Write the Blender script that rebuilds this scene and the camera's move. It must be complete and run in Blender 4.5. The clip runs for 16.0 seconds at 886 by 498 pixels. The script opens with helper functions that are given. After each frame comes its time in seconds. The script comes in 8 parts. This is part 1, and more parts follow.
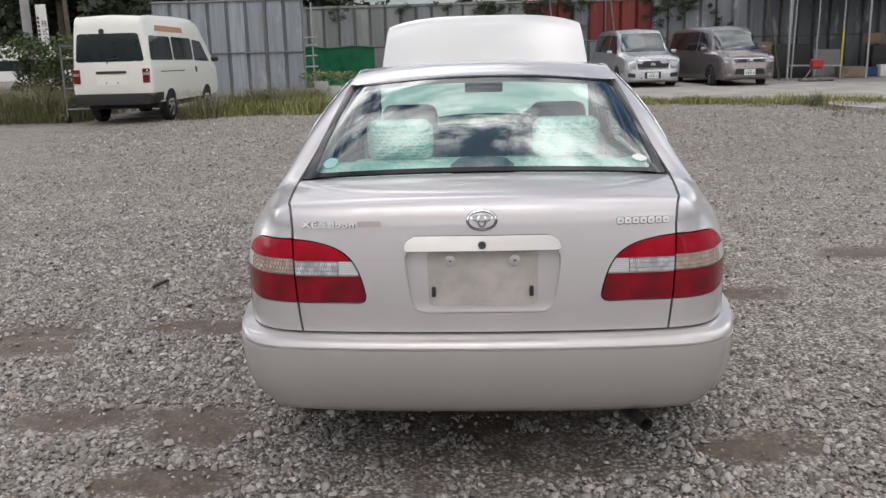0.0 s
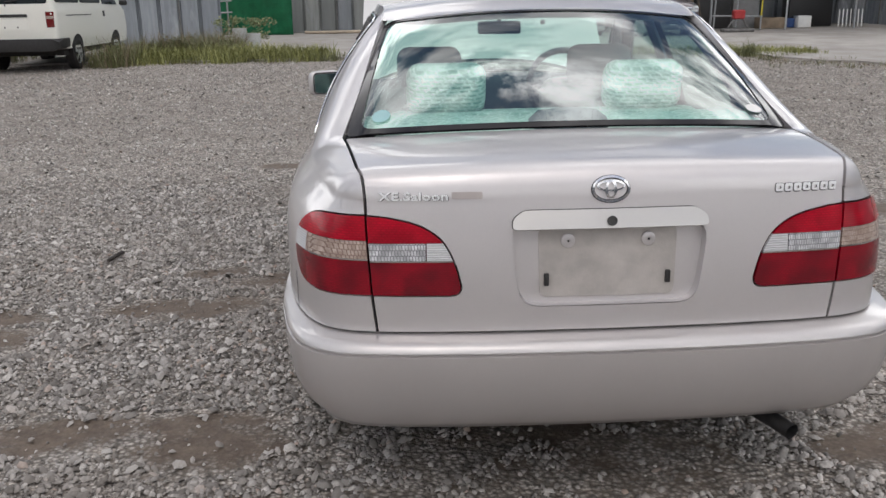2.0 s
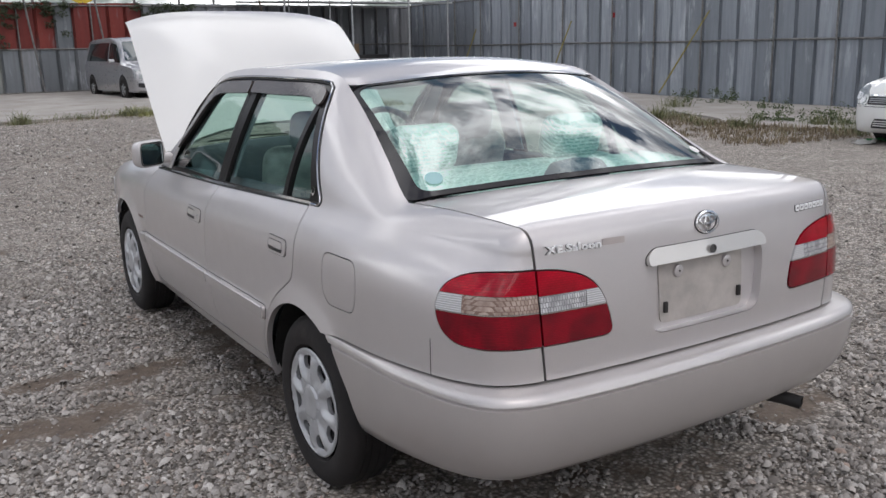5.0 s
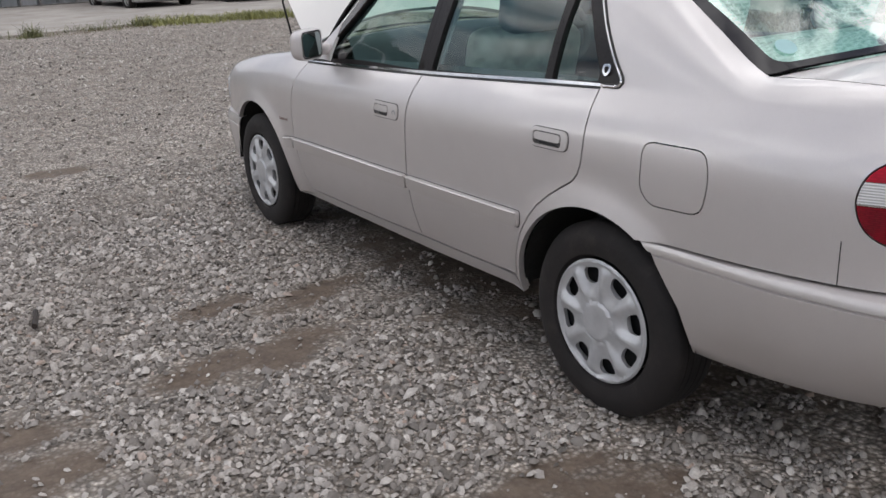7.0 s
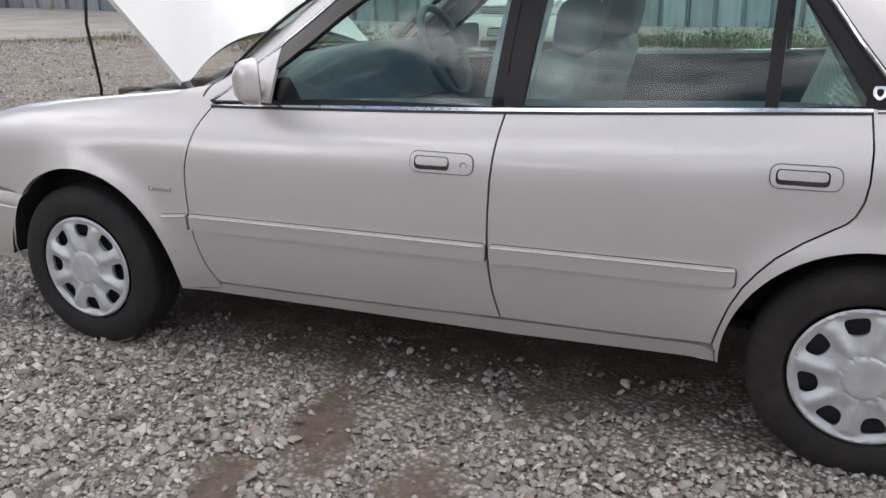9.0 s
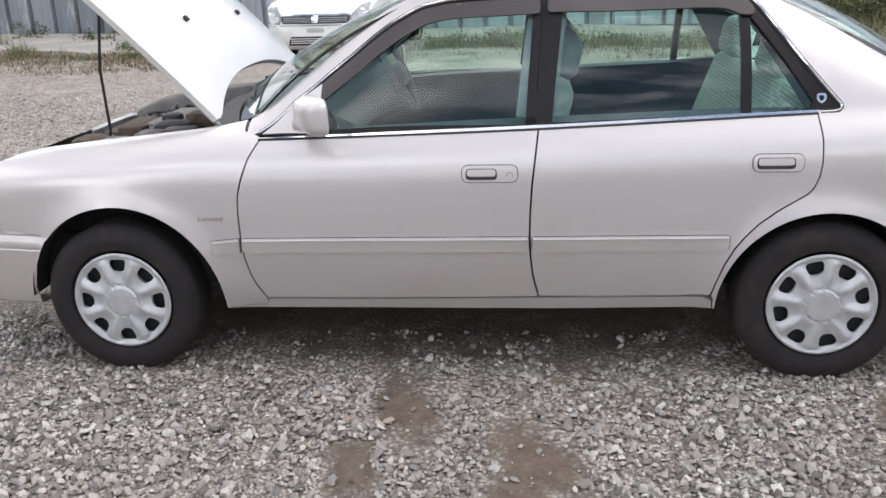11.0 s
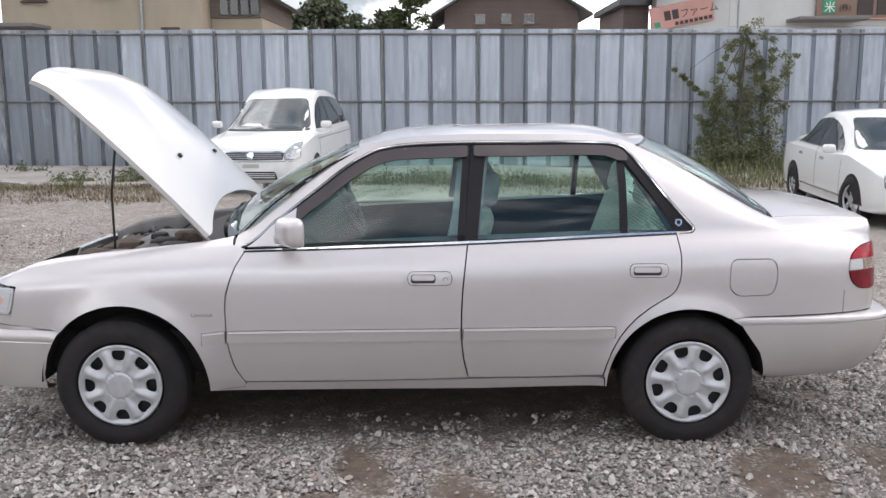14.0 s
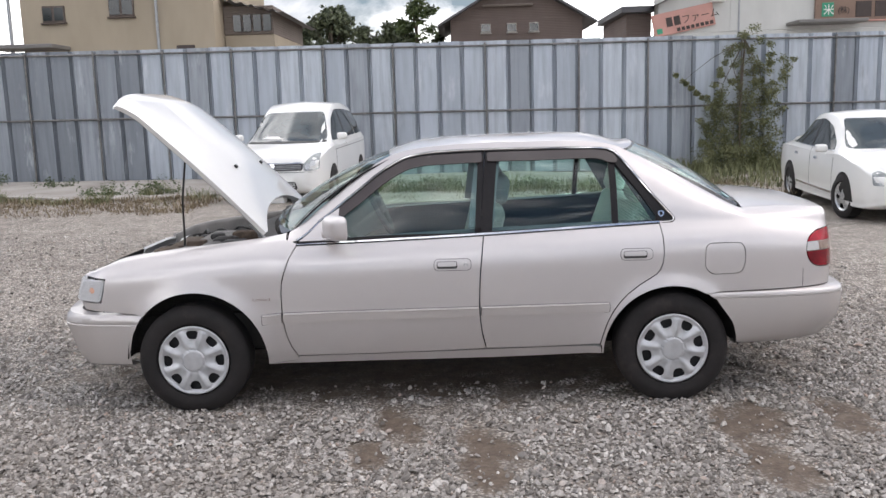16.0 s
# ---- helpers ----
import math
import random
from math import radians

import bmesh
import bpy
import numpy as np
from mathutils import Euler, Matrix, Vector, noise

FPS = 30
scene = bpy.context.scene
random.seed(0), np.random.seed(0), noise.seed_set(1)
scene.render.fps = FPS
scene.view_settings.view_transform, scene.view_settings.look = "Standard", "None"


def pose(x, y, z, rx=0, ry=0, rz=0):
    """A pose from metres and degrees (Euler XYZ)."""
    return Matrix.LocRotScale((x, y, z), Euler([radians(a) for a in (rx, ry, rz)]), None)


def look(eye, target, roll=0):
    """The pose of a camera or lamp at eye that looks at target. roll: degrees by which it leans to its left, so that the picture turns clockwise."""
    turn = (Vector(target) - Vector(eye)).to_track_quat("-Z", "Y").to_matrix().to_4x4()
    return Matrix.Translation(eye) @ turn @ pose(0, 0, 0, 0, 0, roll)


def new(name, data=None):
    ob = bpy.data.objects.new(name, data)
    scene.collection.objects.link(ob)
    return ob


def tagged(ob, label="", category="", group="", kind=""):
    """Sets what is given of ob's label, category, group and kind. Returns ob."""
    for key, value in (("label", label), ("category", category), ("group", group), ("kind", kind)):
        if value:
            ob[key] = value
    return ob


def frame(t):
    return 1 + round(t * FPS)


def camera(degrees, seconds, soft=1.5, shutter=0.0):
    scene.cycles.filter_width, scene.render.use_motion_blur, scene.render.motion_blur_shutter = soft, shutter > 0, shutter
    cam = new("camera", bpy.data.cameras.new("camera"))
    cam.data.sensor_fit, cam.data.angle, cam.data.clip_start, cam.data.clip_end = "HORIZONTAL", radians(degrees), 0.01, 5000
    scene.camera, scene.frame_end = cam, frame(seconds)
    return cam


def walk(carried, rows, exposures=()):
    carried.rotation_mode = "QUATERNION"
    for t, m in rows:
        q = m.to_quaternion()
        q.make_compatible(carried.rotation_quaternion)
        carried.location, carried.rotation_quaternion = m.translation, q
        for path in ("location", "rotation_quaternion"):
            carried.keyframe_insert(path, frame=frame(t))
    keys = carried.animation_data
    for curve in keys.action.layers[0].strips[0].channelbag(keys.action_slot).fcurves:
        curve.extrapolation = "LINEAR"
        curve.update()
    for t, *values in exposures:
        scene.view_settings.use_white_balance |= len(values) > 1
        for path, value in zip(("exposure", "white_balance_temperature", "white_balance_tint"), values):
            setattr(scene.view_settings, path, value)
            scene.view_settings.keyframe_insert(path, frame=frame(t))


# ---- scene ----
cam = camera(54.0, 16.0)
PATH = [
    (0, (0.025, 0.467, 1.412), (-0.084, 2.414, 0.972), -1.5),
    (0.5, (0.02, 0.479, 1.412), (-0.036, 2.431, 0.98), -1.1),
    (1, (-0.029, 0.525, 1.404), (-0.048, 2.475, 0.959), -0.3),
    (1.5, (-0.215, 0.724, 1.377), (-0.2, 2.669, 0.909), -1.9),
    (2, (-0.498, 1.034, 1.356), (-0.403, 2.955, 0.805), -0.9),
    (2.5, (-0.817, 1.28, 1.361), (-0.416, 3.144, 0.758), -0.4),
    (3, (-1.138, 1.47, 1.327), (-0.441, 3.279, 0.836), 1.4),
    (3.2, (-1.248, 1.545, 1.367), (-0.521, 3.335, 0.849), 1.3),
    (5.3, (-1.902, 1.385, 1.4), (-0.853, 3.032, 0.969), -1.4),
    (5.5, (-1.906, 1.375, 1.397), (-0.863, 3.027, 0.97), -1.6),
    (6, (-1.925, 1.423, 1.381), (-0.881, 3.071, 0.942), -0.7),
    (6.5, (-2.15, 1.742, 1.315), (-1.3, 3.498, 0.876), -3.9),
    (7, (-2.394, 2.242, 1.283), (-1.379, 3.84, 0.64), -2.8),
    (7.5, (-2.628, 2.802, 1.254), (-1.494, 4.31, 0.59), -2.5),
    (8, (-2.761, 3.3, 1.198), (-1.468, 4.656, 0.5), -0.5),
    (8.5, (-2.915, 3.753, 1.253), (-1.405, 4.868, 0.562), -3.1),
    (9, (-3.011, 4.143, 1.272), (-1.252, 4.859, 0.647), -0.9),
    (9.5, (-3.073, 4.53, 1.312), (-1.248, 5.054, 0.683), 0.0),
    (10, (-3.156, 4.763, 1.382), (-1.314, 4.960, 0.629), -1.4),
    (10.2, (-3.250, 4.796, 1.411), (-1.394, 5.052, 0.710), -1.3),
    (12.3, (-4.198, 4.979, 1.457), (-2.274, 5.036, 0.915), -2.9),
    (12.5, (-4.25, 4.961, 1.468), (-2.327, 5.031, 0.921), -3.1),
    (13, (-4.278, 4.947, 1.503), (-2.329, 5.005, 1.058), -1.6),
    (13.5, (-4.297, 4.955, 1.497), (-2.333, 4.979, 1.121), -0.5),
    (14, (-4.443, 4.954, 1.502), (-2.473, 4.962, 1.16), -0.4),
    (14.5, (-4.583, 4.985, 1.492), (-2.613, 4.992, 1.152), -1.4),
    (15, (-4.826, 5.057, 1.486), (-2.866, 5.059, 1.088), -0.8),
    (15.5, (-5.017, 5.03, 1.496), (-3.062, 5.046, 1.073), -1.1),
    (16, (-5.151, 5.003, 1.537), (-3.177, 5.034, 1.214), -1.7),
]
EXPOSURE = [(0, -0.25, 6450, 12), (3, -0.36, 6350, 12), (5.5, -0.38, 6270, 13), (7.0, -0.29, 6400, 13), (8.5, -0.13, 6370, 13), (10, 0.20, 6350, 13), (12.5, 0.36, 6350, 14), (14, 0.15, 6320, 14), (16, 0.12, 6400, 14)]
walk(cam, [(t, look(eye, target, roll)) for t, eye, target, roll in PATH], EXPOSURE)

# ---- world and light ----
world = bpy.data.worlds.new("world")
scene.world = world
world.use_nodes = True
SUN_EL, SUN_AZ = 50.0, 188.0      # degrees; azimuth clockwise from +y


def build_world():
    nt = world.node_tree
    nd, ln = nt.nodes, nt.links
    nd.clear()
    sky = nd.new("ShaderNodeTexSky")
    sky.sky_type = "NISHITA"
    sky.sun_disc = False
    sky.sun_elevation, sky.sun_rotation = radians(SUN_EL), radians(SUN_AZ)
    sky.air_density, sky.dust_density, sky.ozone_density = 1.0, 2.5, 1.0
    tc = nd.new("ShaderNodeTexCoord")
    mp = nd.new("ShaderNodeMapping")
    mp.inputs["Scale"].default_value = (1.0, 1.0, 1.9)
    mp.inputs["Location"].default_value = (0.7, 1.0, 11.5)
    n1 = nd.new("ShaderNodeTexNoise")
    n1.inputs["Scale"].default_value, n1.inputs["Detail"].default_value, n1.inputs["Roughness"].default_value = 3.0, 8.0, 0.62
    n1.inputs["Distortion"].default_value = 0.25
    rp = nd.new("ShaderNodeValToRGB")
    rp.color_ramp.elements[0].position, rp.color_ramp.elements[1].position = 0.42, 0.55
    n2 = nd.new("ShaderNodeTexNoise")
    n2.inputs["Scale"].default_value, n2.inputs["Detail"].default_value = 1.8, 5.0
    cl = nd.new("ShaderNodeValToRGB")
    cl.color_ramp.elements[0].position, cl.color_ramp.elements[0].color = 0.34, (6.0, 6.4, 7.0, 1)
    cl.color_ramp.elements[1].position, cl.color_ramp.elements[1].color = 0.50, (11.0, 11.0, 10.9, 1)
    top = cl.color_ramp.elements.new(0.61)
    top.color = (35.0, 35.0, 34.2, 1)
    mx = nd.new("ShaderNodeMix")
    mx.data_type = "RGBA"
    bg = nd.new("ShaderNodeBackground")
    bg.inputs["Strength"].default_value = 0.113
    out = nd.new("ShaderNodeOutputWorld")
    ln.new(tc.outputs["Generated"], mp.inputs["Vector"])
    ln.new(mp.outputs["Vector"], n1.inputs["Vector"])
    ln.new(mp.outputs["Vector"], n2.inputs["Vector"])
    ln.new(n1.outputs["Fac"], rp.inputs["Fac"])
    ln.new(n2.outputs["Fac"], cl.inputs["Fac"])
    ln.new(rp.outputs["Color"], mx.inputs[0])
    ln.new(sky.outputs["Color"], mx.inputs[6])
    ln.new(cl.outputs["Color"], mx.inputs[7])
    ln.new(mx.outputs[2], bg.inputs["Color"])
    ln.new(bg.outputs["Background"], out.inputs["Surface"])


build_world()
sun_data = bpy.data.lights.new("sun", "SUN")
sun_data.energy, sun_data.angle, sun_data.color = 0.55, radians(25), (1.0, 0.965, 0.92)
sun = new("sun", sun_data)
_az, _el = radians(SUN_AZ), radians(SUN_EL)
SUN_DIR = Vector((math.sin(_az) * math.cos(_el), math.cos(_az) * math.cos(_el), math.sin(_el)))
sun.matrix_world = look(SUN_DIR * 60, (0, 0, 0))

# ---- materials ----


class Mat:
    """A small node-material builder."""

    def __init__(self, name):
        self.m = bpy.data.materials.new(name)
        self.m.use_nodes = True
        self.nt = self.m.node_tree
        self.nt.nodes.clear()
        self.out = self.n("OutputMaterial")
        self.b = self.n("BsdfPrincipled")
        self.l(self.b.outputs["BSDF"], self.out.inputs["Surface"])
        self.tc = None

    def n(self, kind, **props):
        node = self.nt.nodes.new("ShaderNode" + kind)
        for k, v in props.items():
            node.inputs[k.replace("_", " ")].default_value = v
        return node

    def l(self, a, b):
        self.nt.links.new(a, b)

    def vec(self):
        if self.tc is None:
            self.tc = self.n("NewGeometry")
        return self.tc.outputs["Position"]

    def noise(self, scale, detail=4.0, rough=0.55, stretch=None, dist=0.0):
        t = self.n("TexNoise", Scale=scale, Detail=detail, Roughness=rough, Distortion=dist)
        v = self.vec()
        if stretch:
            mp = self.n("Mapping")
            mp.inputs["Scale"].default_value = stretch
            self.l(v, mp.inputs["Vector"])
            v = mp.outputs["Vector"]
        self.l(v, t.inputs["Vector"])
        return t.outputs["Fac"]

    def ramp(self, fac, stops):
        r = self.n("ValToRGB")
        e = r.color_ramp.elements
        while len(e) < len(stops):
            e.new(0.5)
        for el, (p, c) in zip(e, stops):
            el.position = p
            el.color = (*c, 1) if len(c) == 3 else c
        self.l(fac, r.inputs["Fac"])
        return r.outputs["Color"]

    def mix(self, fac, a, b, kind="MIX"):
        m = self.n("Mix")
        m.data_type, m.blend_type = "RGBA", kind
        for s, v in ((0, fac), (6, a), (7, b)):
            if isinstance(v, (int, float)):
                m.inputs[s].default_value = v
            elif isinstance(v, tuple):
                m.inputs[s].default_value = (*v, 1)
            else:
                self.l(v, m.inputs[s])
        return m.outputs[2]

    def math(self, op, a, b=0.0):
        m = self.n("Math")
        m.operation = op
        for i, v in ((0, a), (1, b)):
            if isinstance(v, (int, float)):
                m.inputs[i].default_value = v
            else:
                self.l(v, m.inputs[i])
        return m.outputs[0]

    def color(self, c):
        if isinstance(c, tuple):
            self.b.inputs["Base Color"].default_value = (*c, 1)
        else:
            self.l(c, self.b.inputs["Base Color"])
        return self

    def set(self, **kw):
        for k, v in kw.items():
            s = self.b.inputs[k.replace("_", " ")]
            if isinstance(v, (int, float, tuple)):
                s.default_value = v
            else:
                self.l(v, s)
        return self

    def bump(self, height, strength=0.3, distance=0.01):
        bp = self.n("Bump", Strength=strength, Distance=distance)
        self.l(height, bp.inputs["Height"])
        self.l(bp.outputs["Normal"], self.b.inputs["Normal"])
        return self


def plain(name, col, rough=0.5, metal=0.0, var=0.12, scale=6.0, bump=0.0, **kw):
    m = Mat(name)
    f = m.noise(scale, 5)
    lo, hi = tuple(c * (1 - var) for c in col), tuple(min(1, c * (1 + var)) for c in col)
    m.color(m.ramp(f, [(0.3, lo), (0.7, hi)]))
    f2 = m.noise(scale * 7, 3)
    m.set(Metallic=metal, Roughness=m.ramp(f2, [(0.25, (max(0.02, rough - 0.08),) * 3), (0.75, (min(1, rough + 0.08),) * 3)]), **kw)
    if bump:
        m.bump(m.noise(scale * 14, 4), bump, 0.004)
    return m.m


def car_paint(name, col, metal=0.35, rough=0.42, dust=0.12):
    m = Mat(name)
    fl = m.noise(900, 1)
    c1 = m.ramp(fl, [(0.3, tuple(c * 0.94 for c in col)), (0.7, tuple(min(1, c * 1.05) for c in col))])
    big = m.noise(1.7, 5, 0.6)
    c2 = m.mix(m.math("MULTIPLY", big, dust), c1, (0.42, 0.38, 0.32))
    m.color(c2)
    r = m.noise(14, 5)
    m.set(Metallic=metal, Roughness=m.ramp(r, [(0.3, (rough - 0.05,) * 3), (0.75, (rough + 0.07,) * 3)]),
          Coat_Weight=0.9, Coat_Roughness=0.04)
    m.bump(m.noise(160, 2), 0.015, 0.002)
    return m.m


def glass_mat(name, tint, gloss_col=(1, 1, 1), rough=0.0, ior=1.5):
    m = Mat(name)
    m.nt.nodes.remove(m.b)
    tr = m.n("BsdfTransparent", Color=(*tint, 1))
    gl = m.n("BsdfGlossy", Color=(*gloss_col, 1), Roughness=rough)
    lw = m.n("LayerWeight", Blend=0.5)
    f0 = ((ior - 1) / (ior + 1)) ** 2
    fr = m.math("ADD", m.math("MULTIPLY", m.math("POWER", lw.outputs["Facing"], 4.5), .9 - f0), f0)
    mx = m.n("MixShader")
    m.l(fr, mx.inputs[0])
    m.l(tr.outputs[0], mx.inputs[1])
    m.l(gl.outputs[0], mx.inputs[2])
    m.l(mx.outputs[0], m.out.inputs["Surface"])
    return m.m


def brick_lens(name, pale, dark):
    """A moulded lens: rows of bright blocks between darker ribs."""
    m = Mat(name)
    sep, com = m.n("SeparateXYZ"), m.n("CombineXYZ")
    m.l(m.vec(), sep.inputs[0])
    m.l(m.math("ADD", sep.outputs[0], m.math("MULTIPLY", sep.outputs[1], .9)), com.inputs[0])
    m.l(sep.outputs[2], com.inputs[1])
    br = m.n("TexBrick", Color1=(*pale, 1), Color2=(*[c * .78 for c in pale], 1), Mortar=(*dark, 1), Scale=1.0, Mortar_Size=.0009, Brick_Width=.0068, Row_Height=.0135)
    m.l(com.outputs[0], br.inputs["Vector"])
    c = m.mix(m.ramp(m.noise(42, 3), [(.38, (0, 0, 0)), (.62, (.65, .65, .65))]), br.outputs["Color"], dark)
    m.color(c).set(Roughness=.12, Coat_Weight=.5, Coat_Roughness=.03)
    m.bump(br.outputs["Fac"], .6, .004)
    return m.m


def lens_mat(name, col, trans=0.0, rib=0.0, axis=2):
    m = Mat(name)
    m.color(m.mix(m.noise(40, 2), tuple(c * 0.85 for c in col), col))
    m.set(Roughness=0.15, Coat_Weight=0.12, Coat_Roughness=0.03, Specular_IOR_Level=0.3)
    if rib:
        w = m.n("TexWave", Scale=rib)
        w.bands_direction = "XYZ"[axis]
        m.l(m.vec(), w.inputs["Vector"])
        m.color(m.mix(w.outputs["Fac"], tuple(c * 0.68 for c in col), col))
        m.bump(w.outputs["Fac"], 0.5, 0.004)
    return m.m


PAINT = car_paint("silver_beige_paint", (0.650, 0.620, 0.620), 0.66, 0.45)
BUMPER_PAINT = car_paint("bumper_paint", (0.62, 0.588, 0.580), 0.62, 0.46, 0.14)
BONNET_PAINT = car_paint("pale_bonnet_paint", (0.74, 0.73, 0.715), 0.15, 0.36)
WHITE_PAINT = car_paint("white_paint", (0.80, 0.80, 0.78), 0.0, 0.35, 0.05)
CREAM_PAINT = car_paint("cream_white_paint", (0.80, 0.79, 0.72), 0.0, 0.4, 0.08)
SILVER_PAINT = car_paint("silver_paint", (0.42, 0.42, 0.44), 0.6, 0.30)
TAUPE_PAINT = car_paint("grey_taupe_paint", (0.17, 0.145, 0.150), 0.6, 0.30)
GLASS = glass_mat("green_tinted_glass", (0.78, 0.94, 0.87), (1, 1, 1), 0.0, 1.55)
GLASS_DARK = glass_mat("dark_privacy_glass", (0.10, 0.11, 0.12), (1, 1, 1), 0.0, 1.5)
VISOR = plain("smoked_visor", (0.072, 0.060, 0.058), 0.20, 0, 0.08, 5, Specular_IOR_Level=0.6)
FRIT = plain("black_printed_glass_edge", (0.020, 0.018, 0.020), 0.10, 0, 0.1, 5, Specular_IOR_Level=0.45)
GLASS_REAR = glass_mat("green_rear_glass", (0.72, 0.94, 0.88), (1, 1, 1), 0.0, 2.7)
LETTER_BRIGHT = plain("bright_lettering", (0.86, 0.86, 0.86), 0.3, 0.0, 0.05, 20)
BLACK = plain("black_plastic", (0.022, 0.021, 0.021), 0.5, 0, 0.2, 20)
FRAME_BLACK = plain("black_door_frame", (0.013, 0.011, 0.012), 0.32, 0, 0.15, 30, Specular_IOR_Level=0.25)
# black rubber parts; also draws the shadow line round the side mouldings
RUBBER_AND_SHADOW = plain("black_rubber_and_shadow_line", (0.018, 0.018, 0.018), 0.6, 0, 0.2, 30)
UNDER = plain("underbody_black", (0.012, 0.011, 0.010), 0.85, 0, 0.4, 12)
CHROME = plain("bright_chrome", (0.78, 0.78, 0.79), 0.12, 1.0, 0.05, 20)
STEEL = plain("galvanised_steel_tube", (0.36, 0.37, 0.38), 0.5, 0.6, 0.2, 18)
CAP = plain("silver_hubcap_plastic", (0.52, 0.525, 0.54), 0.38, 0.35, 0.12, 18)
CAP_DARK = plain("steel_wheel_black", (0.02, 0.02, 0.022), 0.6, 0.2, 0.3, 25)


def tail_lens(name, col, deep, row):
    """A red moulded lens over a reflector: fine rows, a brighter middle and a glossy face."""
    m = Mat(name)
    sep, com = m.n("SeparateXYZ"), m.n("CombineXYZ")
    m.l(m.vec(), sep.inputs[0])
    m.l(m.math("MULTIPLY", m.math("ADD", sep.outputs[0], sep.outputs[1]), 1.0), com.inputs[0])
    m.l(sep.outputs[2], com.inputs[1])
    br = m.n("TexBrick", Color1=(1, 1, 1, 1), Color2=(.80, .80, .80, 1), Mortar=(.62, .62, .62, 1), Scale=1.0, Mortar_Size=.0012, Brick_Width=.011, Row_Height=row)
    m.l(com.outputs[0], br.inputs["Vector"])
    c = m.mix(m.ramp(m.noise(17, 2, .4), [(.36, (0, 0, 0)), (.66, (1, 1, 1))]), deep, col)
    m.color(m.mix(.75, c, m.mix(1.0, c, br.outputs["Color"], "MULTIPLY")))
    m.set(Roughness=.22, Coat_Weight=.38, Coat_Roughness=.02, Specular_IOR_Level=.22)
    m.bump(br.outputs["Fac"], .25, .002)
    return m.m


RED_LENS = tail_lens("bright_red_lens", (0.58, 0.004, 0.024), (0.36, 0.002, 0.015), .006)
DARK_RED_LENS = tail_lens("dark_red_lens", (0.30, 0.001, 0.014), (0.17, 0.001, 0.010), .0045)
CLEAR_LENS = lens_mat("clear_ribbed_lens", (0.72, 0.72, 0.73), 0.3, 55.0, 2)
AMBER_LENS = brick_lens("pale_amber_lens", (0.62, 0.50, 0.43), (.25, .17, .14))
GREY_LENS = brick_lens("grey_block_lens", (0.80, 0.80, 0.82), (.22, .22, .23))
HEAD_LENS = lens_mat("headlamp_lens", (0.74, 0.75, 0.76), 0.3, 40.0, 2)
MIRROR = plain("mirror_glass", (0.36, 0.42, 0.42), 0.02, 1.0, 0.02, 10)
TRIM_GREY = plain("grey_interior_trim", (0.21, 0.245, 0.29), 0.7, 0, 0.12, 14, 0.15)
DASH = plain("blue_grey_dashboard", (0.085, 0.102, 0.128), 0.6, 0, 0.12, 14, 0.15)
WHITE_PLASTIC = plain("white_plastic", (0.75, 0.75, 0.73), 0.45, 0, 0.06, 8)
PAPER = plain("white_paper", (0.80, 0.79, 0.76), 0.7, 0, 0.06, 6)
PLATE_WHITE = plain("white_plate", (0.72, 0.73, 0.70), 0.4, 0, 0.08, 12)
PLATE_MARK = plain("green_plate_marks", (0.20, 0.30, 0.24), 0.5, 0, 0.1, 12)


def tyre_mat():
    m = Mat("worn_dusty_tyre")
    f = m.noise(9, 6, 0.65)
    m.color(m.ramp(f, [(0.3, (0.008, 0.007, 0.007)), (0.58, (0.015, 0.012, 0.012)), (0.84, (0.042, 0.034, 0.030))]))
    m.set(Roughness=0.78)
    m.bump(m.noise(90, 4), 0.25, 0.004)
    return m.m


TYRE = tyre_mat()


def lace_mat():
    """Stepped zigzag rows of raised white thread over mint cloth."""
    m = Mat("mint_lace_cover")
    sep, com = m.n("SeparateXYZ"), m.n("CombineXYZ")
    m.l(m.vec(), sep.inputs[0])
    up = m.math("SUBTRACT", sep.outputs[2], m.math("MULTIPLY", sep.outputs[1], .75))
    m.l(m.math("ADD", m.math("ADD", sep.outputs[0], m.math("MULTIPLY", up, .55)), m.math("MULTIPLY", m.noise(30, 2), .010)), com.inputs[0])
    m.l(m.math("ADD", up, m.math("MULTIPLY", m.noise(26, 2), .012)), com.inputs[1])
    br = m.n("TexBrick", Color1=(0, 0, 0, 1), Color2=(.25, .25, .25, 1), Mortar=(1, 1, 1, 1), Scale=1.0, Mortar_Size=.0058, Mortar_Smooth=.5, Brick_Width=.036, Row_Height=.0165)
    m.l(com.outputs[0], br.inputs["Vector"])
    thread = m.math("MULTIPLY", br.outputs["Color"], m.ramp(m.noise(60, 3), [(.30, (.35,) * 3), (.60, (1, 1, 1))]))
    m.color(m.mix(thread, m.ramp(m.noise(9, 3), [(.3, (.38, .53, .47)), (.7, (.48, .62, .56))]), (.86, .90, .87)))
    m.set(Roughness=.95, Sheen_Weight=.2)
    m.bump(m.math("ADD", thread, m.math("MULTIPLY", m.noise(90, 3), .4)), .7, .008)
    return m.m


LACE = lace_mat()


def plastic_film():
    m = Mat("clear_plastic_film")
    m.color((0.62, 0.66, 0.66)).set(Roughness=0.22, Alpha=0.42)
    m.bump(m.noise(24, 5, 0.6, (1, 1, 0.4), 1.5), 0.9, 0.03)
    return m.m


FILM = plastic_film()
FILM_SEAT = plain("film_covered_seat", (0.34, 0.37, 0.38), 0.4, 0, 0.3, 16, 0.8)

# ---- building helpers ----


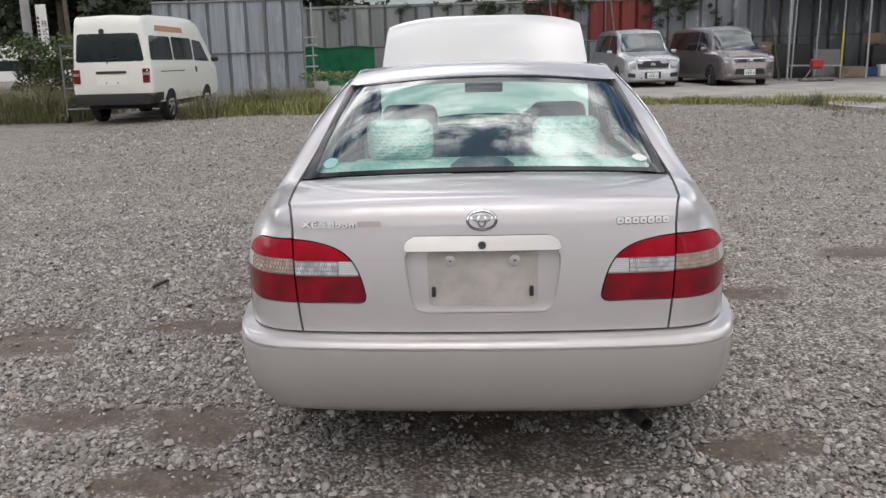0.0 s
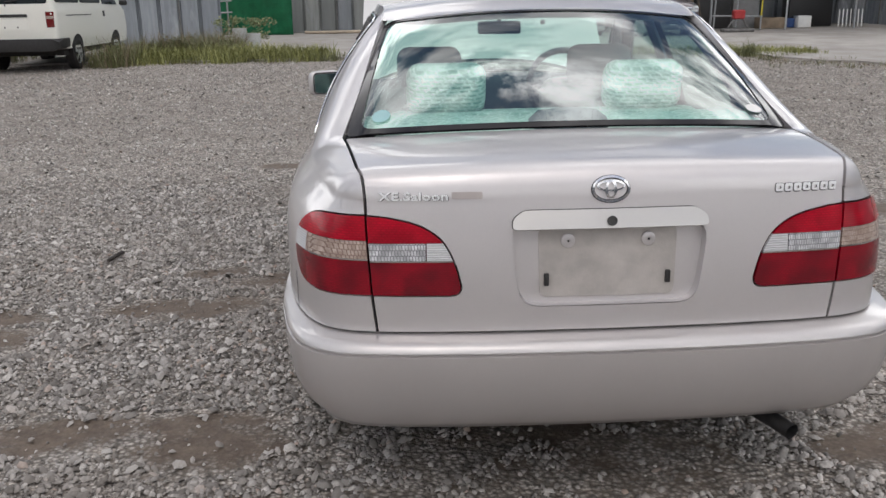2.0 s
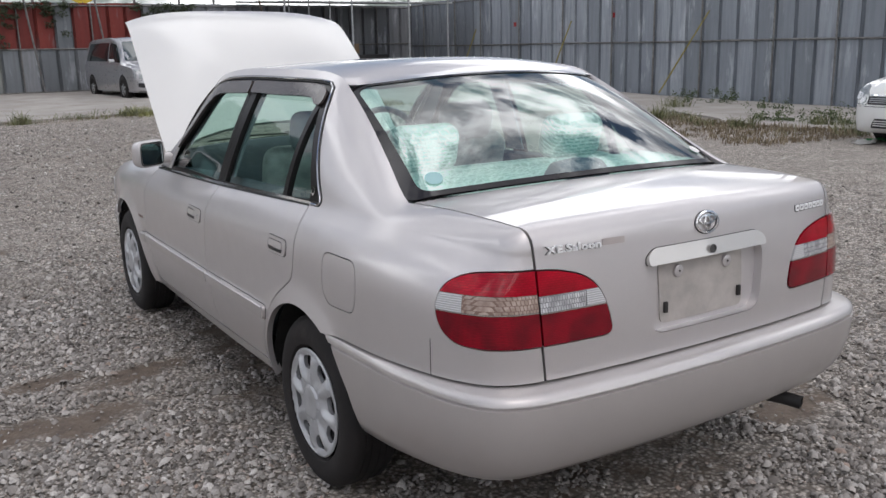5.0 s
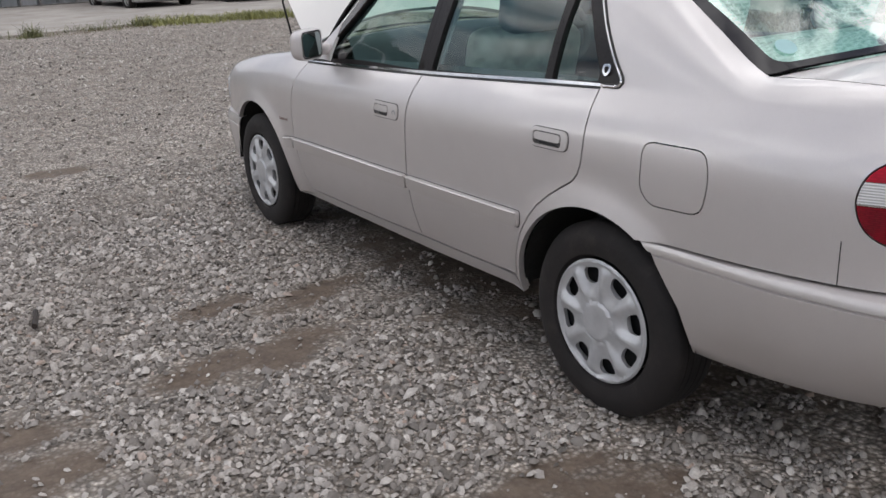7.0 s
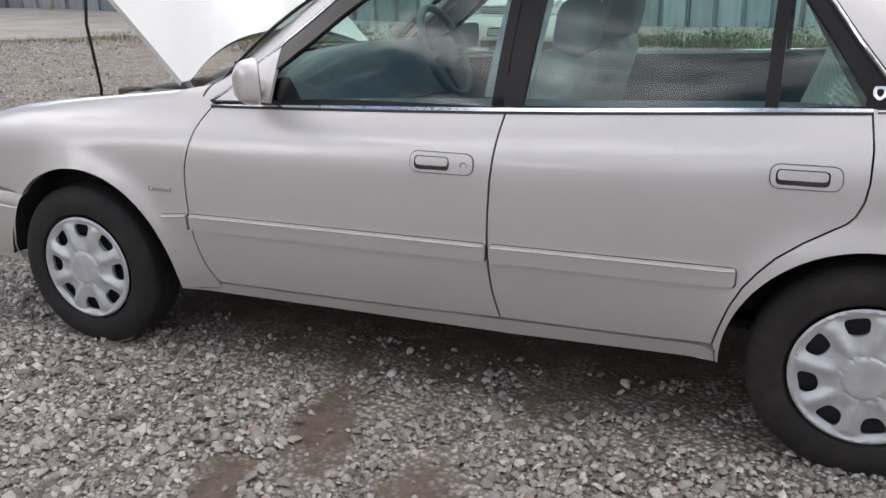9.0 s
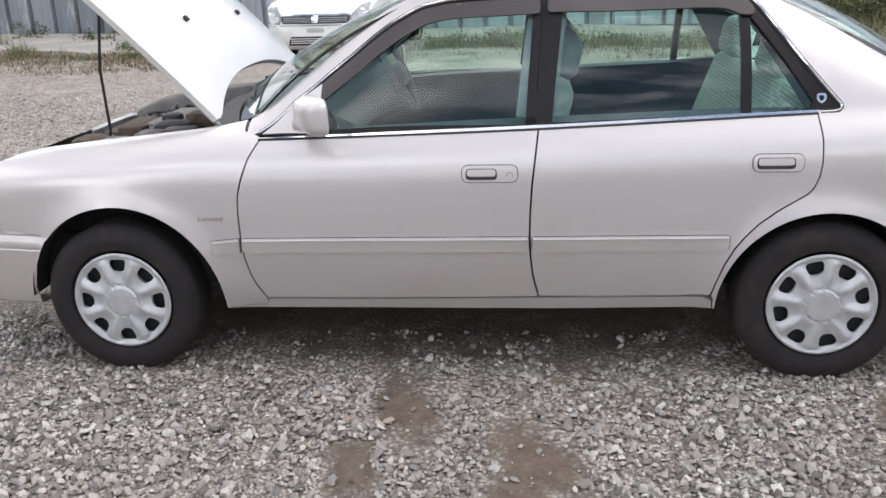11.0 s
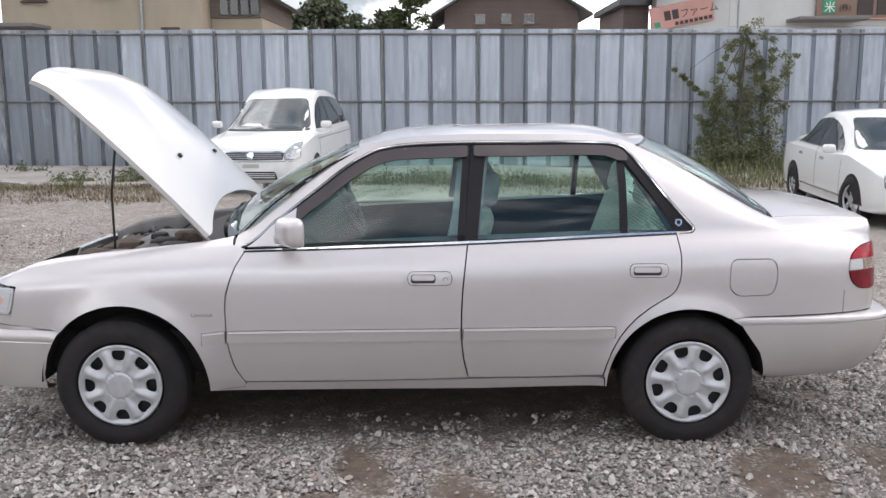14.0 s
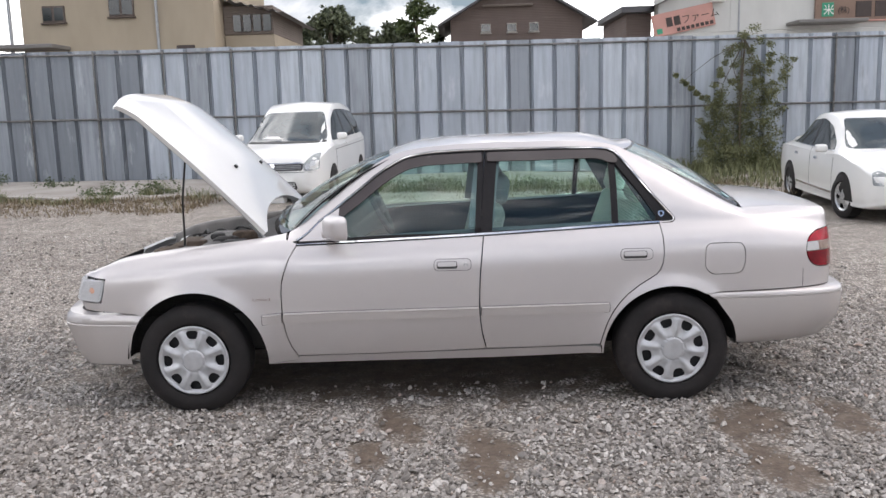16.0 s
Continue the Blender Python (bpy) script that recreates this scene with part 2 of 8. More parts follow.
def empty(name, m, label, category, group="", kind=""):
    ob = new(name)
    ob.empty_display_size = 0.2
    ob.matrix_world = m
    return tagged(ob, label, category, group, kind)


def smooth_mesh(me, angle=35):
    me.polygons.foreach_set("use_smooth", [True] * len(me.polygons))
    if angle < 180:
        me.set_sharp_from_angle(angle=radians(angle))


def part(name, bm, material, parent=None, label="", smooth=35, m=None):
    """Links a bmesh as one mesh object under a thing or a part."""
    me = bpy.data.meshes.new(name)
    bm.to_mesh(me)
    bm.free()
    me.materials.append(material)
    if smooth:
        smooth_mesh(me, smooth)
    ob = new(name, me)
    if parent is not None:
        ob.parent = parent
    if m is not None:
        ob.matrix_local = m
    if label:
        ob["label"] = label
    return ob


def again(ob, name, parent, m):
    """A second object on the same mesh."""
    o = new(name, ob.data)
    o.parent = parent
    o.matrix_local = m
    if "label" in ob:
        o["label"] = ob["label"]
    return o


def box(bm, lo, hi, bevel=0.0, seg=2, m=None):
    """Adds a box with bevelled edges to bm."""
    c = [(a + b) / 2 for a, b in zip(lo, hi)]
    s = [abs(b - a) for a, b in zip(lo, hi)]
    r = bmesh.ops.create_cube(bm, size=1.0, matrix=Matrix.Translation(c) @ Matrix.Diagonal((*s, 1)))
    vs = r["verts"]
    if bevel:
        es = list({e for v in vs for e in v.link_edges})
        g = bmesh.ops.bevel(bm, geom=es, offset=min(bevel, min(s) * 0.45), segments=seg, affect="EDGES", profile=0.5)
        vs = list({v for f in g["faces"] for v in f.verts} | {v for v in vs if v.is_valid})
    if m is not None:
        bmesh.ops.transform(bm, matrix=m, verts=vs)
    return vs


def tube(bm, pts, r, n=10, caps=True, r2=None):
    """Adds a round bar along a polyline; r2: the radius at its end."""
    pts = [Vector(p) for p in pts]
    rings, up = [], None
    for i, p in enumerate(pts):
        d = (pts[min(i + 1, len(pts) - 1)] - pts[max(i - 1, 0)]).normalized()
        if up is None:
            up = d.orthogonal().normalized()
        up = (up - d * up.dot(d)).normalized()
        side = d.cross(up)
        rr = r if r2 is None else r + (r2 - r) * i / max(1, len(pts) - 1)
        rings.append([bm.verts.new(p + (up * math.cos(2 * math.pi * k / n) + side * math.sin(2 * math.pi * k / n)) * rr) for k in range(n)])
    for a, b in zip(rings, rings[1:]):
        for k in range(n):
            bm.faces.new((a[k], b[k], b[(k + 1) % n], a[(k + 1) % n]))
    if caps:
        bm.faces.new(rings[0])
        bm.faces.new(rings[-1][::-1])
    return rings


def lathe(bm, prof, n=40, m=None, close=False):
    """Turns a profile of (axial, radius) round the x axis."""
    rings = []
    vs = []
    for a, r in prof:
        ring = [bm.verts.new((a, r * math.cos(2 * math.pi * k / n), r * math.sin(2 * math.pi * k / n))) for k in range(n)]
        rings.append(ring)
        vs += ring
    for a, b in zip(rings, rings[1:]):
        for k in range(n):
            bm.faces.new((a[k], a[(k + 1) % n], b[(k + 1) % n], b[k]))
    if close:
        bm.faces.new(rings[-1])
        bm.faces.new(rings[0][::-1])
    if m is not None:
        bmesh.ops.transform(bm, matrix=m, verts=vs)
    return vs


def grid(bm, fn, us, vs, flip=False):
    """A surface fn(u, v) over two lists of parameters."""
    g = [[bm.verts.new(fn(u, v)) for v in vs] for u in us]
    for i in range(len(us) - 1):
        for j in range(len(vs) - 1):
            q = (g[i][j], g[i + 1][j], g[i + 1][j + 1], g[i][j + 1])
            bm.faces.new(q[::-1] if flip else q)
    return g


def lin(a, b, n):
    return [a + (b - a) * i / (n - 1) for i in range(n)]


def spline(keys, values):
    """A smooth curve through (key, value); values may be tuples."""
    ks = np.array(keys, float)
    vs = np.array([v if isinstance(v, (tuple, list)) else (v,) for v in values], float)
    d = np.zeros_like(vs)
    for i in range(len(ks)):
        a, b = max(i - 1, 0), min(i + 1, len(ks) - 1)
        d[i] = (vs[b] - vs[a]) / (ks[b] - ks[a])
    one = vs.shape[1] == 1

    def f(x):
        x = min(max(x, ks[0]), ks[-1])
        i = min(int(np.searchsorted(ks, x, side="right")) - 1, len(ks) - 2)
        h = ks[i + 1] - ks[i]
        t = (x - ks[i]) / h
        r = (2 * t**3 - 3 * t**2 + 1) * vs[i] + (t**3 - 2 * t**2 + t) * h * d[i] + (3 * t**2 - 2 * t**3) * vs[i + 1] + (t**3 - t**2) * h * d[i + 1]
        return float(r[0]) if one else r
    return f


def inside(px, py, poly):
    """Which of the points lie in the polygon."""
    r = np.zeros(len(px), bool)
    n = len(poly)
    for i in range(n):
        x1, y1 = poly[i]
        x2, y2 = poly[(i + 1) % n]
        c = (y1 > py) != (y2 > py)
        if y1 != y2:
            r ^= c & (px < (x2 - x1) * (py - y1) / (y2 - y1) + x1)
    return r


def dense(poly, step):
    out = []
    n = len(poly)
    for i in range(n):
        a, b = np.array(poly[i], float), np.array(poly[(i + 1) % n], float)
        k = max(1, int(math.ceil(np.linalg.norm(b - a) / step)))
        out += [tuple(a + (b - a) * j / k) for j in range(k)]
    return out


def rounded(poly, r, seg=4):
    """The polygon with its corners rounded."""
    out = []
    n = len(poly)
    for i in range(n):
        p0, p, p1 = (np.array(poly[j % n], float) for j in (i - 1, i, i + 1))
        a, b = p0 - p, p1 - p
        la, lb = np.linalg.norm(a), np.linalg.norm(b)
        q = min(r, la * 0.45, lb * 0.45)
        s, e = p + a / la * q, p + b / lb * q
        for k in range(seg + 1):
            t = k / seg
            out.append(tuple((1 - t) ** 2 * s + 2 * t * (1 - t) * p + t * t * e))
    return out


def shrink(poly, d):
    """The polygon drawn in by d."""
    n = len(poly)
    area = sum(poly[i][0] * poly[(i + 1) % n][1] - poly[(i + 1) % n][0] * poly[i][1] for i in range(n))
    s = 1 if area > 0 else -1
    out = []
    for i in range(n):
        p0, p, p1 = (np.array(poly[j % n], float) for j in (i - 1, i, i + 1))
        e0, e1 = p - p0, p1 - p
        n0 = np.array((-e0[1], e0[0])) / (np.linalg.norm(e0) + 1e-9) * s
        n1 = np.array((-e1[1], e1[0])) / (np.linalg.norm(e1) + 1e-9) * s
        m = n0 + n1
        m = m / max(0.5, (m @ m) / 2 if (m @ m) > 1e-6 else 1)
        out.append(tuple(p + m * d))
    return out


from mathutils.geometry import delaunay_2d_cdt


def sheet(bm, poly, fn, step=0.03, lip=0.012, holes=(), out=0.0, gap=0.0, mirror=False):
    """A panel: the 2D polygon, less its holes, laid on the surface fn(a, b), with its edge turned in by lip, raised by out."""
    if gap:
        poly = shrink(poly, gap)
        holes = [shrink(h, -gap) for h in holes]
    loops = [dense(p, step) for p in (poly, *holes)]
    pts, edges = [], []
    for lp in loops:
        b = len(pts)
        pts += lp
        edges += [(b + i, b + (i + 1) % len(lp)) for i in range(len(lp))]
    bnd = np.array(pts)
    lo, hi = bnd.min(0), bnd.max(0)
    gx, gy = np.meshgrid(np.arange(lo[0] + step * 0.5, hi[0], step), np.arange(lo[1] + step * 0.5, hi[1], step))
    gx, gy = gx.ravel(), gy.ravel()
    ok = inside(gx, gy, loops[0])
    for h in loops[1:]:
        ok &= ~inside(gx, gy, h)
    gx, gy = gx[ok], gy[ok]
    if len(gx):
        keep = np.ones(len(gx), bool)
        for i in range(0, len(bnd), 200):
            c = bnd[i:i + 200]
            keep &= (((gx[:, None] - c[None, :, 0]) ** 2 + (gy[:, None] - c[None, :, 1]) ** 2).min(1) > (0.5 * step) ** 2)
        pts += list(zip(gx[keep], gy[keep]))
    vco, _, fcs, _, _, _ = delaunay_2d_cdt([Vector(p) for p in pts], edges, [], 0, 1e-6)
    tri = [f for f in fcs if len(f) == 3]
    cen = np.array([[sum(vco[i].x for i in f) / 3, sum(vco[i].y for i in f) / 3] for f in tri])
    ok = inside(cen[:, 0], cen[:, 1], loops[0])
    for h in loops[1:]:
        ok &= ~inside(cen[:, 0], cen[:, 1], h)
    e = 0.002

    def normal(a, b):
        p = Vector(fn(a, b))
        n = (Vector(fn(a + e, b)) - p).cross(Vector(fn(a, b + e)) - p)
        return p, n.normalized() if n.length > 1e-12 else Vector((0, 0, 1))
    used = sorted({i for f, k in zip(tri, ok) if k for i in f})
    data = {i: normal(vco[i].x, vco[i].y) for i in used}
    s = -1 if mirror else 1
    vm = {}
    new_vs = []
    for i in used:
        p, n = data[i]
        q = p + n * out
        v = bm.verts.new((q.x * s, q.y, q.z))
        vm[i] = (v, n)
        new_vs.append(v)
    nrm = {vm[i][0]: vm[i][1] for i in used}
    fs = []
    for f, k in zip(tri, ok):
        if k:
            q = [vm[i][0] for i in f]
            fs.append(bm.faces.new(q[::-1] if mirror else q))
    if lip:
        be = [ed for ed in {ed for f in fs for ed in f.edges} if len(ed.link_faces) == 1]
        low = {}
        for ed in be:
            lp = ed.link_loops[0]
            a, b = lp.vert, lp.link_loop_next.vert
            for v in (a, b):
                if v not in low:
                    n = nrm[v]
                    low[v] = bm.verts.new((v.co.x - n.x * lip * s, v.co.y - n.y * lip, v.co.z - n.z * lip))
            bm.faces.new((b, a, low[a], low[b]))
            ed.smooth = False
    return fs


def panel(name, poly, fn, material, parent, label="", step=0.03, lip=0.012, holes=(), out=0.0, gap=0.0, mirror=False, m=None):
    bm = bmesh.new()
    sheet(bm, poly, fn, step, lip, holes, out, gap, mirror)
    return part(name, bm, material, parent, label, 50, m)

# ---- the silver sedan ----
CAR_Y = 3.91
sedan = empty("sedan", Matrix.Translation((0, CAR_Y, 0)),
              "silver-beige four-door saloon car with its bonnet propped open on gravel", "car")
_plan = [(0, -.912), (-.30, -.905), (-.55, -.885), (-.665, -.850), (-.735, -.77), (-.790, -.62), (-.828, -.40), (-.845, 0), (-.85, .6),
         (-.85, 1.2), (-.846, 1.8), (-.838, 2.3), (-.828, 2.6), (-.804, 2.82), (-.766, 3.0), (-.66, 3.12), (-.35, 3.18), (0, 3.195)]
_pl = spline(range(len(_plan)), _plan)
_pts = np.array([_pl(t) for t in np.linspace(0, len(_plan) - 1, 1500)])
_arc = np.concatenate([[0], np.cumsum(np.linalg.norm(np.diff(_pts, axis=0), axis=1))])
U_REAR = 1.0 - float(np.interp(1.0, _pts[400:1200, 1], _arc[400:1200]))
U_FRONT = U_REAR + float(_arc[-1])


def plan(d):
    """The plan line d metres along from the tail's middle, and its outward normal."""
    p = np.array([np.interp(d, _arc, _pts[:, 0]), np.interp(d, _arc, _pts[:, 1])])
    e = 0.01
    a, b = max(d - e, 0), min(d + e, _arc[-1])
    t = np.array([np.interp(b, _arc, _pts[:, k]) - np.interp(a, _arc, _pts[:, k]) for k in (0, 1)])
    t /= np.linalg.norm(t)
    if d < 0.04:
        t = np.array([-1.0, 0.0])
    return p, np.array([-t[1], t[0]])


side_profile = spline([.18, .25, .30, .38, .45, .55, .65, .75, .80, .85, .88, .90], [.085, .055, .036, .018, .008, .001, 0, .002, .012, .036, .060, .076])
rear_profile = spline([.2, .55, .65, .75, .85, .90], [.02, .006, .004, .009, .019, .026])
front_profile = spline([.2, .5, .6, .7, .9], [.02, .0, .018, .06, .14])
belt = spline([U_REAR, -.95, -.75, -.45, -.2, 0, 1.0, 1.92, 2.06, 2.27, 2.58, 2.74, 2.9, 3.07, 3.3, U_FRONT],
              [.90, .90, .912, .930, .933, .930, .887, .862, .864, .852, .826, .806, .782, .725, .70, .70])
ARCH_F, ARCH_FR = (2.44, .28), .358
ARCH_R, ARCH_RR = (0.012, .275), .338


def inset(u, z, n):
    zb = belt(u)
    k = min(max((z - .55) / .3, 0), 1)
    i = side_profile(z + (.90 - zb) * k) * n[0] ** 2
    if n[1] < 0:
        i += rear_profile(z) * n[1] ** 2
    else:
        i += front_profile(z) * n[1] ** 2
    for c, r in ((ARCH_F, ARCH_FR), (ARCH_R, ARCH_RR)):
        d = math.hypot(u - c[0], z - c[1]) - r
        if -.05 < d < .25:
            i -= .016 * math.exp(-(d / .045) ** 2) * n[0] ** 2
    return i


_edge = spline([-.42, -.36, -.2, 0, .17, .26, .38, .6, 1.0, 1.30, 1.45, 1.6, 1.8, 1.95, 2.04, 2.3, 2.6, 2.85, 3.0, U_FRONT],
               [(-.660, -.385, .976), (-.650, -.328, 1.000), (-.616, -.185, 1.081), (-.577, .01, 1.194), (-.549, .175, 1.278), (-.537, .255, 1.313), (-.536, .375, 1.334),
                (-.556, .6, 1.344), (-.570, 1.0, 1.345), (-.584, 1.285, 1.327), (-.588, 1.435, 1.290), (-.608, 1.585, 1.192), (-.640, 1.785, 1.042),
                (-.668, 1.935, .93), (-.695, 2.04, .902), (-.69, 2.3, .872), (-.68, 2.6, .84), (-.65, 2.85, .80), (-.6, 2.98, .745), (0, 3.10, .72)])
SEAM_D = .589          # where the boot's seam lies, along the tail


def lower(d, z):
    p, n = plan(d)
    i = inset(U_REAR + d, z, n)
    return np.array([p[0] - n[0] * i, p[1] - n[1] * i, z])


def boot_curve(d, t):
    """The boot's skin from the tail's upper edge forwards to the rear window."""
    b = lower(d, .90)
    s = b[0] / -.59
    e = np.array([b[0] * 1.12, -.385 - .072 * (1 - s * s), .977 + .027 * (1 - s * s)])
    crease = np.array([b[0] * 1.03, b[1] + .055, .968 + .014 * (1 - s * s)])
    if t < .3:
        t = t / .3
        k = np.array([b[0] * 1.003, b[1] + .004, crease[2] + .002])
        return (1 - t) ** 2 * b + 2 * t * (1 - t) * k + t * t * crease
    t = (t - .3) / .7
    k = (crease + e) / 2 + np.array([0, 0, .012])
    return (1 - t) ** 2 * crease + 2 * t * (1 - t) * k + t * t * e


def smooth_step(t):
    t = min(max(t, 0), 1)
    return t * t * (3 - 2 * t)


def upper(d, t):
    u = U_REAR + d
    if d <= SEAM_D:
        return boot_curve(d, t)
    zb = belt(u)
    b = lower(d, zb)
    if u < -.42:
        e = boot_curve(SEAM_D, (d - SEAM_D) / (-.42 - U_REAR - SEAM_D)) + np.array([-.004, 0, 0])
    else:
        e = np.array(_edge(u))
    mid = (b + e) / 2
    k = mid + (np.array([b[0], b[1] * .5 + mid[1] * .5, e[2]]) - mid) * (.16 + .36 * smooth_step((.78 - u) / .90))
    w = min(max((u - 1.86) / .34, 0), 1)
    w = w * w * (3 - 2 * w)
    k = k * (1 - w) + np.array([b[0] * .6 + e[0] * .4, b[1], e[2] + .004]) * w
    return (1 - t) ** 2 * b + 2 * t * (1 - t) * k + t * t * e


HQ = .42


def skin(a, q):
    """The body's skin: a runs round the tail from the near side (negative) to the off side, q is the height, stretched above the waist."""
    d = abs(a)
    zb = belt(U_REAR + d)
    p = lower(d, q) if q <= zb else upper(d, min((q - zb) / HQ, 1.0))
    return Vector((p[0] if a < 0 else -p[0], p[1], p[2]))


def A(y):
    return U_REAR - y


def Q(y, z):
    """The height parameter of a point on the flank."""
    d = y - U_REAR
    zb = belt(y)
    if z <= zb:
        return z
    lo, hi = 0.0, 1.0
    for _ in range(30):
        t = (lo + hi) / 2
        if upper(d, t)[2] < z:
            lo = t
        else:
            hi = t
    return zb + HQ * lo


def QR(a, z):
    """The height parameter of a point on the boot's rear face."""
    if z <= .90:
        return z
    lo, hi = 0.0, .3
    for _ in range(30):
        t = (lo + hi) / 2
        if boot_curve(abs(a), t)[2] < z:
            lo = t
        else:
            hi = t
    return .90 + HQ * lo


def flank(pts):
    return [(A(y), Q(y, z)) for y, z in pts]


def arch(c, r, a0, a1, n=18):
    return [(c[0] + r * math.cos(radians(a)), c[1] + r * math.sin(radians(a))) for a in lin(a0, a1, n)]


fd_front = [(1.905, .872), (1.945, .80), (1.967, .739), (1.985, .68), (1.990, .622), (1.990, .53), (1.984, .445), (1.970, .38), (1.956, .34), (1.925, .287)]
b_line = [(.952, .303), (.963, .35), (.972, .39), (.980, .46), (.983, .538), (.981, .62), (.975, .713), (.965, .80), (.953, .893)]
rd_rear = [(.062, .934), (.052, .85), (.052, .775), (.058, .73), (.072, .695), (.09, .675), (.123, .655), (.18, .62), (.236, .577), (.275, .535), (.307, .491), (.335, .435), (.355, .374), (.37, .315)]
win_outer = [(1.915, .880), (1.80, .975), (1.68, 1.065), (1.55, 1.165), (1.43, 1.245), (1.36, 1.279), (1.27, 1.296), (.87, 1.308), (.45, 1.304), (.36, 1.301), (.30, 1.295), (.262, 1.280), (.225, 1.242),
             (.10, 1.082), (.02, .986), (-.010, .953), (-.013, .942), (-.006, .934), (.012, .930)]


def waist(y0, y1, n=14, dz=0.0):
    return [(y, belt(y) + dz) for y in lin(y0, y1, n)]


def both_sides(name, poly, material, label="", **kw):
    """A panel of the near flank and its twin on the off side."""
    l = panel(name, poly, skin, material, sedan, label, **kw)
    r = panel(name, poly, skin, material, sedan, label, mirror=True, **kw)
    return l, r


fuel_poly = rounded(flank([(-.158, .822), (-.348, .822), (-.362, .755), (-.345, .668), (-.19, .665), (-.155, .70)]), .035)
_tp = [(A(-.835), .672), (A(-.765), .680), (A(-.722), .704), (A(-.701), .742), (A(-.699), .782), (A(-.720), .824), (A(-.775), .852), (A(-.855), .862), (-.5895, .8645)]
tail_outer = [tuple(p) for p in (spline(range(9), _tp)(t) for t in lin(0, 8, 41))] + [(-.586, .80), (-.5815, .74), (-.5765, .672)]
tail_inner = [(-.584, .863)] + [tuple(p) for p in (spline(range(8), [(-.584, .863), (-.53, .858), (-.466, .843), (-.425, .822), (-.396, .793), (-.374, .748), (-.361, .70), (-.360, .690)])(t) for t in lin(.25, 7, 26))] + \
             [(-.361, .683), (-.365, .677), (-.372, .673), (-.385, .6715), (-.5715, .672), (-.5765, .74), (-.581, .80)]
# doors up to the waist
fdoor = fd_front[::-1] + waist(1.86, 1.0, 14) + b_line[::-1] + [(1.2, .296), (1.5, .291), (1.8, .288)]
fdoor = [(A(y), z) for y, z in fdoor]
rdoor = b_line + waist(.90, .12, 14) + rd_rear + [(.5, .308), (.7, .305)]
rdoor = [(A(y), z) for y, z in rdoor]
def cup(y, z, w, lock):
    """The opening behind a door handle."""
    y1 = .022 if lock else w - .028
    return rounded([(A(y + w - .012), z - .016), (A(y - y1 - .002), z - .016), (A(y - y1 - .002), z + .021), (A(y + w - .012), z + .021)], .013, 4)


fdl, fdr = both_sides("front_door", fdoor, PAINT, "silver-beige front door with side moulding", gap=.0030, lip=.02, holes=[cup(1.115, .747, .092, True)])
rdl, rdr = both_sides("rear_door", rdoor, PAINT, "silver-beige rear door with side moulding", gap=.0030, lip=.02, holes=[cup(.190, .775, .079, False)])
# wing
wing = fd_front + [(1.925, .262), (2.07, .243)] + arch(ARCH_F, ARCH_FR, 186, 42, 26) + [(2.75, .528), (2.9, .538), (3.04, .548)]
wing = [(A(y), z) for y, z in wing] + [(A(3.08), .592), (A(2.938), .586), (A(2.920), .65), (A(2.908), .711), (A(3.06), .722)] + \
       [(A(y), belt(y) + HQ * .97) for y in lin(3.0, 2.0, 20)] + [(A(1.978), belt(1.978) + HQ * .97), (A(1.975), belt(1.975) + HQ * .6), (A(1.967), belt(1.967) + HQ * .3)]
both_sides("front_wing", wing, PAINT, "silver-beige front wing", gap=.0026, lip=.02)
# flank frame: quarter panel, roof rail and screen pillar in one pressing
quarter = [(.062, .936)] + rd_rear + [(.362, .30), (.36, .262), (.352, .258)]
quarter = [(A(y), z) for y, z in quarter] + [(A(y), z) for y, z in arch(ARCH_R, ARCH_RR, -2, 120, 26)] + \
          [(A(-.235), .574), (A(-.5), .576), (A(-.7), .576), (-.70, .576), (-.566, .576), (-.5765, .672), (-.586, .80), (-.5905, .90)] + \
          [(A(y), belt(y) + HQ) for y in lin(U_REAR + SEAM_D + .004, 1.97, 80)] + [(A(1.96), belt(1.96) + .012)] + \
          flank([(y, z + .004) for y, z in win_outer])
both_sides("side_panel", quarter, PAINT, "silver-beige rear quarter, roof rail and windscreen pillar", gap=.002, lip=.02, step=.026,
           holes=[fuel_poly, shrink(tail_outer, -.002)])
both_sides("fuel_flap", fuel_poly, PAINT, "", gap=.0015, lip=.01)
# sill
sill = [(A(2.063), .243), (A(1.93), .262), (A(1.922), .284), (A(1.5), .2875), (A(.95), .298), (A(.39), .305), (A(.365), .295), (A(.36), .262), (A(.9), .250), (A(1.5), .248)]
both_sides("sill", sill, PAINT, "", gap=.001, lip=.03)


def thick_strip(name, poly, out, material, lip=.012, label="", step=.02, parent=None):
    for mir in (False, True):
        panel(name, poly, skin, material, parent or sedan, label, out=out, lip=lip, step=step, mirror=mir)


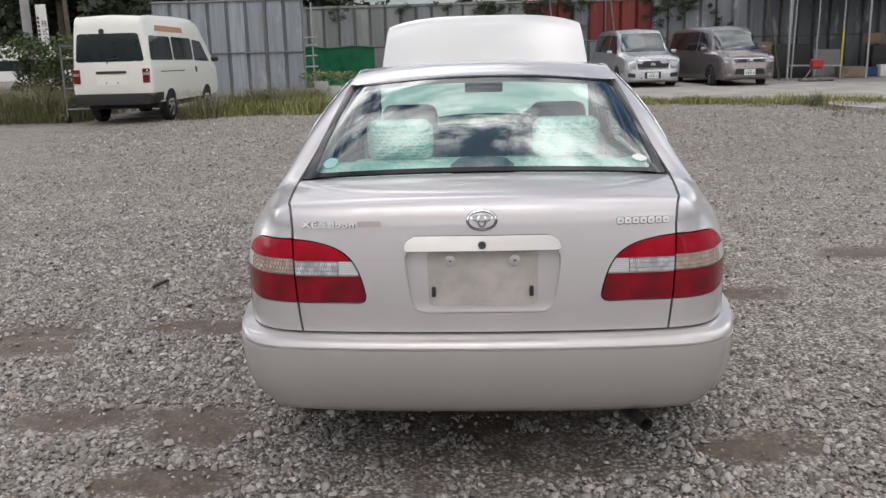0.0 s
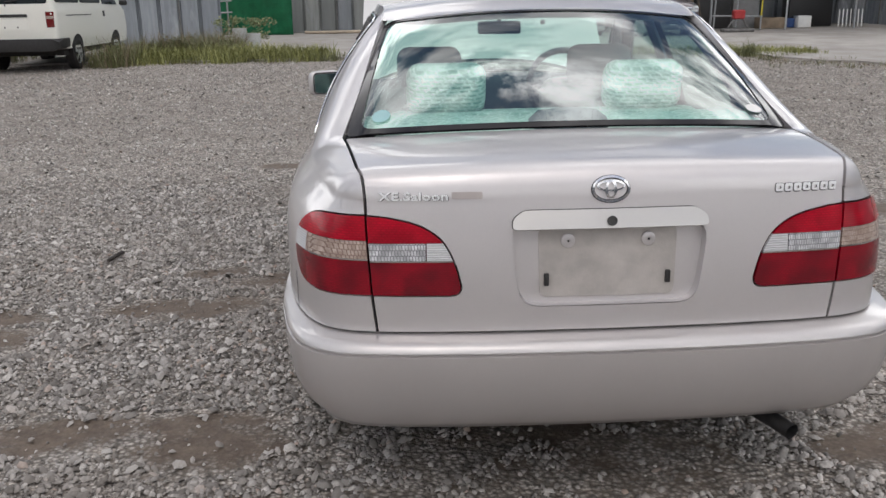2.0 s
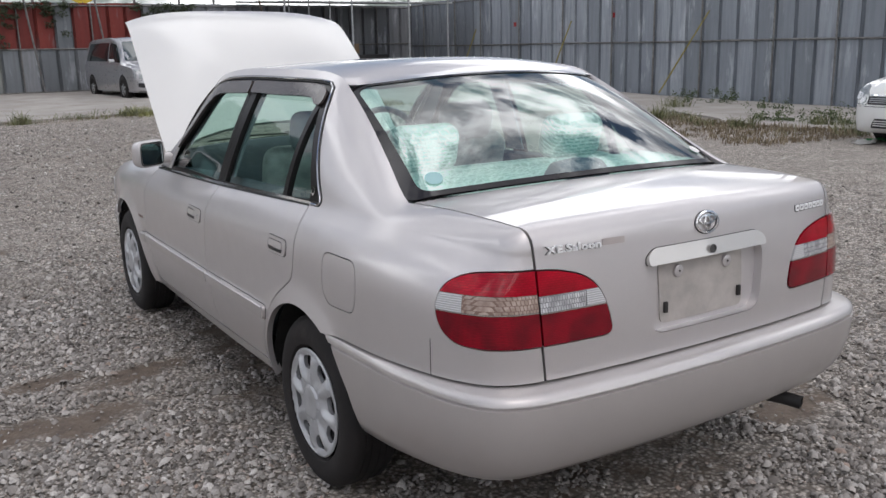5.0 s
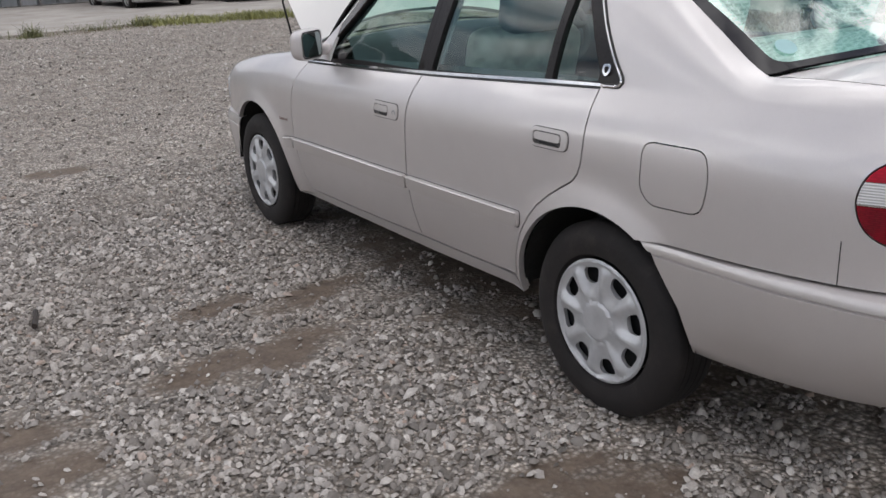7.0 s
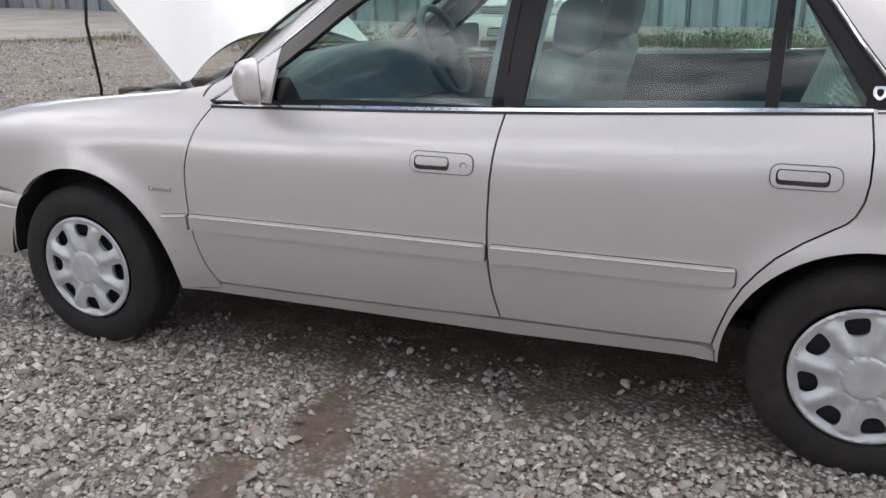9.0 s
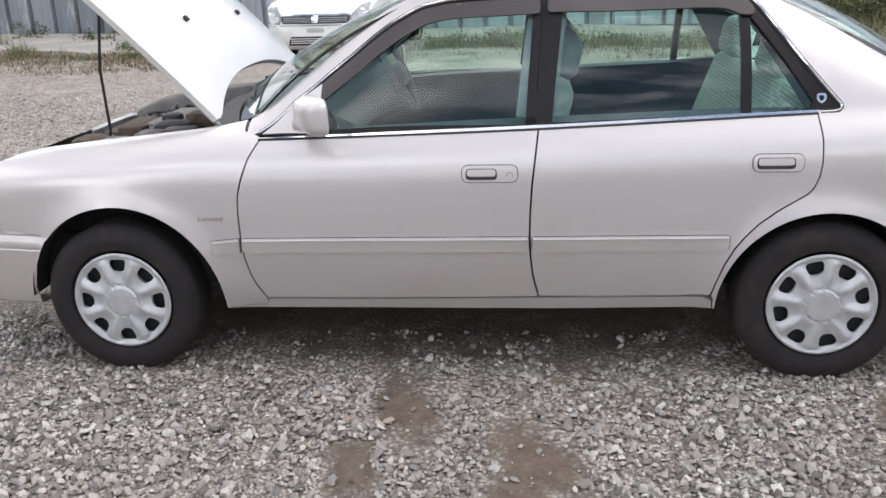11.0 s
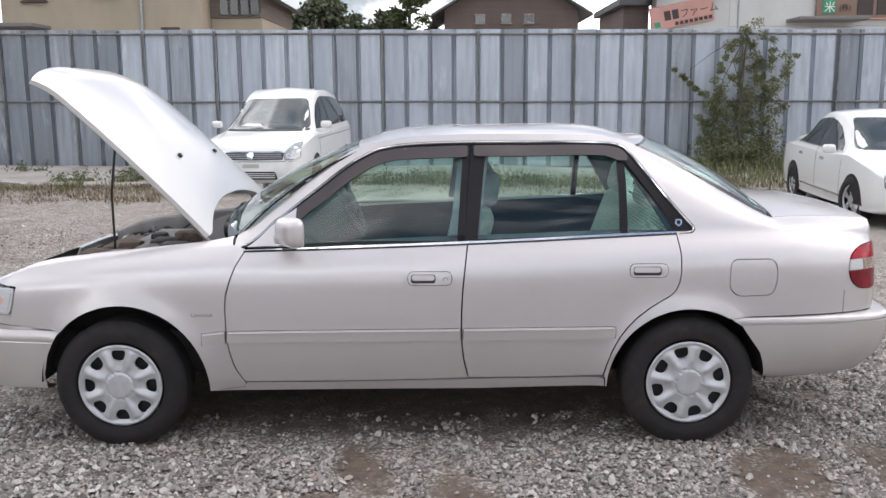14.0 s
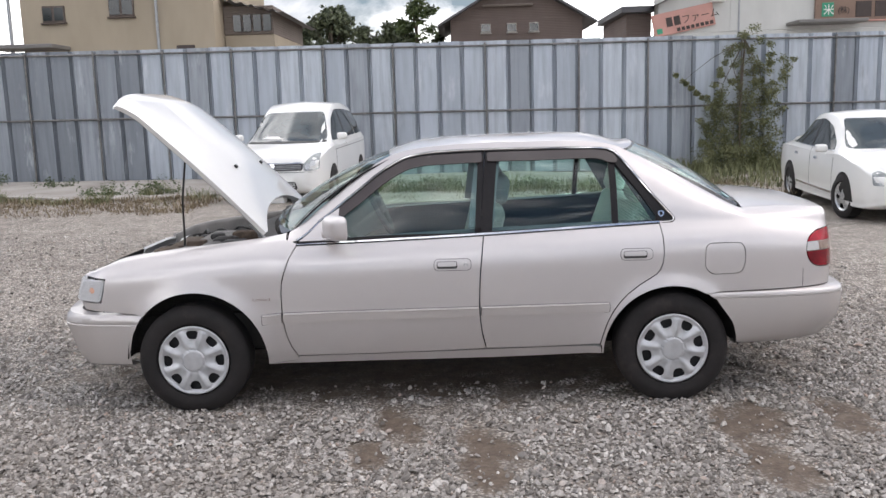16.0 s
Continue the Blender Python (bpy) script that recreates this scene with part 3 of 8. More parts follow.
def line_strip(pts, w, fn, out, name, material, both=True, label=""):
    """A thin raised strip along a line on the skin."""
    for mir in ((False, True) if both else (False,)):
        bm = bmesh.new()
        P = [fn(a, b) for a, b in pts]
        e = .003
        N = []
        for a, b in pts:
            p = Vector(fn(a, b))
            n = (Vector(fn(a + e, b)) - p).cross(Vector(fn(a, b + e)) - p)
            N.append(n.normalized())
        rows = []
        for i in range(len(P)):
            t = (Vector(P[min(i + 1, len(P) - 1)]) - Vector(P[max(i - 1, 0)])).normalized()
            s = t.cross(N[i])
            row = []
            for cs, cn in ((-1, -.5), (-.8, .8), (0, 1.15), (.8, .8), (1, -.5)):
                q = Vector(P[i]) + s * w * .5 * cs + N[i] * out * cn
                row.append(bm.verts.new((-q.x if mir else q.x, q.y, q.z)))
            rows.append(row)
        for r0, r1 in zip(rows, rows[1:]):
            for k in range(4):
                bm.faces.new((r0[k], r0[k + 1], r1[k + 1], r1[k]) if not mir else (r0[k], r1[k], r1[k + 1], r0[k + 1]))
        bmesh.ops.recalc_face_normals(bm, faces=bm.faces)
        part(name, bm, material, sedan, label)


# side mouldings
for y0, y1 in ((2.095, 1.994), (1.984, .986), (.974, .325)):
    zz = spline([.30, .98, 1.98, 2.09], [.5135, .5085, .500, .490])
    top = [(A(y), zz(y) + .0245) for y in lin(y0, y1, 12)]
    bot = [(A(y), zz(y) - .0255) for y in lin(y1, y0, 12)]
    band = rounded(top + bot, .012, 3)
    # dark strip that stands for the shadow along the moulding's edge
    thick_strip("moulding_seal", [(a, z - .0009) for a, z in shrink(band, -.0026)], .0014, RUBBER_AND_SHADOW, lip=.004, label="thin dark strip as the shadow line round the moulding")
    thick_strip("side_moulding", band, .014, BUMPER_PAINT, lip=.014)
    mid = [(A(y), zz(y) + .0195) for y in lin(y0 - .004, y1 + .004, 24)]
    line_strip(mid, .010, skin, .0165, "moulding_ridge", BUMPER_PAINT)
# black window frames, glass, visors, bright trim
frame_in_f = [(1.82, .878), (1.70, .985), (1.58, 1.078), (1.46, 1.165), (1.37, 1.218), (1.28, 1.25), (1.18, 1.268), (.968, 1.275), (.998, .899)]
frame_in_r = [(.910, .905), (.868, 1.275), (.45, 1.278), (.34, 1.272), (.30, 1.255), (.30, .926)]
frame_in_q = [(.268, .928), (.268, 1.225), (.16, 1.09), (.075, .962), (.08, .940)]
wo = [(y, z) for y, z in win_outer]
split_y = .953
fo = [p for p in wo if p[0] > 1.0] + [(.935, 1.304), (.945, 1.2), (.96, 1.0), (split_y, .904)] + waist(1.05, 1.86, 8, .004)
ro = [(.962, .904), (.955, 1.05), (.942, 1.2), (.928, 1.304)] + [p for p in wo if p[0] < .9] + waist(.06, .9, 8, .004)
both_sides("window_frame", flank(fo), FRAME_BLACK, "black front window frame", holes=[flank(frame_in_f)], lip=.02, step=.02, out=-.002)
both_sides("window_frame", flank(ro), FRAME_BLACK, "black rear window frame with quarter light", holes=[flank(frame_in_r), flank(frame_in_q)], lip=.02, step=.02, out=-.002)
for poly, nm in ((frame_in_f, "front_side_window"), (frame_in_r, "rear_side_window"), (frame_in_q, "quarter_window")):
    both_sides(nm, shrink(flank(poly), -.006), GLASS, "green-tinted glass", out=-.012, lip=0)


def deflector(line, near, far):
    """A band along the window line, from near to far inside it."""
    up, low = [], []
    for i, (y, z) in enumerate(line):
        a, b = line[max(i - 1, 0)], line[min(i + 1, len(line) - 1)]
        t = np.array([b[0] - a[0], b[1] - a[1]])
        t /= np.linalg.norm(t)
        n = np.array([t[1], -t[0]])
        n = n if n[1] < 0 else -n
        up.append((y + n[0] * near, z + n[1] * near))
        low.append((y + n[0] * far, z + n[1] * far))
    return up + low[::-1]


visor_f = deflector([(1.765, .998), (1.74, 1.018), (1.68, 1.065), (1.55, 1.165), (1.43, 1.245), (1.36, 1.279), (1.27, 1.296), (1.1, 1.302), (.948, 1.306)], .014, .062)
visor_r = [(.922, 1.292), (.45, 1.290), (.36, 1.287), (.305, 1.279), (.272, 1.266), (.256, 1.248), (.252, 1.230), (.262, 1.222), (.300, 1.224), (.320, 1.234), (.350, 1.244), (.40, 1.247), (.922, 1.247)]
for pv in (visor_f, visor_r):
    both_sides("wind_deflector", rounded(flank(pv), .012, 2), VISOR, "smoked plastic wind deflector", out=.010, lip=.008, step=.016)
bright = [(y, belt(y) - .001) for y in lin(1.915, .06, 30)] + [(y, belt(y) + .007) for y in lin(.06, 1.915, 30)]
both_sides("waist_trim", [(A(y), z) for y, z in bright], CHROME, "thin bright waist trim", out=.004, lip=.006, step=.03)
under = [(y, belt(y) - .0065) for y in lin(1.915, .06, 30)] + [(y, belt(y) - .0015) for y in lin(.06, 1.915, 30)]
both_sides("waist_gasket", [(A(y), z) for y, z in under], RUBBER_AND_SHADOW, "thin black line under the waist trim", out=.0025, lip=.004, step=.03)
both_sides("window_seal", flank([(y, belt(y) - .02) for y in lin(1.85, .08, 24)] + [(y, belt(y) + .008) for y in lin(.08, 1.85, 24)]), RUBBER_AND_SHADOW, "black inner window seal", out=-.022, lip=.004, step=.03)


def open_line(pts, step):
    out = []
    for (a, b), (c, d) in zip(pts, pts[1:]):
        n = max(1, int(math.hypot(c - a, d - b) / step))
        out += [(a + (c - a) * i / n, b + (d - b) * i / n) for i in range(n)]
    return out + [pts[-1]]


line_strip(open_line(flank(win_outer + [(.05, .9285)]), .03), .0185, skin, .0038, "window_gasket", RUBBER_AND_SHADOW, label="thin black gasket round the windows")
line_strip(open_line(flank(win_outer + [(.05, .9285)]), .03), .0085, skin, .0065, "window_trim", CHROME, label="thin bright window surround")
# crest badge on the black quarter frame
for mir in (False, True):
    panel("crest_badge", rounded(flank([(.064, .985), (.036, .985), (.034, .965), (.05, .952), (.066, .965)]), .006, 2), skin, CHROME, sedan, "small bright crest badge", out=.004, lip=.006, step=.01, mirror=mir,
          holes=[rounded(flank([(.057, .979), (.043, .979), (.042, .968), (.05, .960), (.058, .968)]), .004, 2)])
# roof
_ey = spline([.05, .19, .26, .38, .6, 1.0, 1.30, 1.46], [-.530] + [_edge(u)[0] for u in (.19, .265, .385, .6, 1.0, 1.31, 1.47)])
_ez = spline([.05, .19, .26, .38, .6, 1.0, 1.30, 1.46], [1.284] + [_edge(u)[2] for u in (.195, .265, .385, .6, 1.0, 1.31, 1.47)])
head_f = lambda s: 1.425 + .035 * (1 - s * s)
head_r = lambda s: .212 - .122 * (1 - abs(s) ** 3)


def roof_at(s, y):
    w = -_ey(y)
    c = .028 + .014 * math.exp(-((y - .18) / .50) ** 2)
    return Vector((s * w, y, _ez(y) - .004 + c * (1 - abs(s) ** 2.3)))


bm = bmesh.new()
ss = [math.sin(x * math.pi / 2) for x in lin(-1, 1, 33)]
grid(bm, lambda s, k: roof_at(s, head_r(s) + (head_f(s) - head_r(s)) * k), ss, lin(0, 1, 30))
part("roof", bm, PAINT, sedan, "light silver roof panel", 60)


def screen(s, k, top, bot, bulge):
    """A ruled, slightly bowed glass between two rails."""
    p, q = Vector(top(s)), Vector(bot(s))
    r = p.lerp(q, k)
    n = Vector((0, q.z - p.z, p.y - q.y)).normalized()
    if n.z < 0:
        n = -n
    if q.y < 0:
        bulge *= 1 - .55 * min(abs(s), 1) ** 4
    wrap = .013 * max(0.0, (abs(s) - .90) / .10) ** 1.6 if q.y < 0 else 0.0
    return r + n * (bulge * 4 * k * (1 - k) - wrap)


ws_top = lambda s: roof_at(s * .985, head_f(s) + .004) - Vector((0, 0, .004))
ws_bot = lambda s: (s * .650, 1.965 + .15 * (1 - s * s), .918 + .028 * (1 - s * s))
rw_top = lambda s: roof_at(s * .975, head_r(s) - .004) - Vector((0, 0, .004))
rw_bot = lambda s: (s * .642, -.366 - .076 * (1 - s * s), .988 + .024 * (1 - s * s))
for nm, tp, bt, bl in (("windscreen", ws_top, ws_bot, .035), ("rear_window", rw_top, rw_bot, .03)):
    bm = bmesh.new()
    grid(bm, lambda s, k: screen(s, k, tp, bt, bl), [math.sin(x * math.pi / 2) for x in lin(-1, 1, 33)], lin(0, 1, 15), flip=(nm == "rear_window"))
    g = part(nm, bm, GLASS_REAR if nm == "rear_window" else GLASS, sedan, "green-tinted glass", 180)
    # black border round the glass
    bm = bmesh.new()
    w, h, up = (.045, .05, .0) if nm == "rear_window" else (.03, .05, 0)
    hl = .07 if nm == "rear_window" else .06
    fn = lambda s, k: screen(s, k, tp, bt, bl) + Vector((0, (-.3 if nm == "rear_window" else .3), 1)).normalized() * (.003 if nm == "rear_window" else -.004)
    rear = nm == "rear_window"
    hole = [(-.952, .020), (.952, .020), (.982, .982), (-.982, .982)] if rear else [(-.988, .030), (.988, .030), (.982, .97), (-.982, .97)]
    top = 1.006 if rear else 1.03
    sheet(bm, rounded([(-1.035, -.012), (1.035, -.012), (1.03, top), (-1.03, top)], .10 if rear else .05, 6), (lambda a, b: fn(a, 1 - b) if rear else fn(-a, 1 - b)), .035, .008,
          holes=[rounded(hole, .075 if rear else .04, 6)])
    part("glass_border", bm, FRIT, sedan, "black printed glass border", 180)
# boot lid with plate recess
GARNISH = car_paint("flaking_garnish_paint", (.60, .585, .565), .45, .34, .45)
BROWNISH_MOUNT = plain("brownish_plate_mounting", (.47, .435, .405), .6, .15, .16, 14, .15)
CUP_DARK = plain("dark_grey_gasket", (.07, .066, .064), .6)
recess = rounded([(-.238, .835), (-.228, .74), (-.212, .640), (.212, .640), (.228, .74), (.238, .835)], .045)
boot = [(a, q) for a, q in ([(-.563, .576), (-.573, .672), (-.5825, .80), (-.5865, .90)] + [(-.5870, .90 + HQ * t) for t in lin(.05, 1, 14)])]
boot = boot + [(a, .90 + HQ) for a in lin(-.56, .56, 20)] + [(-a, q) for a, q in boot[::-1]]
ti_hole = shrink(tail_inner, -.002)
panel("boot_lid", boot, skin, PAINT, sedan, "silver-beige boot lid with an empty number plate recess", gap=.002, lip=.018, step=.028,
      holes=[recess, ti_hole, [(-a, q) for a, q in ti_hole]])
bm = bmesh.new()
inner_rec = rounded([(-.170, .825), (-.165, .655), (.165, .655), (.170, .825)], .02)
sheet(bm, recess, lambda a, q: skin(a, q) + Vector((0, .027, 0)), .03, 0)
be = [e for e in bm.edges if e.is_boundary]
r = bmesh.ops.extrude_edge_only(bm, edges=be)
nv = [v for v in r["geom"] if isinstance(v, bmesh.types.BMVert)]
for v in nv:
    v.co.y -= .026
    v.co.x *= 1.008
part("plate_recess", bm, PAINT, sedan, "recess for the number plate", 40)
bm = bmesh.new()
sheet(bm, inner_rec, lambda a, q: skin(a, q) + Vector((0, .023, 0)), .04, .004)
part("plate_mount", bm, BROWNISH_MOUNT, sedan, "brownish flat plate mounting", 40)
for x in (-.150, .148):
    bm = bmesh.new()
    p = skin(x, .70)
    box(bm, (p.x - .006, p.y + .013, .685), (p.x + .006, p.y + .0225, .716), .002)
    part("plate_slot", bm, BLACK, sedan, "black slot")
for x in (-.098, .098):
    bm = bmesh.new()
    p = skin(x, .795)
    lathe(bm, [(0, .017), (.006, .017), (.008, .013), (.008, .004), (.003, .003)], 20, Matrix.Translation((p.x, p.y + .022, .795)) @ Matrix.Rotation(radians(-90), 4, "Z"), True)
    boss = part("plate_boss", bm, PAINT, sedan, "round screw boss")
    bm = bmesh.new()
    box(bm, (p.x - .0025, p.y + .0125, .7925), (p.x + .0025, p.y + .0145, .7975), .0008)
    part("screw", bm, BLACK, boss, "small dark screw")
bm = bmesh.new()
sheet(bm, rounded([(-.2375, .828), (-.2355, .8562), (-.2062, .8758), (.2062, .8758), (.2355, .8562), (.2375, .828)], .016), skin, .03, .003, out=.001)
part("garnish_gasket", bm, CUP_DARK, sedan, "dark gasket behind the garnish", 45)
bm = bmesh.new()
garn = rounded([(-.236, .830), (-.234, .855), (-.205, .874), (.205, .874), (.234, .855), (.236, .830)], .014)
sheet(bm, garn, lambda a, q: skin(a, q) + Vector((0, -.26 * max(0, .874 - q), 0)), .012, .012, out=.006)
part("boot_garnish", bm, GARNISH, sedan, "painted garnish bar with flaking clear coat", 45)
bm = bmesh.new()
p = skin(0, .853)
lathe(bm, [(0, .012), (.004, .012), (.004, .009), (.001, .008), (.001, .002)], 20, Matrix.Translation((0, p.y - .0175, .850)) @ Matrix.Rotation(radians(-90), 4, "Z"), True)
part("boot_lock", bm, plain("dull_grey_lock", (.12, .12, .12), .4, .5), sedan, "round boot lock")
# maker's oval and name blocks, plain shapes
DARK_EDGE = plain("dark_edge_and_letter_shadow", (.05, .05, .05), .4)
bm = bmesh.new()
ov = lambda rx, rz, n=32: [(rx * math.cos(2 * math.pi * k / n), .920 + rz * math.sin(2 * math.pi * k / n)) for k in range(n)]
top_fn = lambda a, z: skin(a, QR(a, z))
sheet(bm, ov(.046, .031), top_fn, .012, .006, holes=[ov(.0405, .0258)], out=.006)
badge_ob = part("oval_badge", bm, CHROME, sedan, "bright oval badge", 40)
bm = bmesh.new()
sheet(bm, ov(.0478, .0328), top_fn, .012, .002, holes=[ov(.0388, .0242)], out=.0015)
part("badge_edge", bm, DARK_EDGE, badge_ob, "dark edge behind the badge", 40)
bm = bmesh.new()
sheet(bm, [(x, z + .008) for x, z in ov(.034, .0130)], top_fn, .01, .005, holes=[[(x, z + .008) for x, z in ov(.0285, .0088)]], out=.0065)
part("badge_band", bm, CHROME, badge_ob, "bright flat inner oval", 40)
bm = bmesh.new()
sheet(bm, ov(.014, .022), top_fn, .01, .005, holes=[ov(.008, .016)], out=.006)
part("oval_badge_core", bm, CHROME, sedan, "bright inner oval", 40)
for i in range(7):
    bm = bmesh.new()
    x = .405 + i * .0232
    sheet(bm, rounded([(x, .900), (x + .019, .900), (x + .019, .919), (x, .919)], .005, 3), top_fn, .01, .004, out=.004,
          holes=[rounded([(x + .006, .905), (x + .014, .905), (x + .014, .912), (x + .006, .912)], .002, 2)])
    block_ob = part("name_block", bm, LETTER_BRIGHT, sedan, "small bright lettering block", 40)
    bm = bmesh.new()
    sheet(bm, rounded([(x - .0012, .8985), (x + .0202, .8985), (x + .0202, .920), (x - .0012, .920)], .005, 3), top_fn, .01, .002, out=.0012,
          holes=[rounded([(x + .0068, .9058), (x + .0132, .9058), (x + .0132, .9112), (x + .0068, .9112)], .002, 2)])
    part("block_edge", bm, DARK_EDGE, block_ob, "dark edge behind the block", 40)


def lettering(name, text, size, m, material, parent, label="", extrude=.002, shear=0.0, space=1.0, fat=0.0):
    """Letters as a mesh."""
    cu = bpy.data.curves.new(name, "FONT")
    cu.body, cu.size, cu.extrude, cu.shear, cu.space_character, cu.resolution_u = text, size, extrude, shear, space, 3
    cu.offset = fat
    tmp = new(name + "_tmp", cu)
    me = bpy.data.meshes.new_from_object(tmp.evaluated_get(bpy.context.evaluated_depsgraph_get()))
    bpy.data.objects.remove(tmp)
    me.materials.clear()
    me.materials.append(material)
    ob = new(name, me)
    if parent is not None:
        ob.parent = parent
    ob.matrix_local = m
    if label:
        ob["label"] = label
    return ob


p0, p1 = top_fn(-.553, .905), top_fn(-.40, .905)
ang = math.atan2(p1.y - p0.y, p1.x - p0.x)
WIDE = Matrix.Diagonal((1.42, 1, 1, 1))
lettering("grade_lettering", "XE.Saloon", .0265, Matrix.Translation((p0.x, p0.y - .0055, .902)) @ Matrix.Rotation(ang, 4, "Z") @ Matrix.Rotation(radians(86), 4, "X") @ WIDE, LETTER_BRIGHT, sedan, "bright raised lettering", .003, 0, 1.06, .0006)
# dark copy set a little right and down as the letters' drawn shadow
lettering("lettering_edge", "XE.Saloon", .0265, Matrix.Translation((p0.x + .0008, p0.y - .001, .9008)) @ Matrix.Rotation(ang, 4, "Z") @ Matrix.Rotation(radians(86), 4, "X") @ WIDE, DARK_EDGE, sedan, "dark painted shadow behind the letters", .001, 0, 1.06, .0014)
bm = bmesh.new()
sheet(bm, rounded([(-.378, .902), (-.305, .902), (-.305, .919), (-.378, .919)], .003, 2), top_fn, .02, .002, out=.002)
part("grade_plaque", bm, plain("pink_beige_plaque", (.47, .42, .40), .5), sedan, "faded pinkish plaque")


# tail lamps: outer on the wing, inner on the boot
LAMP_BASE = plain("dark_red_lamp_edge", (.05, .006, .008), .3)


def lamp(name, outline, seg, label):
    for mir in (False, True):
        root = panel(name, outline, skin, LAMP_BASE, sedan, label, out=-.004, lip=.01, step=.03, mirror=mir)
        for nm, z0, z1, mat, a0, a1 in seg:
            # clip the outline to a band
            poly = clip(clip(clip(clip(outline, 1, z0, True), 1, z1, False), 0, a0, True), 0, a1, False)
            if len(poly) > 2:
                bm = bmesh.new()
                sheet(bm, shrink(poly, .0004), skin, .018, .008, out=.004, mirror=mir)
                part(nm, bm, mat, root, "", 60)


def clip(poly, ax, v, above):
    out = []
    n = len(poly)
    ins = lambda p: (p[ax] >= v) if above else (p[ax] <= v)
    for i in range(n):
        p, q = poly[i], poly[(i + 1) % n]
        if ins(p):
            out.append(p)
        if ins(p) != ins(q):
            t = (v - p[ax]) / (q[ax] - p[ax])
            out.append((p[0] + (q[0] - p[0]) * t, p[1] + (q[1] - p[1]) * t))
    return out


lamp("outer_tail_lamp", dense(tail_outer, .02), [("red_lens", .8055, 1, RED_LENS, -9, 9), ("clear_lens", .761, .805, CLEAR_LENS, -2, A(-.775)), ("amber_lens", .761, .805, AMBER_LENS, A(-.775), 0),
                                             ("pale_rim", .7575, .7608, CHROME, -9, 9), ("dark_red_lens", 0, .7572, DARK_RED_LENS, -9, 9)], "red tail lamp with clear and amber band on the wing")
lamp("inner_tail_lamp", dense(tail_inner, .02), [("red_lens", .7995, 1, RED_LENS, -9, 9), ("grey_lens", .757, .799, GREY_LENS, -9, -.442), ("clear_lens", .757, .799, CLEAR_LENS, -.440, 9),
                                             ("pale_rim", .7535, .7568, CHROME, -9, 9), ("dark_red_lens", 0, .7532, DARK_RED_LENS, -9, 9)],
     "red and clear tail lamp on the boot lid")
line_strip([(A(-.676), z) for z in lin(.576, .676, 8)], .0028, skin, .0005, "panel_seam", RUBBER_AND_SHADOW)
# headlamps and blanked front
hl = [(A(3.10), .712), (A(2.912), .706), (A(2.924), .65), (A(2.942), .592), (A(3.12), .598), (A(3.42), .61), (A(3.45), .69)]
for mir in (False, True):
    hroot = panel("headlamp", rounded(hl, .02, 3), skin, HEAD_LENS, sedan, "clear headlamp with side lens", out=.002, lip=.02, mirror=mir)
    bm = bmesh.new()
    sheet(bm, rounded([(A(3.14), .706), (A(2.922), .699), (A(2.934), .65), (A(2.950), .602), (A(3.15), .606)], .012, 3), skin, .02, .004, out=.005, mirror=mir)
    part("side_lens", bm, CLEAR_LENS, hroot)
    bm = bmesh.new()
    sheet(bm, [(A(2.985) + .017 * math.cos(k * math.pi / 8), .652 + .015 * math.sin(k * math.pi / 8)) for k in range(16)], skin, .02, .002, out=.0062, mirror=mir)
    part("amber_bulb", bm, plain("pale_orange_bulb", (.72, .42, .30), .3), hroot, "pale orange bulb in the lens")
bm = bmesh.new()
grid(bm, lambda a, z: skin(a, z) + Vector((0, -.012, 0)), lin(A(3.45), -(U_FRONT - U_REAR), 10), lin(.55, .69, 6))
grid(bm, lambda a, z: skin(a, z) + Vector((0, -.012, 0)), lin((U_FRONT - U_REAR), -A(3.45), 10), lin(.55, .69, 6))
bmesh.ops.recalc_face_normals(bm, faces=bm.faces)
part("grille", bm, BLACK, sedan, "dark front grille")


# bumpers
def bumper(name, front, prof, end, label):
    """prof: (outset, height) from the lower edge to the ledge; end(z): where it ends along the flank."""
    bm = bmesh.new()
    sgn = 1
    n_a = 90
    rows = []
    L = U_FRONT - U_REAR
    for o, z, zu in prof:
        row = []
        ue = end(zu)
        for k in range(n_a + 1):
            t = -1 + 2 * k / n_a
            if front:
                u = U_FRONT - (U_FRONT - ue) * abs(t)
            else:
                u = U_REAR + (ue - U_REAR) * abs(t)
            d = u - U_REAR
            p, n = plan(d)
            w = abs(n[1]) ** 1.2
            oo = o[0] * (1 - w) + o[1] * w + (0 if front or o[1] < 0 else .100 * w * (1 - w) * min(max((zu - .28) / .14, 0), 1))
            zz = z[0] * (1 - w) + z[1] * w
            x = p[0] + n[0] * oo
            row.append(bm.verts.new((x if t < 0 else -x, p[1] + n[1] * oo, zz)))
        rows.append(row)
    for r0, r1 in zip(rows, rows[1:]):
        for k in range(n_a):
            bm.faces.new((r0[k], r0[k + 1], r1[k + 1], r1[k]) if not front else (r0[k], r1[k], r1[k + 1], r0[k + 1]))
    return part(name, bm, BUMPER_PAINT, sedan, label, 40)


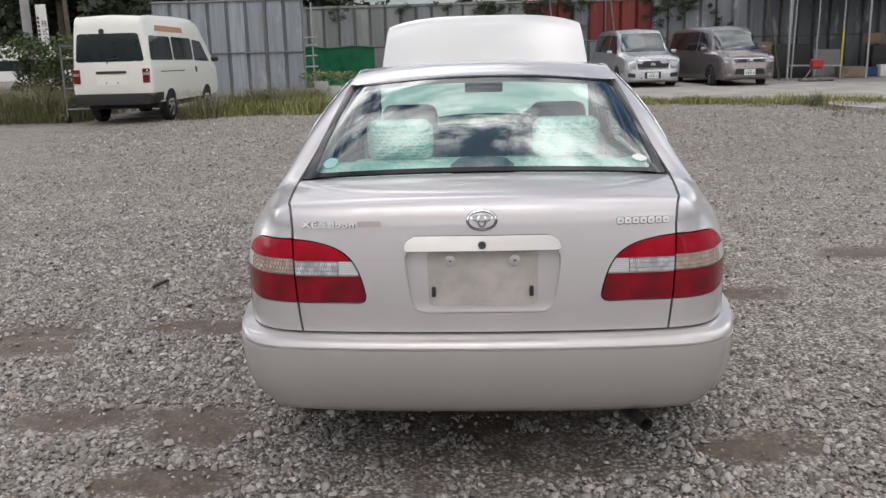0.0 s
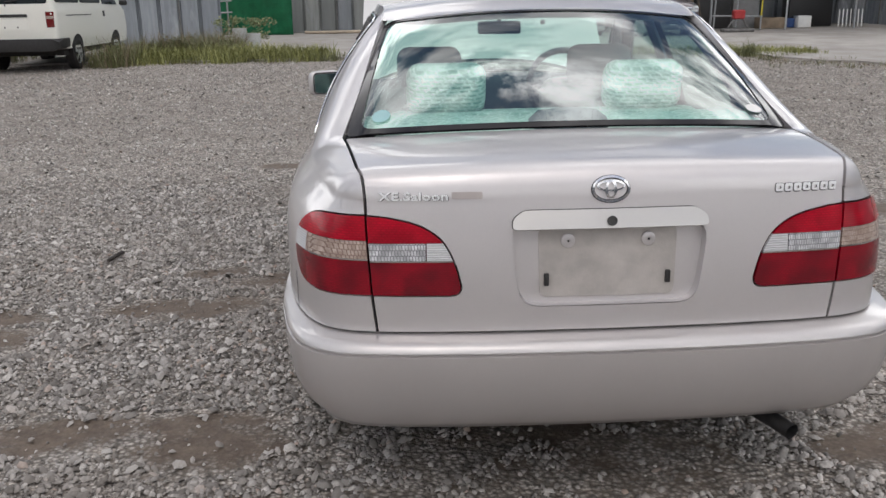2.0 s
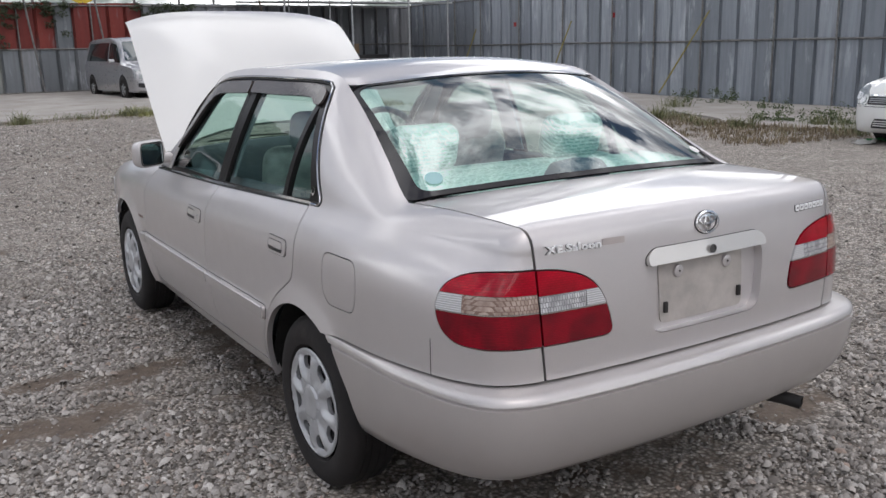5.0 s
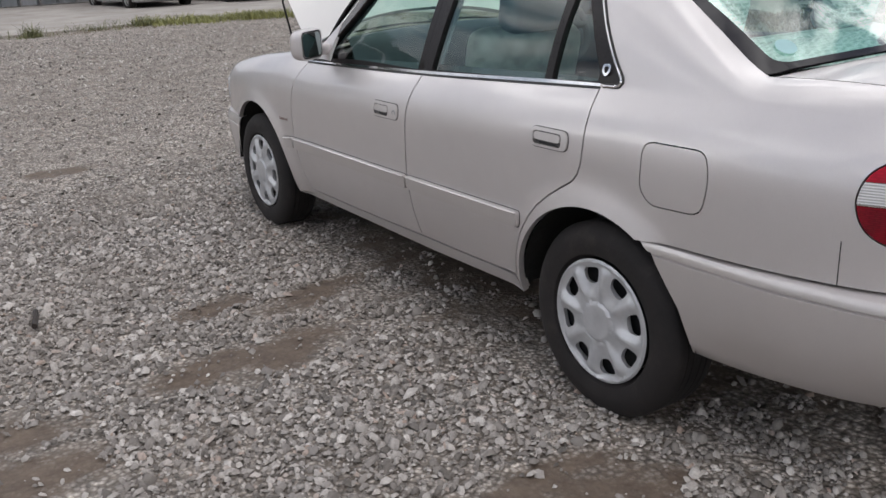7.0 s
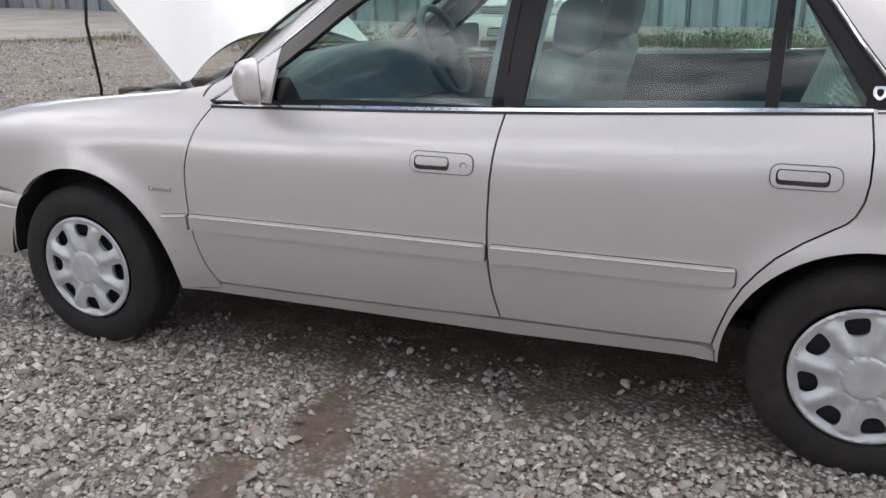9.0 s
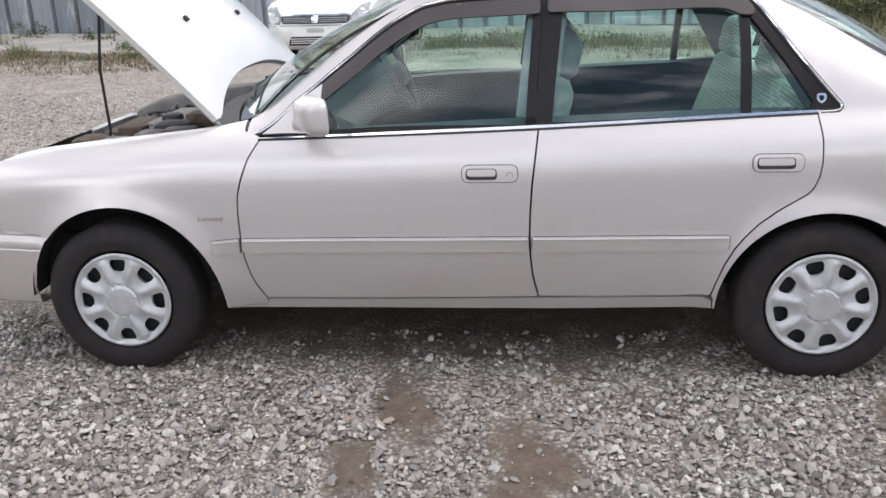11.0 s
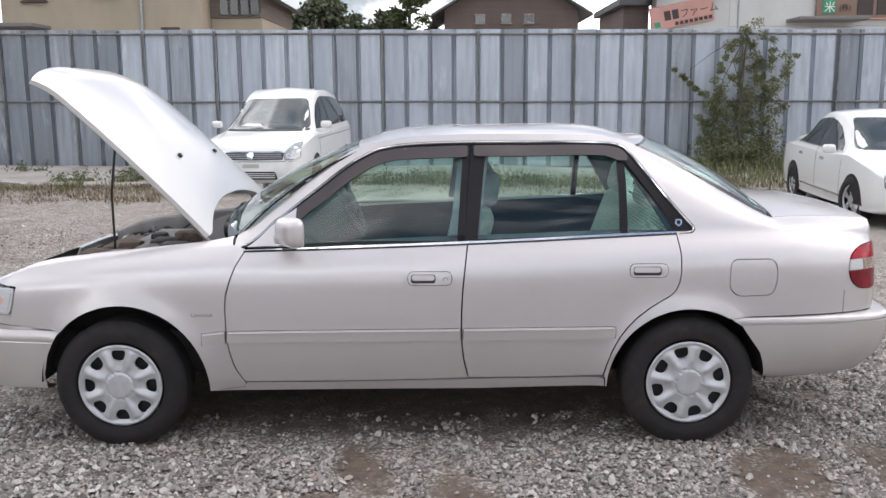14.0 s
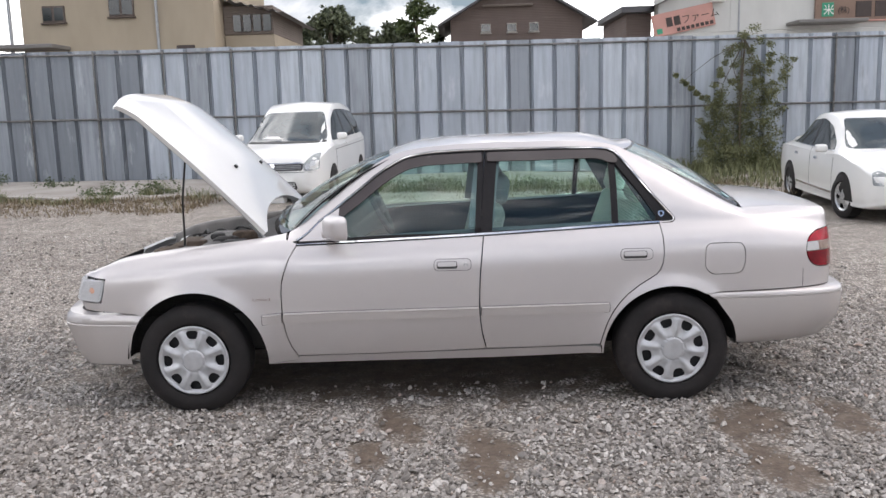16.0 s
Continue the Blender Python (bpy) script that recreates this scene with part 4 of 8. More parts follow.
R_PROF = [((-.10, -.12), (.300, .306), .30), ((-.04, -.06), (.292, .300), .30), ((-.022, -.038), (.303, .304), .31), ((-.010, -.008), (.335, .330), .34), ((-.003, .018), (.375, .366), .38), ((.002, .038), (.42, .41), .42),
          ((.005, .052), (.47, .46), .48), ((.007, .059), (.52, .51), .52), ((.007, .060), (.538, .535), .53), ((-.001, .050), (.541, .538), .54), ((-.001, .050), (.544, .541), .54), ((.006, .059), (.547, .545), .545),
          ((.006, .056), (.556, .556), .555), ((.004, .046), (.566, .565), .562), ((.001, .030), (.570, .570), .566), ((-.012, -.02), (.572, .572), .566)]
bumper("rear_bumper", False, R_PROF, lambda z: ARCH_R[0] - math.sqrt(max(ARCH_RR ** 2 - (z - ARCH_R[1]) ** 2, 0)) - .004, "silver-beige rear bumper, slightly dusty")
F_PROF = [((-.10, -.13), (.256, .226), .27), ((-.03, -.07), (.252, .222), .27), ((-.015, -.035), (.262, .236), .28), ((.0, .014), (.33, .31), .33), ((.004, .046), (.42, .42), .42), ((.006, .062), (.47, .470), .47),
          ((.003, .057), (.474, .474), .47), ((.006, .062), (.480, .480), .48), ((.004, .055), (.505, .512), .50), ((-.004, .035), (.522, .532), .52), ((-.03, -.03), (.530, .538), .52)]
bumper("front_bumper", True, F_PROF, lambda z: ARCH_F[0] + math.sqrt(max(ARCH_FR ** 2 - (z - ARCH_F[1]) ** 2, 0)) + .004, "silver-beige front bumper")


# door handles
CUP_GREY = plain("grey_handle_recess_and_shadow_gap", (.10, .095, .093), .5, 0, .15, 20)


def handle(y, z, lock, nm):
    for mir in (False, True):
        w, h = (.092, .031) if lock else (.079, .031)
        sur = rounded([(A(y + w), z - h * .75), (A(y - w), z - h * .75), (A(y - w * 1.0), z + h), (A(y + w), z + h)], .024, 5)
        root = panel("door_handle", sur, skin, PAINT, sedan, "flush door handle in a rounded surround", out=.0045, lip=.005, step=.012, mirror=mir, holes=[cup(y, z, w, lock)])
        # slightly larger grey sheet beneath: the surround's shadow gap, put in as colour
        bm = bmesh.new()
        sheet(bm, shrink(sur, -.003), skin, .012, .002, out=.0012, mirror=mir, holes=[cup(y, z, w, lock)])
        part("surround_seal", bm, CUP_GREY, root, "dark outline as the shadow gap round the handle")
        bm = bmesh.new()
        y1 = .022 if lock else w - .028
        sheet(bm, rounded([(A(y + w - .012), z - .018), (A(y - y1 - .004), z - .018), (A(y - y1 - .004), z + .022), (A(y + w - .012), z + .022)], .012, 3), skin, .015, 0, out=-.016, mirror=mir)
        part("handle_cup", bm, CUP_GREY, root, "dark recess")
        bm = bmesh.new()
        sheet(bm, rounded([(A(y + w - .016), z - .004), (A(y - y1 + .002), z - .004), (A(y - y1 + .002), z + .0185), (A(y + w - .016), z + .0185)], .010, 3), skin, .012, .018, out=.005, mirror=mir)
        part("grip", bm, PAINT, root)
        if lock:
            bm = bmesh.new()
            c = skin(A(y - .066), z)
            lathe(bm, [(0, .011), (.005, .011), (.005, .008), (.002, .007), (.002, .001)], 16, Matrix.Translation(c) @ Matrix.Rotation(radians(180), 4, "Z"), True)
            if mir:
                bmesh.ops.scale(bm, vec=(-1, 1, 1), verts=bm.verts)
                bmesh.ops.reverse_faces(bm, faces=bm.faces)
            part("key_lock", bm, STEEL, root, "round key lock")


handle(1.115, .747, True, "f")
handle(.190, .775, False, "r")
p = skin(A(2.12), .60)
lettering("wing_lettering", "Limited", .021, Matrix.Translation((p.x - .002, 2.137, .590)) @ Matrix.Rotation(radians(-90), 4, "Z") @ Matrix.Rotation(radians(90), 4, "X") @ Matrix.Diagonal((1.45, 1, 1, 1)), plain("faded_grey_print", (.30, .22, .20), .5), sedan, "small faded lettering on the wing", .0008)

# bonnet, raised
HINGE = Vector((0, 2.08, .918))
OPEN = 51.7


def bonnet(s, k):
    """The closed bonnet from its hinge; s across, k along."""
    y0 = .135 * max(0.0, 1 - (abs(s) / .93) ** 2.4)
    length = .985 + .075 * (1 - s ** 4)
    w = .690 - .03 * k * k
    y = y0 + k * (length - y0)
    e = -.07 * k - .06 * k * k
    c = (.014 + .022 * math.sin(math.pi * min(1, k * 1.02)) ** .9) * (1 - abs(s) ** 2.6)
    nose = -.030 * max(0, (k - .86) / .14) ** 2
    return Vector((s * w, y, e + c + nose))


bon_m = Matrix.Translation(HINGE) @ Matrix.Rotation(radians(OPEN), 4, "X")
bm = bmesh.new()
g = grid(bm, bonnet, lin(-1, 1, 41), lin(0, 1, 36))
be = [e for e in bm.edges if e.is_boundary]
r = bmesh.ops.extrude_edge_only(bm, edges=be)
for v in [v for v in r["geom"] if isinstance(v, bmesh.types.BMVert)]:
    v.co.z -= .024
    v.co.x *= .985
bonnet_ob = part("bonnet", bm, BONNET_PAINT, sedan, "pale bonnet raised on its prop", 50, bon_m)
bm = bmesh.new()
grid(bm, lambda s, k: bonnet(s * .965, .02 + k * .955) - Vector((0, 0, .022 + .012 * (1 - abs(math.sin(k * 9.4) * math.cos(s * 4.6))))), lin(-1, 1, 41), lin(0, 1, 40), flip=True)
part("inner_panel", bm, PAINT, bonnet_ob, "pressed inner panel", 60)
for sx in (-.25, .36):
    bm = bmesh.new()
    p = bonnet(sx / .69, .30)
    box(bm, (sx - .013, p.y - .012, p.z - .002), (sx + .013, p.y + .012, p.z + .014), .006, 2)
    part("washer_jet", bm, BLACK, bonnet_ob, "black washer jet")
for sx in (-.60, .60):
    bm = bmesh.new()
    tube(bm, [(sx, 2.12, .82), (sx, 2.09, .86), (sx, 2.13, .90), (sx, 2.18, .955)], .010, 8)
    part("bonnet_hinge", bm, STEEL, sedan, "bonnet hinge")
bm = bmesh.new()
tip = bon_m @ (bonnet(-.88, .56) - Vector((0, 0, .03)))
tube(bm, [(-.55, 2.56, .80), (-.55, 2.55, .86), (-.60, 2.53, 1.09), tip], .0055, 8)
part("bonnet_prop", bm, BLACK, sedan, "thin dark prop rod")

# engine bay
bm = bmesh.new()
box(bm, (-.70, 2.02, .30), (.70, 3.02, .50), .02)
for sx in (-1, 1):
    box(bm, (sx * .64 - .025, 2.02, .45), (sx * .64 + .025, 2.80, .755), .02)
box(bm, (-.70, 2.02, .45), (.70, 2.06, .87), .015)
part("engine_bay", bm, UNDER, sedan, "dark grimy engine bay", 40)
ENG_GREY = plain("dull_aluminium", (.20, .19, .18), .55, .6, .4, 22, .4)
ENG_DARK = plain("grimy_engine_plastic", (.035, .032, .030), .6, 0, .5, 20, .4)
for nm, lo, hi, mt, lb, bv in (("engine_block", (-.28, 2.35, .48), (.36, 2.70, .765), ENG_DARK, "grimy engine block", .04), ("cam_cover", (-.24, 2.42, .765), (.30, 2.62, .805), ENG_GREY, "aluminium cam cover", .025),
                               ("air_box", (-.60, 2.42, .52), (-.36, 2.70, .79), ENG_DARK, "black air filter box", .03), ("battery", (-.62, 2.70, .52), (-.40, 2.88, .755), BLACK, "black battery", .012),
                               ("washer_tank", (.42, 2.72, .5), (.6, 2.9, .74), WHITE_PLASTIC, "white washer tank", .03), ("brake_servo", (.30, 2.10, .62), (.52, 2.24, .84), ENG_DARK, "brake servo", .07),
                               ("radiator", (-.40, 2.82, .40), (.40, 2.89, .70), ENG_DARK, "radiator top", .015), ("slam_panel", (-.50, 2.90, .62), (.50, 2.99, .695), PAINT, "painted slam panel", .012),
                               ("strut_tower", (-.62, 2.20, .5), (-.42, 2.38, .80), ENG_DARK, "strut tower", .05), ("strut_tower", (.42, 2.26, .5), (.62, 2.44, .80), ENG_DARK, "strut tower", .05),
                               ("fuse_box", (-.62, 2.55, .70), (-.48, 2.72, .80), BLACK, "black fuse box", .015)):
    bm = bmesh.new()
    box(bm, lo, hi, bv, 3)
    part(nm, bm, mt, sedan, lb, 40)
RUSTY = plain("brown_rusty_casting", (.13, .095, .07), .75, .2, .4, 30, .4)
for nm, lo, hi, mt, lb, bv in (("relay_box", (-.60, 2.22, .80), (-.50, 2.34, .865), BLACK, "black relay box", .012), ("coolant_bottle", (-.58, 2.36, .79), (-.47, 2.46, .850), ENG_GREY, "dull plastic coolant bottle", .02),
                               ("air_hose_joint", (-.45, 2.30, .80), (-.33, 2.44, .862), ENG_DARK, "ribbed air hose joint", .03), ("coil_bracket", (-.30, 2.20, .81), (-.20, 2.36, .872), RUSTY, "rusty coil bracket", .012),
                               ("alternator", (-.50, 2.62, .74), (-.36, 2.76, .815), RUSTY, "rusty alternator casing", .03), ("wiring_clip", (-.62, 2.48, .795), (-.55, 2.56, .838), ENG_GREY, "grey wiring clip", .008),
                               ("filler_cap", (-.12, 2.46, .80), (-.04, 2.54, .842), BLACK, "black oil filler cap", .02), ("heat_shield", (-.26, 2.62, .74), (.10, 2.74, .800), RUSTY, "rusty heat shield", .02),
                               ("hose_bracket", (-.44, 2.48, .79), (-.36, 2.58, .846), RUSTY, "rusty hose bracket", .01), ("fan_shroud", (-.34, 2.76, .62), (.34, 2.83, .735), BLACK, "black fan shroud", .015)):
    bm = bmesh.new()
    box(bm, lo, hi, bv, 2)
    part(nm, bm, mt, sedan, lb, 40)
rnd = random.Random(5)
for i in range(30):
    bm = bmesh.new()
    x, y = rnd.uniform(-.58, .4), rnd.uniform(2.12, 2.66)
    h = .82 - (y - 2.15) * .12
    pts = [(x, y, h - .03), (x + rnd.uniform(-.1, .1), y + .08, h + .015), (x + rnd.uniform(-.2, .2), y + .16, h), (x + rnd.uniform(-.2, .2), y + .22, h - .08)]
    c = spline([0, 1, 2, 3], pts)
    tube(bm, [c(t) for t in lin(0, 3, 14)], rnd.uniform(.005, .013), 8)
    part("hose", bm, ENG_DARK, sedan, "black rubber hose")
INNER_WING = plain("dusty_inner_wing", (.21, .20, .19), .6, .2, .25, 9)
for mir in (False, True):
    bm = bmesh.new()
    def apron(y, k):
        p = skin(A(y), belt(y) + HQ * .97)
        q = (p.x + (.0, .018, .040, .045, .05)[k], p.y, p.z - (.002, .006, .020, .07, .22)[k])
        return (-q[0], q[1], q[2]) if mir else q
    grid(bm, apron, lin(2.08, 2.97, 24), range(5), flip=mir)
    part("inner_wing", bm, INNER_WING, sedan, "dusty painted inner wing", 60)
bm = bmesh.new()
grid(bm, lambda s, k: (s * .68, 2.0 + .14 * (1 - s * s) + k * .10, .872 + .05 * (1 - s * s) - k * .03), lin(-1, 1, 21), lin(0, 1, 4))
part("cowl_grille", bm, BLACK, sedan, "black plastic cowl")
for x0, x1, x2 in ((.55, .25, -.02), (.1, -.2, -.5)):
    bm = bmesh.new()
    f = lambda s, k: screen(s, k, ws_top, ws_bot, .035) + Vector((0, .006, .009))
    tube(bm, [f(x0 / .67, .985), f(x1 / .67, .965), f(x2 / .67, .955)], .005, 6)
    part("wiper", bm, BLACK, sedan, "black wiper arm and blade")

# underbody, arches
bm = bmesh.new()
box(bm, (-.56, -.30, .25), (.56, 2.9, .34), .02)
box(bm, (-.765, .40, .262), (.765, 2.02, .36), .02)
box(bm, (-.60, -.86, .36), (.60, -.3, .57), .02)
part("underbody", bm, UNDER, sedan, "dark underbody")
for (cy, cz), r in ((ARCH_F, ARCH_FR), (ARCH_R, ARCH_RR)):
    for s in (-1, 1):
        bm = bmesh.new()
        pr = [(cy + (r + .012) * math.cos(radians(a)), cz + (r + .012) * math.sin(radians(a))) for a in lin(2, 178, 30)]
        o = [bm.verts.new((s * .815, y, z)) for y, z in pr]
        i = [bm.verts.new((s * .56, y, z)) for y, z in pr]
        for k in range(len(pr) - 1):
            bm.faces.new((o[k], o[k + 1], i[k + 1], i[k]))
        bm.faces.new(i)
        part("arch_liner", bm, UNDER, sedan, "black wheel arch liner", 60)
bm = bmesh.new()
tube(bm, [(.42, -.55, .25), (.45, -.70, .258), (.485, -.82, .262), (.507, -.872, .256)], .022, 14, False)
tube(bm, [(.507, -.872, .256), (.45, -.70, .258)], .018, 14, False)
tube(bm, [(.30, -.72, .27), (.44, -.70, .262)], .03, 10)
part("exhaust_pipe", bm, BLACK, sedan, "dark exhaust pipe tip")


# wheels
def wheel_meshes():
    R, w = .286, .088
    tb = bmesh.new()
    prof = [(w * .75, .182), (w * .98, .195), (w * 1.06, .225), (w * 1.02, .252), (w * .90, .272), (w * .78, .281)]
    for k in (.70, .45, .42, .40, .20, .17, .15):
        prof.append((w * k, R - (.007 if k in (.42, .17) else 0)))
    prof = prof + [(-a, r) for a, r in prof[::-1]]
    lathe(tb, [(a, r) for a, r in prof], 64)
    # tread blocks across the shoulder
    bmesh.ops.recalc_face_normals(tb, faces=tb.faces)
    cb = bmesh.new()

    def height(a, b):
        r, th = math.hypot(a, b), math.atan2(b, a)
        h = .022 - .012 * (r / .18) ** 2
        if r < .057:
            h += .004
        elif r < .062:
            h -= .003
        d = abs(((th * 8 / (2 * math.pi)) % 1) - .5) * 2
        env = max(0, min(1, (r - .066) / .03)) * max(0, min(1, (.168 - r) / .014))
        h += env * (.015 * math.exp(-(d / .40) ** 2) - .006)
        if r > .168:
            h += .007 * min(1, (r - .168) / .006) - max(0, r - .178) * .9
        return Vector((h, a, b))
    circ = [(.182 * math.cos(2 * math.pi * k / 96), .182 * math.sin(2 * math.pi * k / 96)) for k in range(96)]
    gaps = []
    for k in range(8):
        t = 2 * math.pi * k / 8
        tr = [(r * math.cos(t + dt), r * math.sin(t + dt)) for r, dt in ((.112, -.19), (.160, -.215), (.160, .215), (.112, .19))]
        gaps.append(rounded(tr, .020, 6))
    sheet(cb, circ, height, .007, .016, holes=gaps)
    kb = bmesh.new()
    lathe(kb, [(.012, .178), (-.02, .170), (-.03, .10), (-.01, .06), (-.01, .001)], 40)
    out = []
    for bm, mt, ang in ((tb, TYRE, 40), (cb, CAP, 50), (kb, CAP_DARK, 40)):
        me = bpy.data.meshes.new("wheel_piece")
        bm.to_mesh(me)
        bm.free()
        me.materials.append(mt)
        smooth_mesh(me, ang)
        out.append(me)
    return out


TYRE_ME, CAP_ME, RIM_ME = wheel_meshes()
for x, y, rot in ((-.742, 2.465, 0), (-.742, 0, 14), (.742, 2.465, 0), (.742, 0, 0)):
    m = Matrix.Translation((x, y, .281)) @ (Matrix.Rotation(math.pi, 4, "Z") if x < 0 else Matrix.Identity(4)) @ Matrix.Rotation(radians(rot), 4, "X")
    t = new("wheel", TYRE_ME)
    t.parent, t.matrix_local = sedan, m
    t["label"] = "dusty black tyre with a silver eight-hole hubcap"
    for nm, me in (("hubcap", CAP_ME), ("rim", RIM_ME)):
        o = new(nm, me)
        o.parent = t
        o.matrix_local = Matrix.Translation((.070, 0, 0))

# door mirrors
for s in (-1, 1):
    bm = bmesh.new()
    def shell(k, a):
        f = max(1 - k ** 2.8, 0) ** (1 / 2.8) if k > 0 else .97
        f = .97 + .03 * min(k / .12, 1) if k < .12 else f
        c, d = math.cos(a), math.sin(a)
        return (-.003 + .088 * f * math.copysign(abs(c) ** .45, c), -.044 + .076 * k, .003 + .063 * f * math.copysign(abs(d) ** .45, d))

    grid(bm, shell, [1 - (1 - t) ** 1.6 for t in lin(0, .9995, 18)], lin(0, 2 * math.pi, 57))
    bmesh.ops.remove_doubles(bm, verts=bm.verts, dist=.0004)
    bmesh.ops.holes_fill(bm, edges=[x for x in bm.edges if x.is_boundary], sides=0)
    bmesh.ops.recalc_face_normals(bm, faces=bm.faces)
    mroot = part("door_mirror", bm, PAINT, sedan, "silver-beige door mirror", 180, Matrix.Translation((s * .880, 1.712, .953)) @ Matrix.Rotation(radians(-34 * s), 4, "Z"))
    bm = bmesh.new()
    sheet(bm, rounded([(-.072, -.045), (.066, -.045), (.066, .049), (-.072, .049)], .022), lambda a, b: (a, -.0450 + .03 * (b - .05), b), .03, .002)
    part("mirror_glass", bm, MIRROR, mroot, "mirror glass")
    bm = bmesh.new()
    sheet(bm, rounded([(-.079, -.052), (.073, -.052), (.073, .056), (-.079, .056)], .026), lambda a, b: (a, -.0445, b), .03, .004, holes=[rounded([(-.073, -.046), (.067, -.046), (.067, .050), (-.073, .050)], .022)])
    part("mirror_bezel", bm, BLACK, mroot, "black bezel")
    bm = bmesh.new()
    sheet(bm, flank([(1.900, .872), (1.70, .876), (1.70, 1.03), (1.765, .988), (1.81, .952)]), skin, .03, .012, out=.012, mirror=(s > 0))
    part("mirror_mount", bm, PAINT, sedan, "mirror mounting triangle")
    bm = bmesh.new()
    box(bm, (-.07, -.02, -.028), (.05, .03, .02), .016, 3, Matrix.Translation((s * .795, 1.738, .930)))
    part("mirror_arm", bm, PAINT, sedan, "mirror arm", 60)

# cabin
def soft(bm, lo, hi, r, seg=4, m=None, puff=0.0):
    vs = box(bm, lo, hi, r, seg, None)
    if m is not None:
        bmesh.ops.transform(bm, matrix=m, verts=[v for v in vs if v.is_valid])


bm = bmesh.new()
box(bm, (-.70, .40, .30), (.70, 2.02, .36), .01)
part("cabin_floor", bm, DASH, sedan, "dark cabin floor")
for sx in (-.36, .36):
    m = Matrix.Translation((sx, 1.22, .36))
    root = None
    bm = bmesh.new()
    soft(bm, (-.25, -.22, .0), (.25, .30, .19), .07)
    root = part("front_seat", bm, FILM_SEAT, sedan, "grey cloth front seat under clear film", 60, m)
    bm = bmesh.new()
    soft(bm, (-.24, -.08, .0), (.24, .07, .53), .065)
    part("seat_backrest", bm, FILM_SEAT, root, "film-wrapped backrest", 60, Matrix.Translation((0, -.20, .15)) @ Matrix.Rotation(radians(14), 4, "X"))
    bm = bmesh.new()
    soft(bm, (-.135, -.055, .0), (.135, .055, .17), .05)
    part("headrest", bm, TRIM_GREY, root, "grey-blue headrest", 60, Matrix.Translation((0, -.35, .640)) @ Matrix.Rotation(radians(10), 4, "X"))
bm = bmesh.new()
soft(bm, (-.55, -.30, 0), (.55, .25, .20), .08)
rs = part("rear_bench", bm, FILM_SEAT, sedan, "rear bench under crumpled clear film", 60, Matrix.Translation((0, .32, .36)))
bm = bmesh.new()
soft(bm, (-.55, -.08, 0), (.55, .08, .56), .06)
part("bench_back", bm, LACE, rs, "mint lace-covered bench back", 60, Matrix.Translation((0, -.08, .10)) @ Matrix.Rotation(radians(20), 4, "X"))
for sx in (-.31, .31):
    bm = bmesh.new()
    soft(bm, (-.134, -.05, -.012), (.134, .05, .156), .050, 5)
    bmesh.ops.subdivide_edges(bm, edges=[e for e in bm.edges if e.calc_length() > .06], cuts=3, use_grid_fill=True)
    part("rear_headrest", bm, LACE, rs, "headrest with mint lace cover", 60, Matrix.Translation((sx * 1.075, -.22, .640)) @ Matrix.Rotation(radians(14), 4, "X"))
bm = bmesh.new()
grid(bm, lambda s, k: (s * .60, -.372 - .062 * (1 - s * s) + k * .44, .984 + .018 * math.sin(k * 3.1) + .006 * math.sin(s * 30 + k * 9) * math.sin(k * 14)), lin(-1, 1, 60), lin(0, 1, 14))
part("parcel_shelf", bm, LACE, sedan, "parcel shelf under a mint lace cloth", 180)
bm = bmesh.new()
lathe(bm, [(-.115, .001), (-.113, .035), (-.085, .058), (0, .066), (.085, .058), (.113, .035), (.115, .001)], 24, Matrix.Translation((0, -.34, .985)))
part("high_stop_lamp", bm, DASH, sedan, "dark domed brake lamp on the shelf", 60)
bm = bmesh.new()
grid(bm, lambda s, k: (s * .68, 2.0 + .10 * (1 - s * s) - k * .42, .91 + .02 * (1 - s * s) + .05 * math.sin(min(1, k * 1.25) * math.pi * .55) - (.22 * max(0, k - .75) / .25)), lin(-1, 1, 25), lin(0, 1, 16))
part("dashboard", bm, DASH, sedan, "blue-grey dashboard", 180)
bm = bmesh.new()
n = 36
rr = [Matrix.Translation((.36, 1.58, .93)) @ Matrix.Rotation(radians(66), 4, "X") @ Vector((.185 * math.cos(2 * math.pi * k / n), .185 * math.sin(2 * math.pi * k / n), 0)) for k in range(n + 1)]
tube(bm, rr, .016, 10, False)
wheel_s = part("steering_wheel", bm, DASH, sedan, "dark steering wheel on the off side", 60)
for a in (0, 180, 270):
    bm = bmesh.new()
    mm = Matrix.Translation((.36, 1.58, .93)) @ Matrix.Rotation(radians(66), 4, "X")
    tube(bm, [mm @ Vector((.05 * math.cos(radians(a)), .05 * math.sin(radians(a)), -.02)), mm @ Vector((.18 * math.cos(radians(a)), .18 * math.sin(radians(a)), 0))], .016, 8)
    part("spoke", bm, DASH, wheel_s)
bm = bmesh.new()
soft(bm, (-.075, -.06, -.035), (.075, .06, .03), .03, 3, Matrix.Translation((.36, 1.58, .93)) @ Matrix.Rotation(radians(66), 4, "X"))
part("hub_pad", bm, DASH, wheel_s, "", 60)
bm = bmesh.new()
soft(bm, (-.104, -.012, -.030), (.104, .014, .030), .02, 3)
mir_in = part("rear_view_mirror", bm, TRIM_GREY, sedan, "interior rear-view mirror", 60, Matrix.Translation((0, 1.40, 1.225)) @ Matrix.Rotation(radians(-10), 4, "X"))
bm = bmesh.new()
sheet(bm, rounded([(-.096, -.023), (.096, -.023), (.096, .023), (-.096, .023)], .014), lambda a, b: (a, -.0135, b), .03, .001)
part("mirror_pane", bm, MIRROR, mir_in, "mirror glass")
bm = bmesh.new()
tube(bm, [(0, 1.41, 1.25), (0, 1.43, 1.312)], .010, 8)
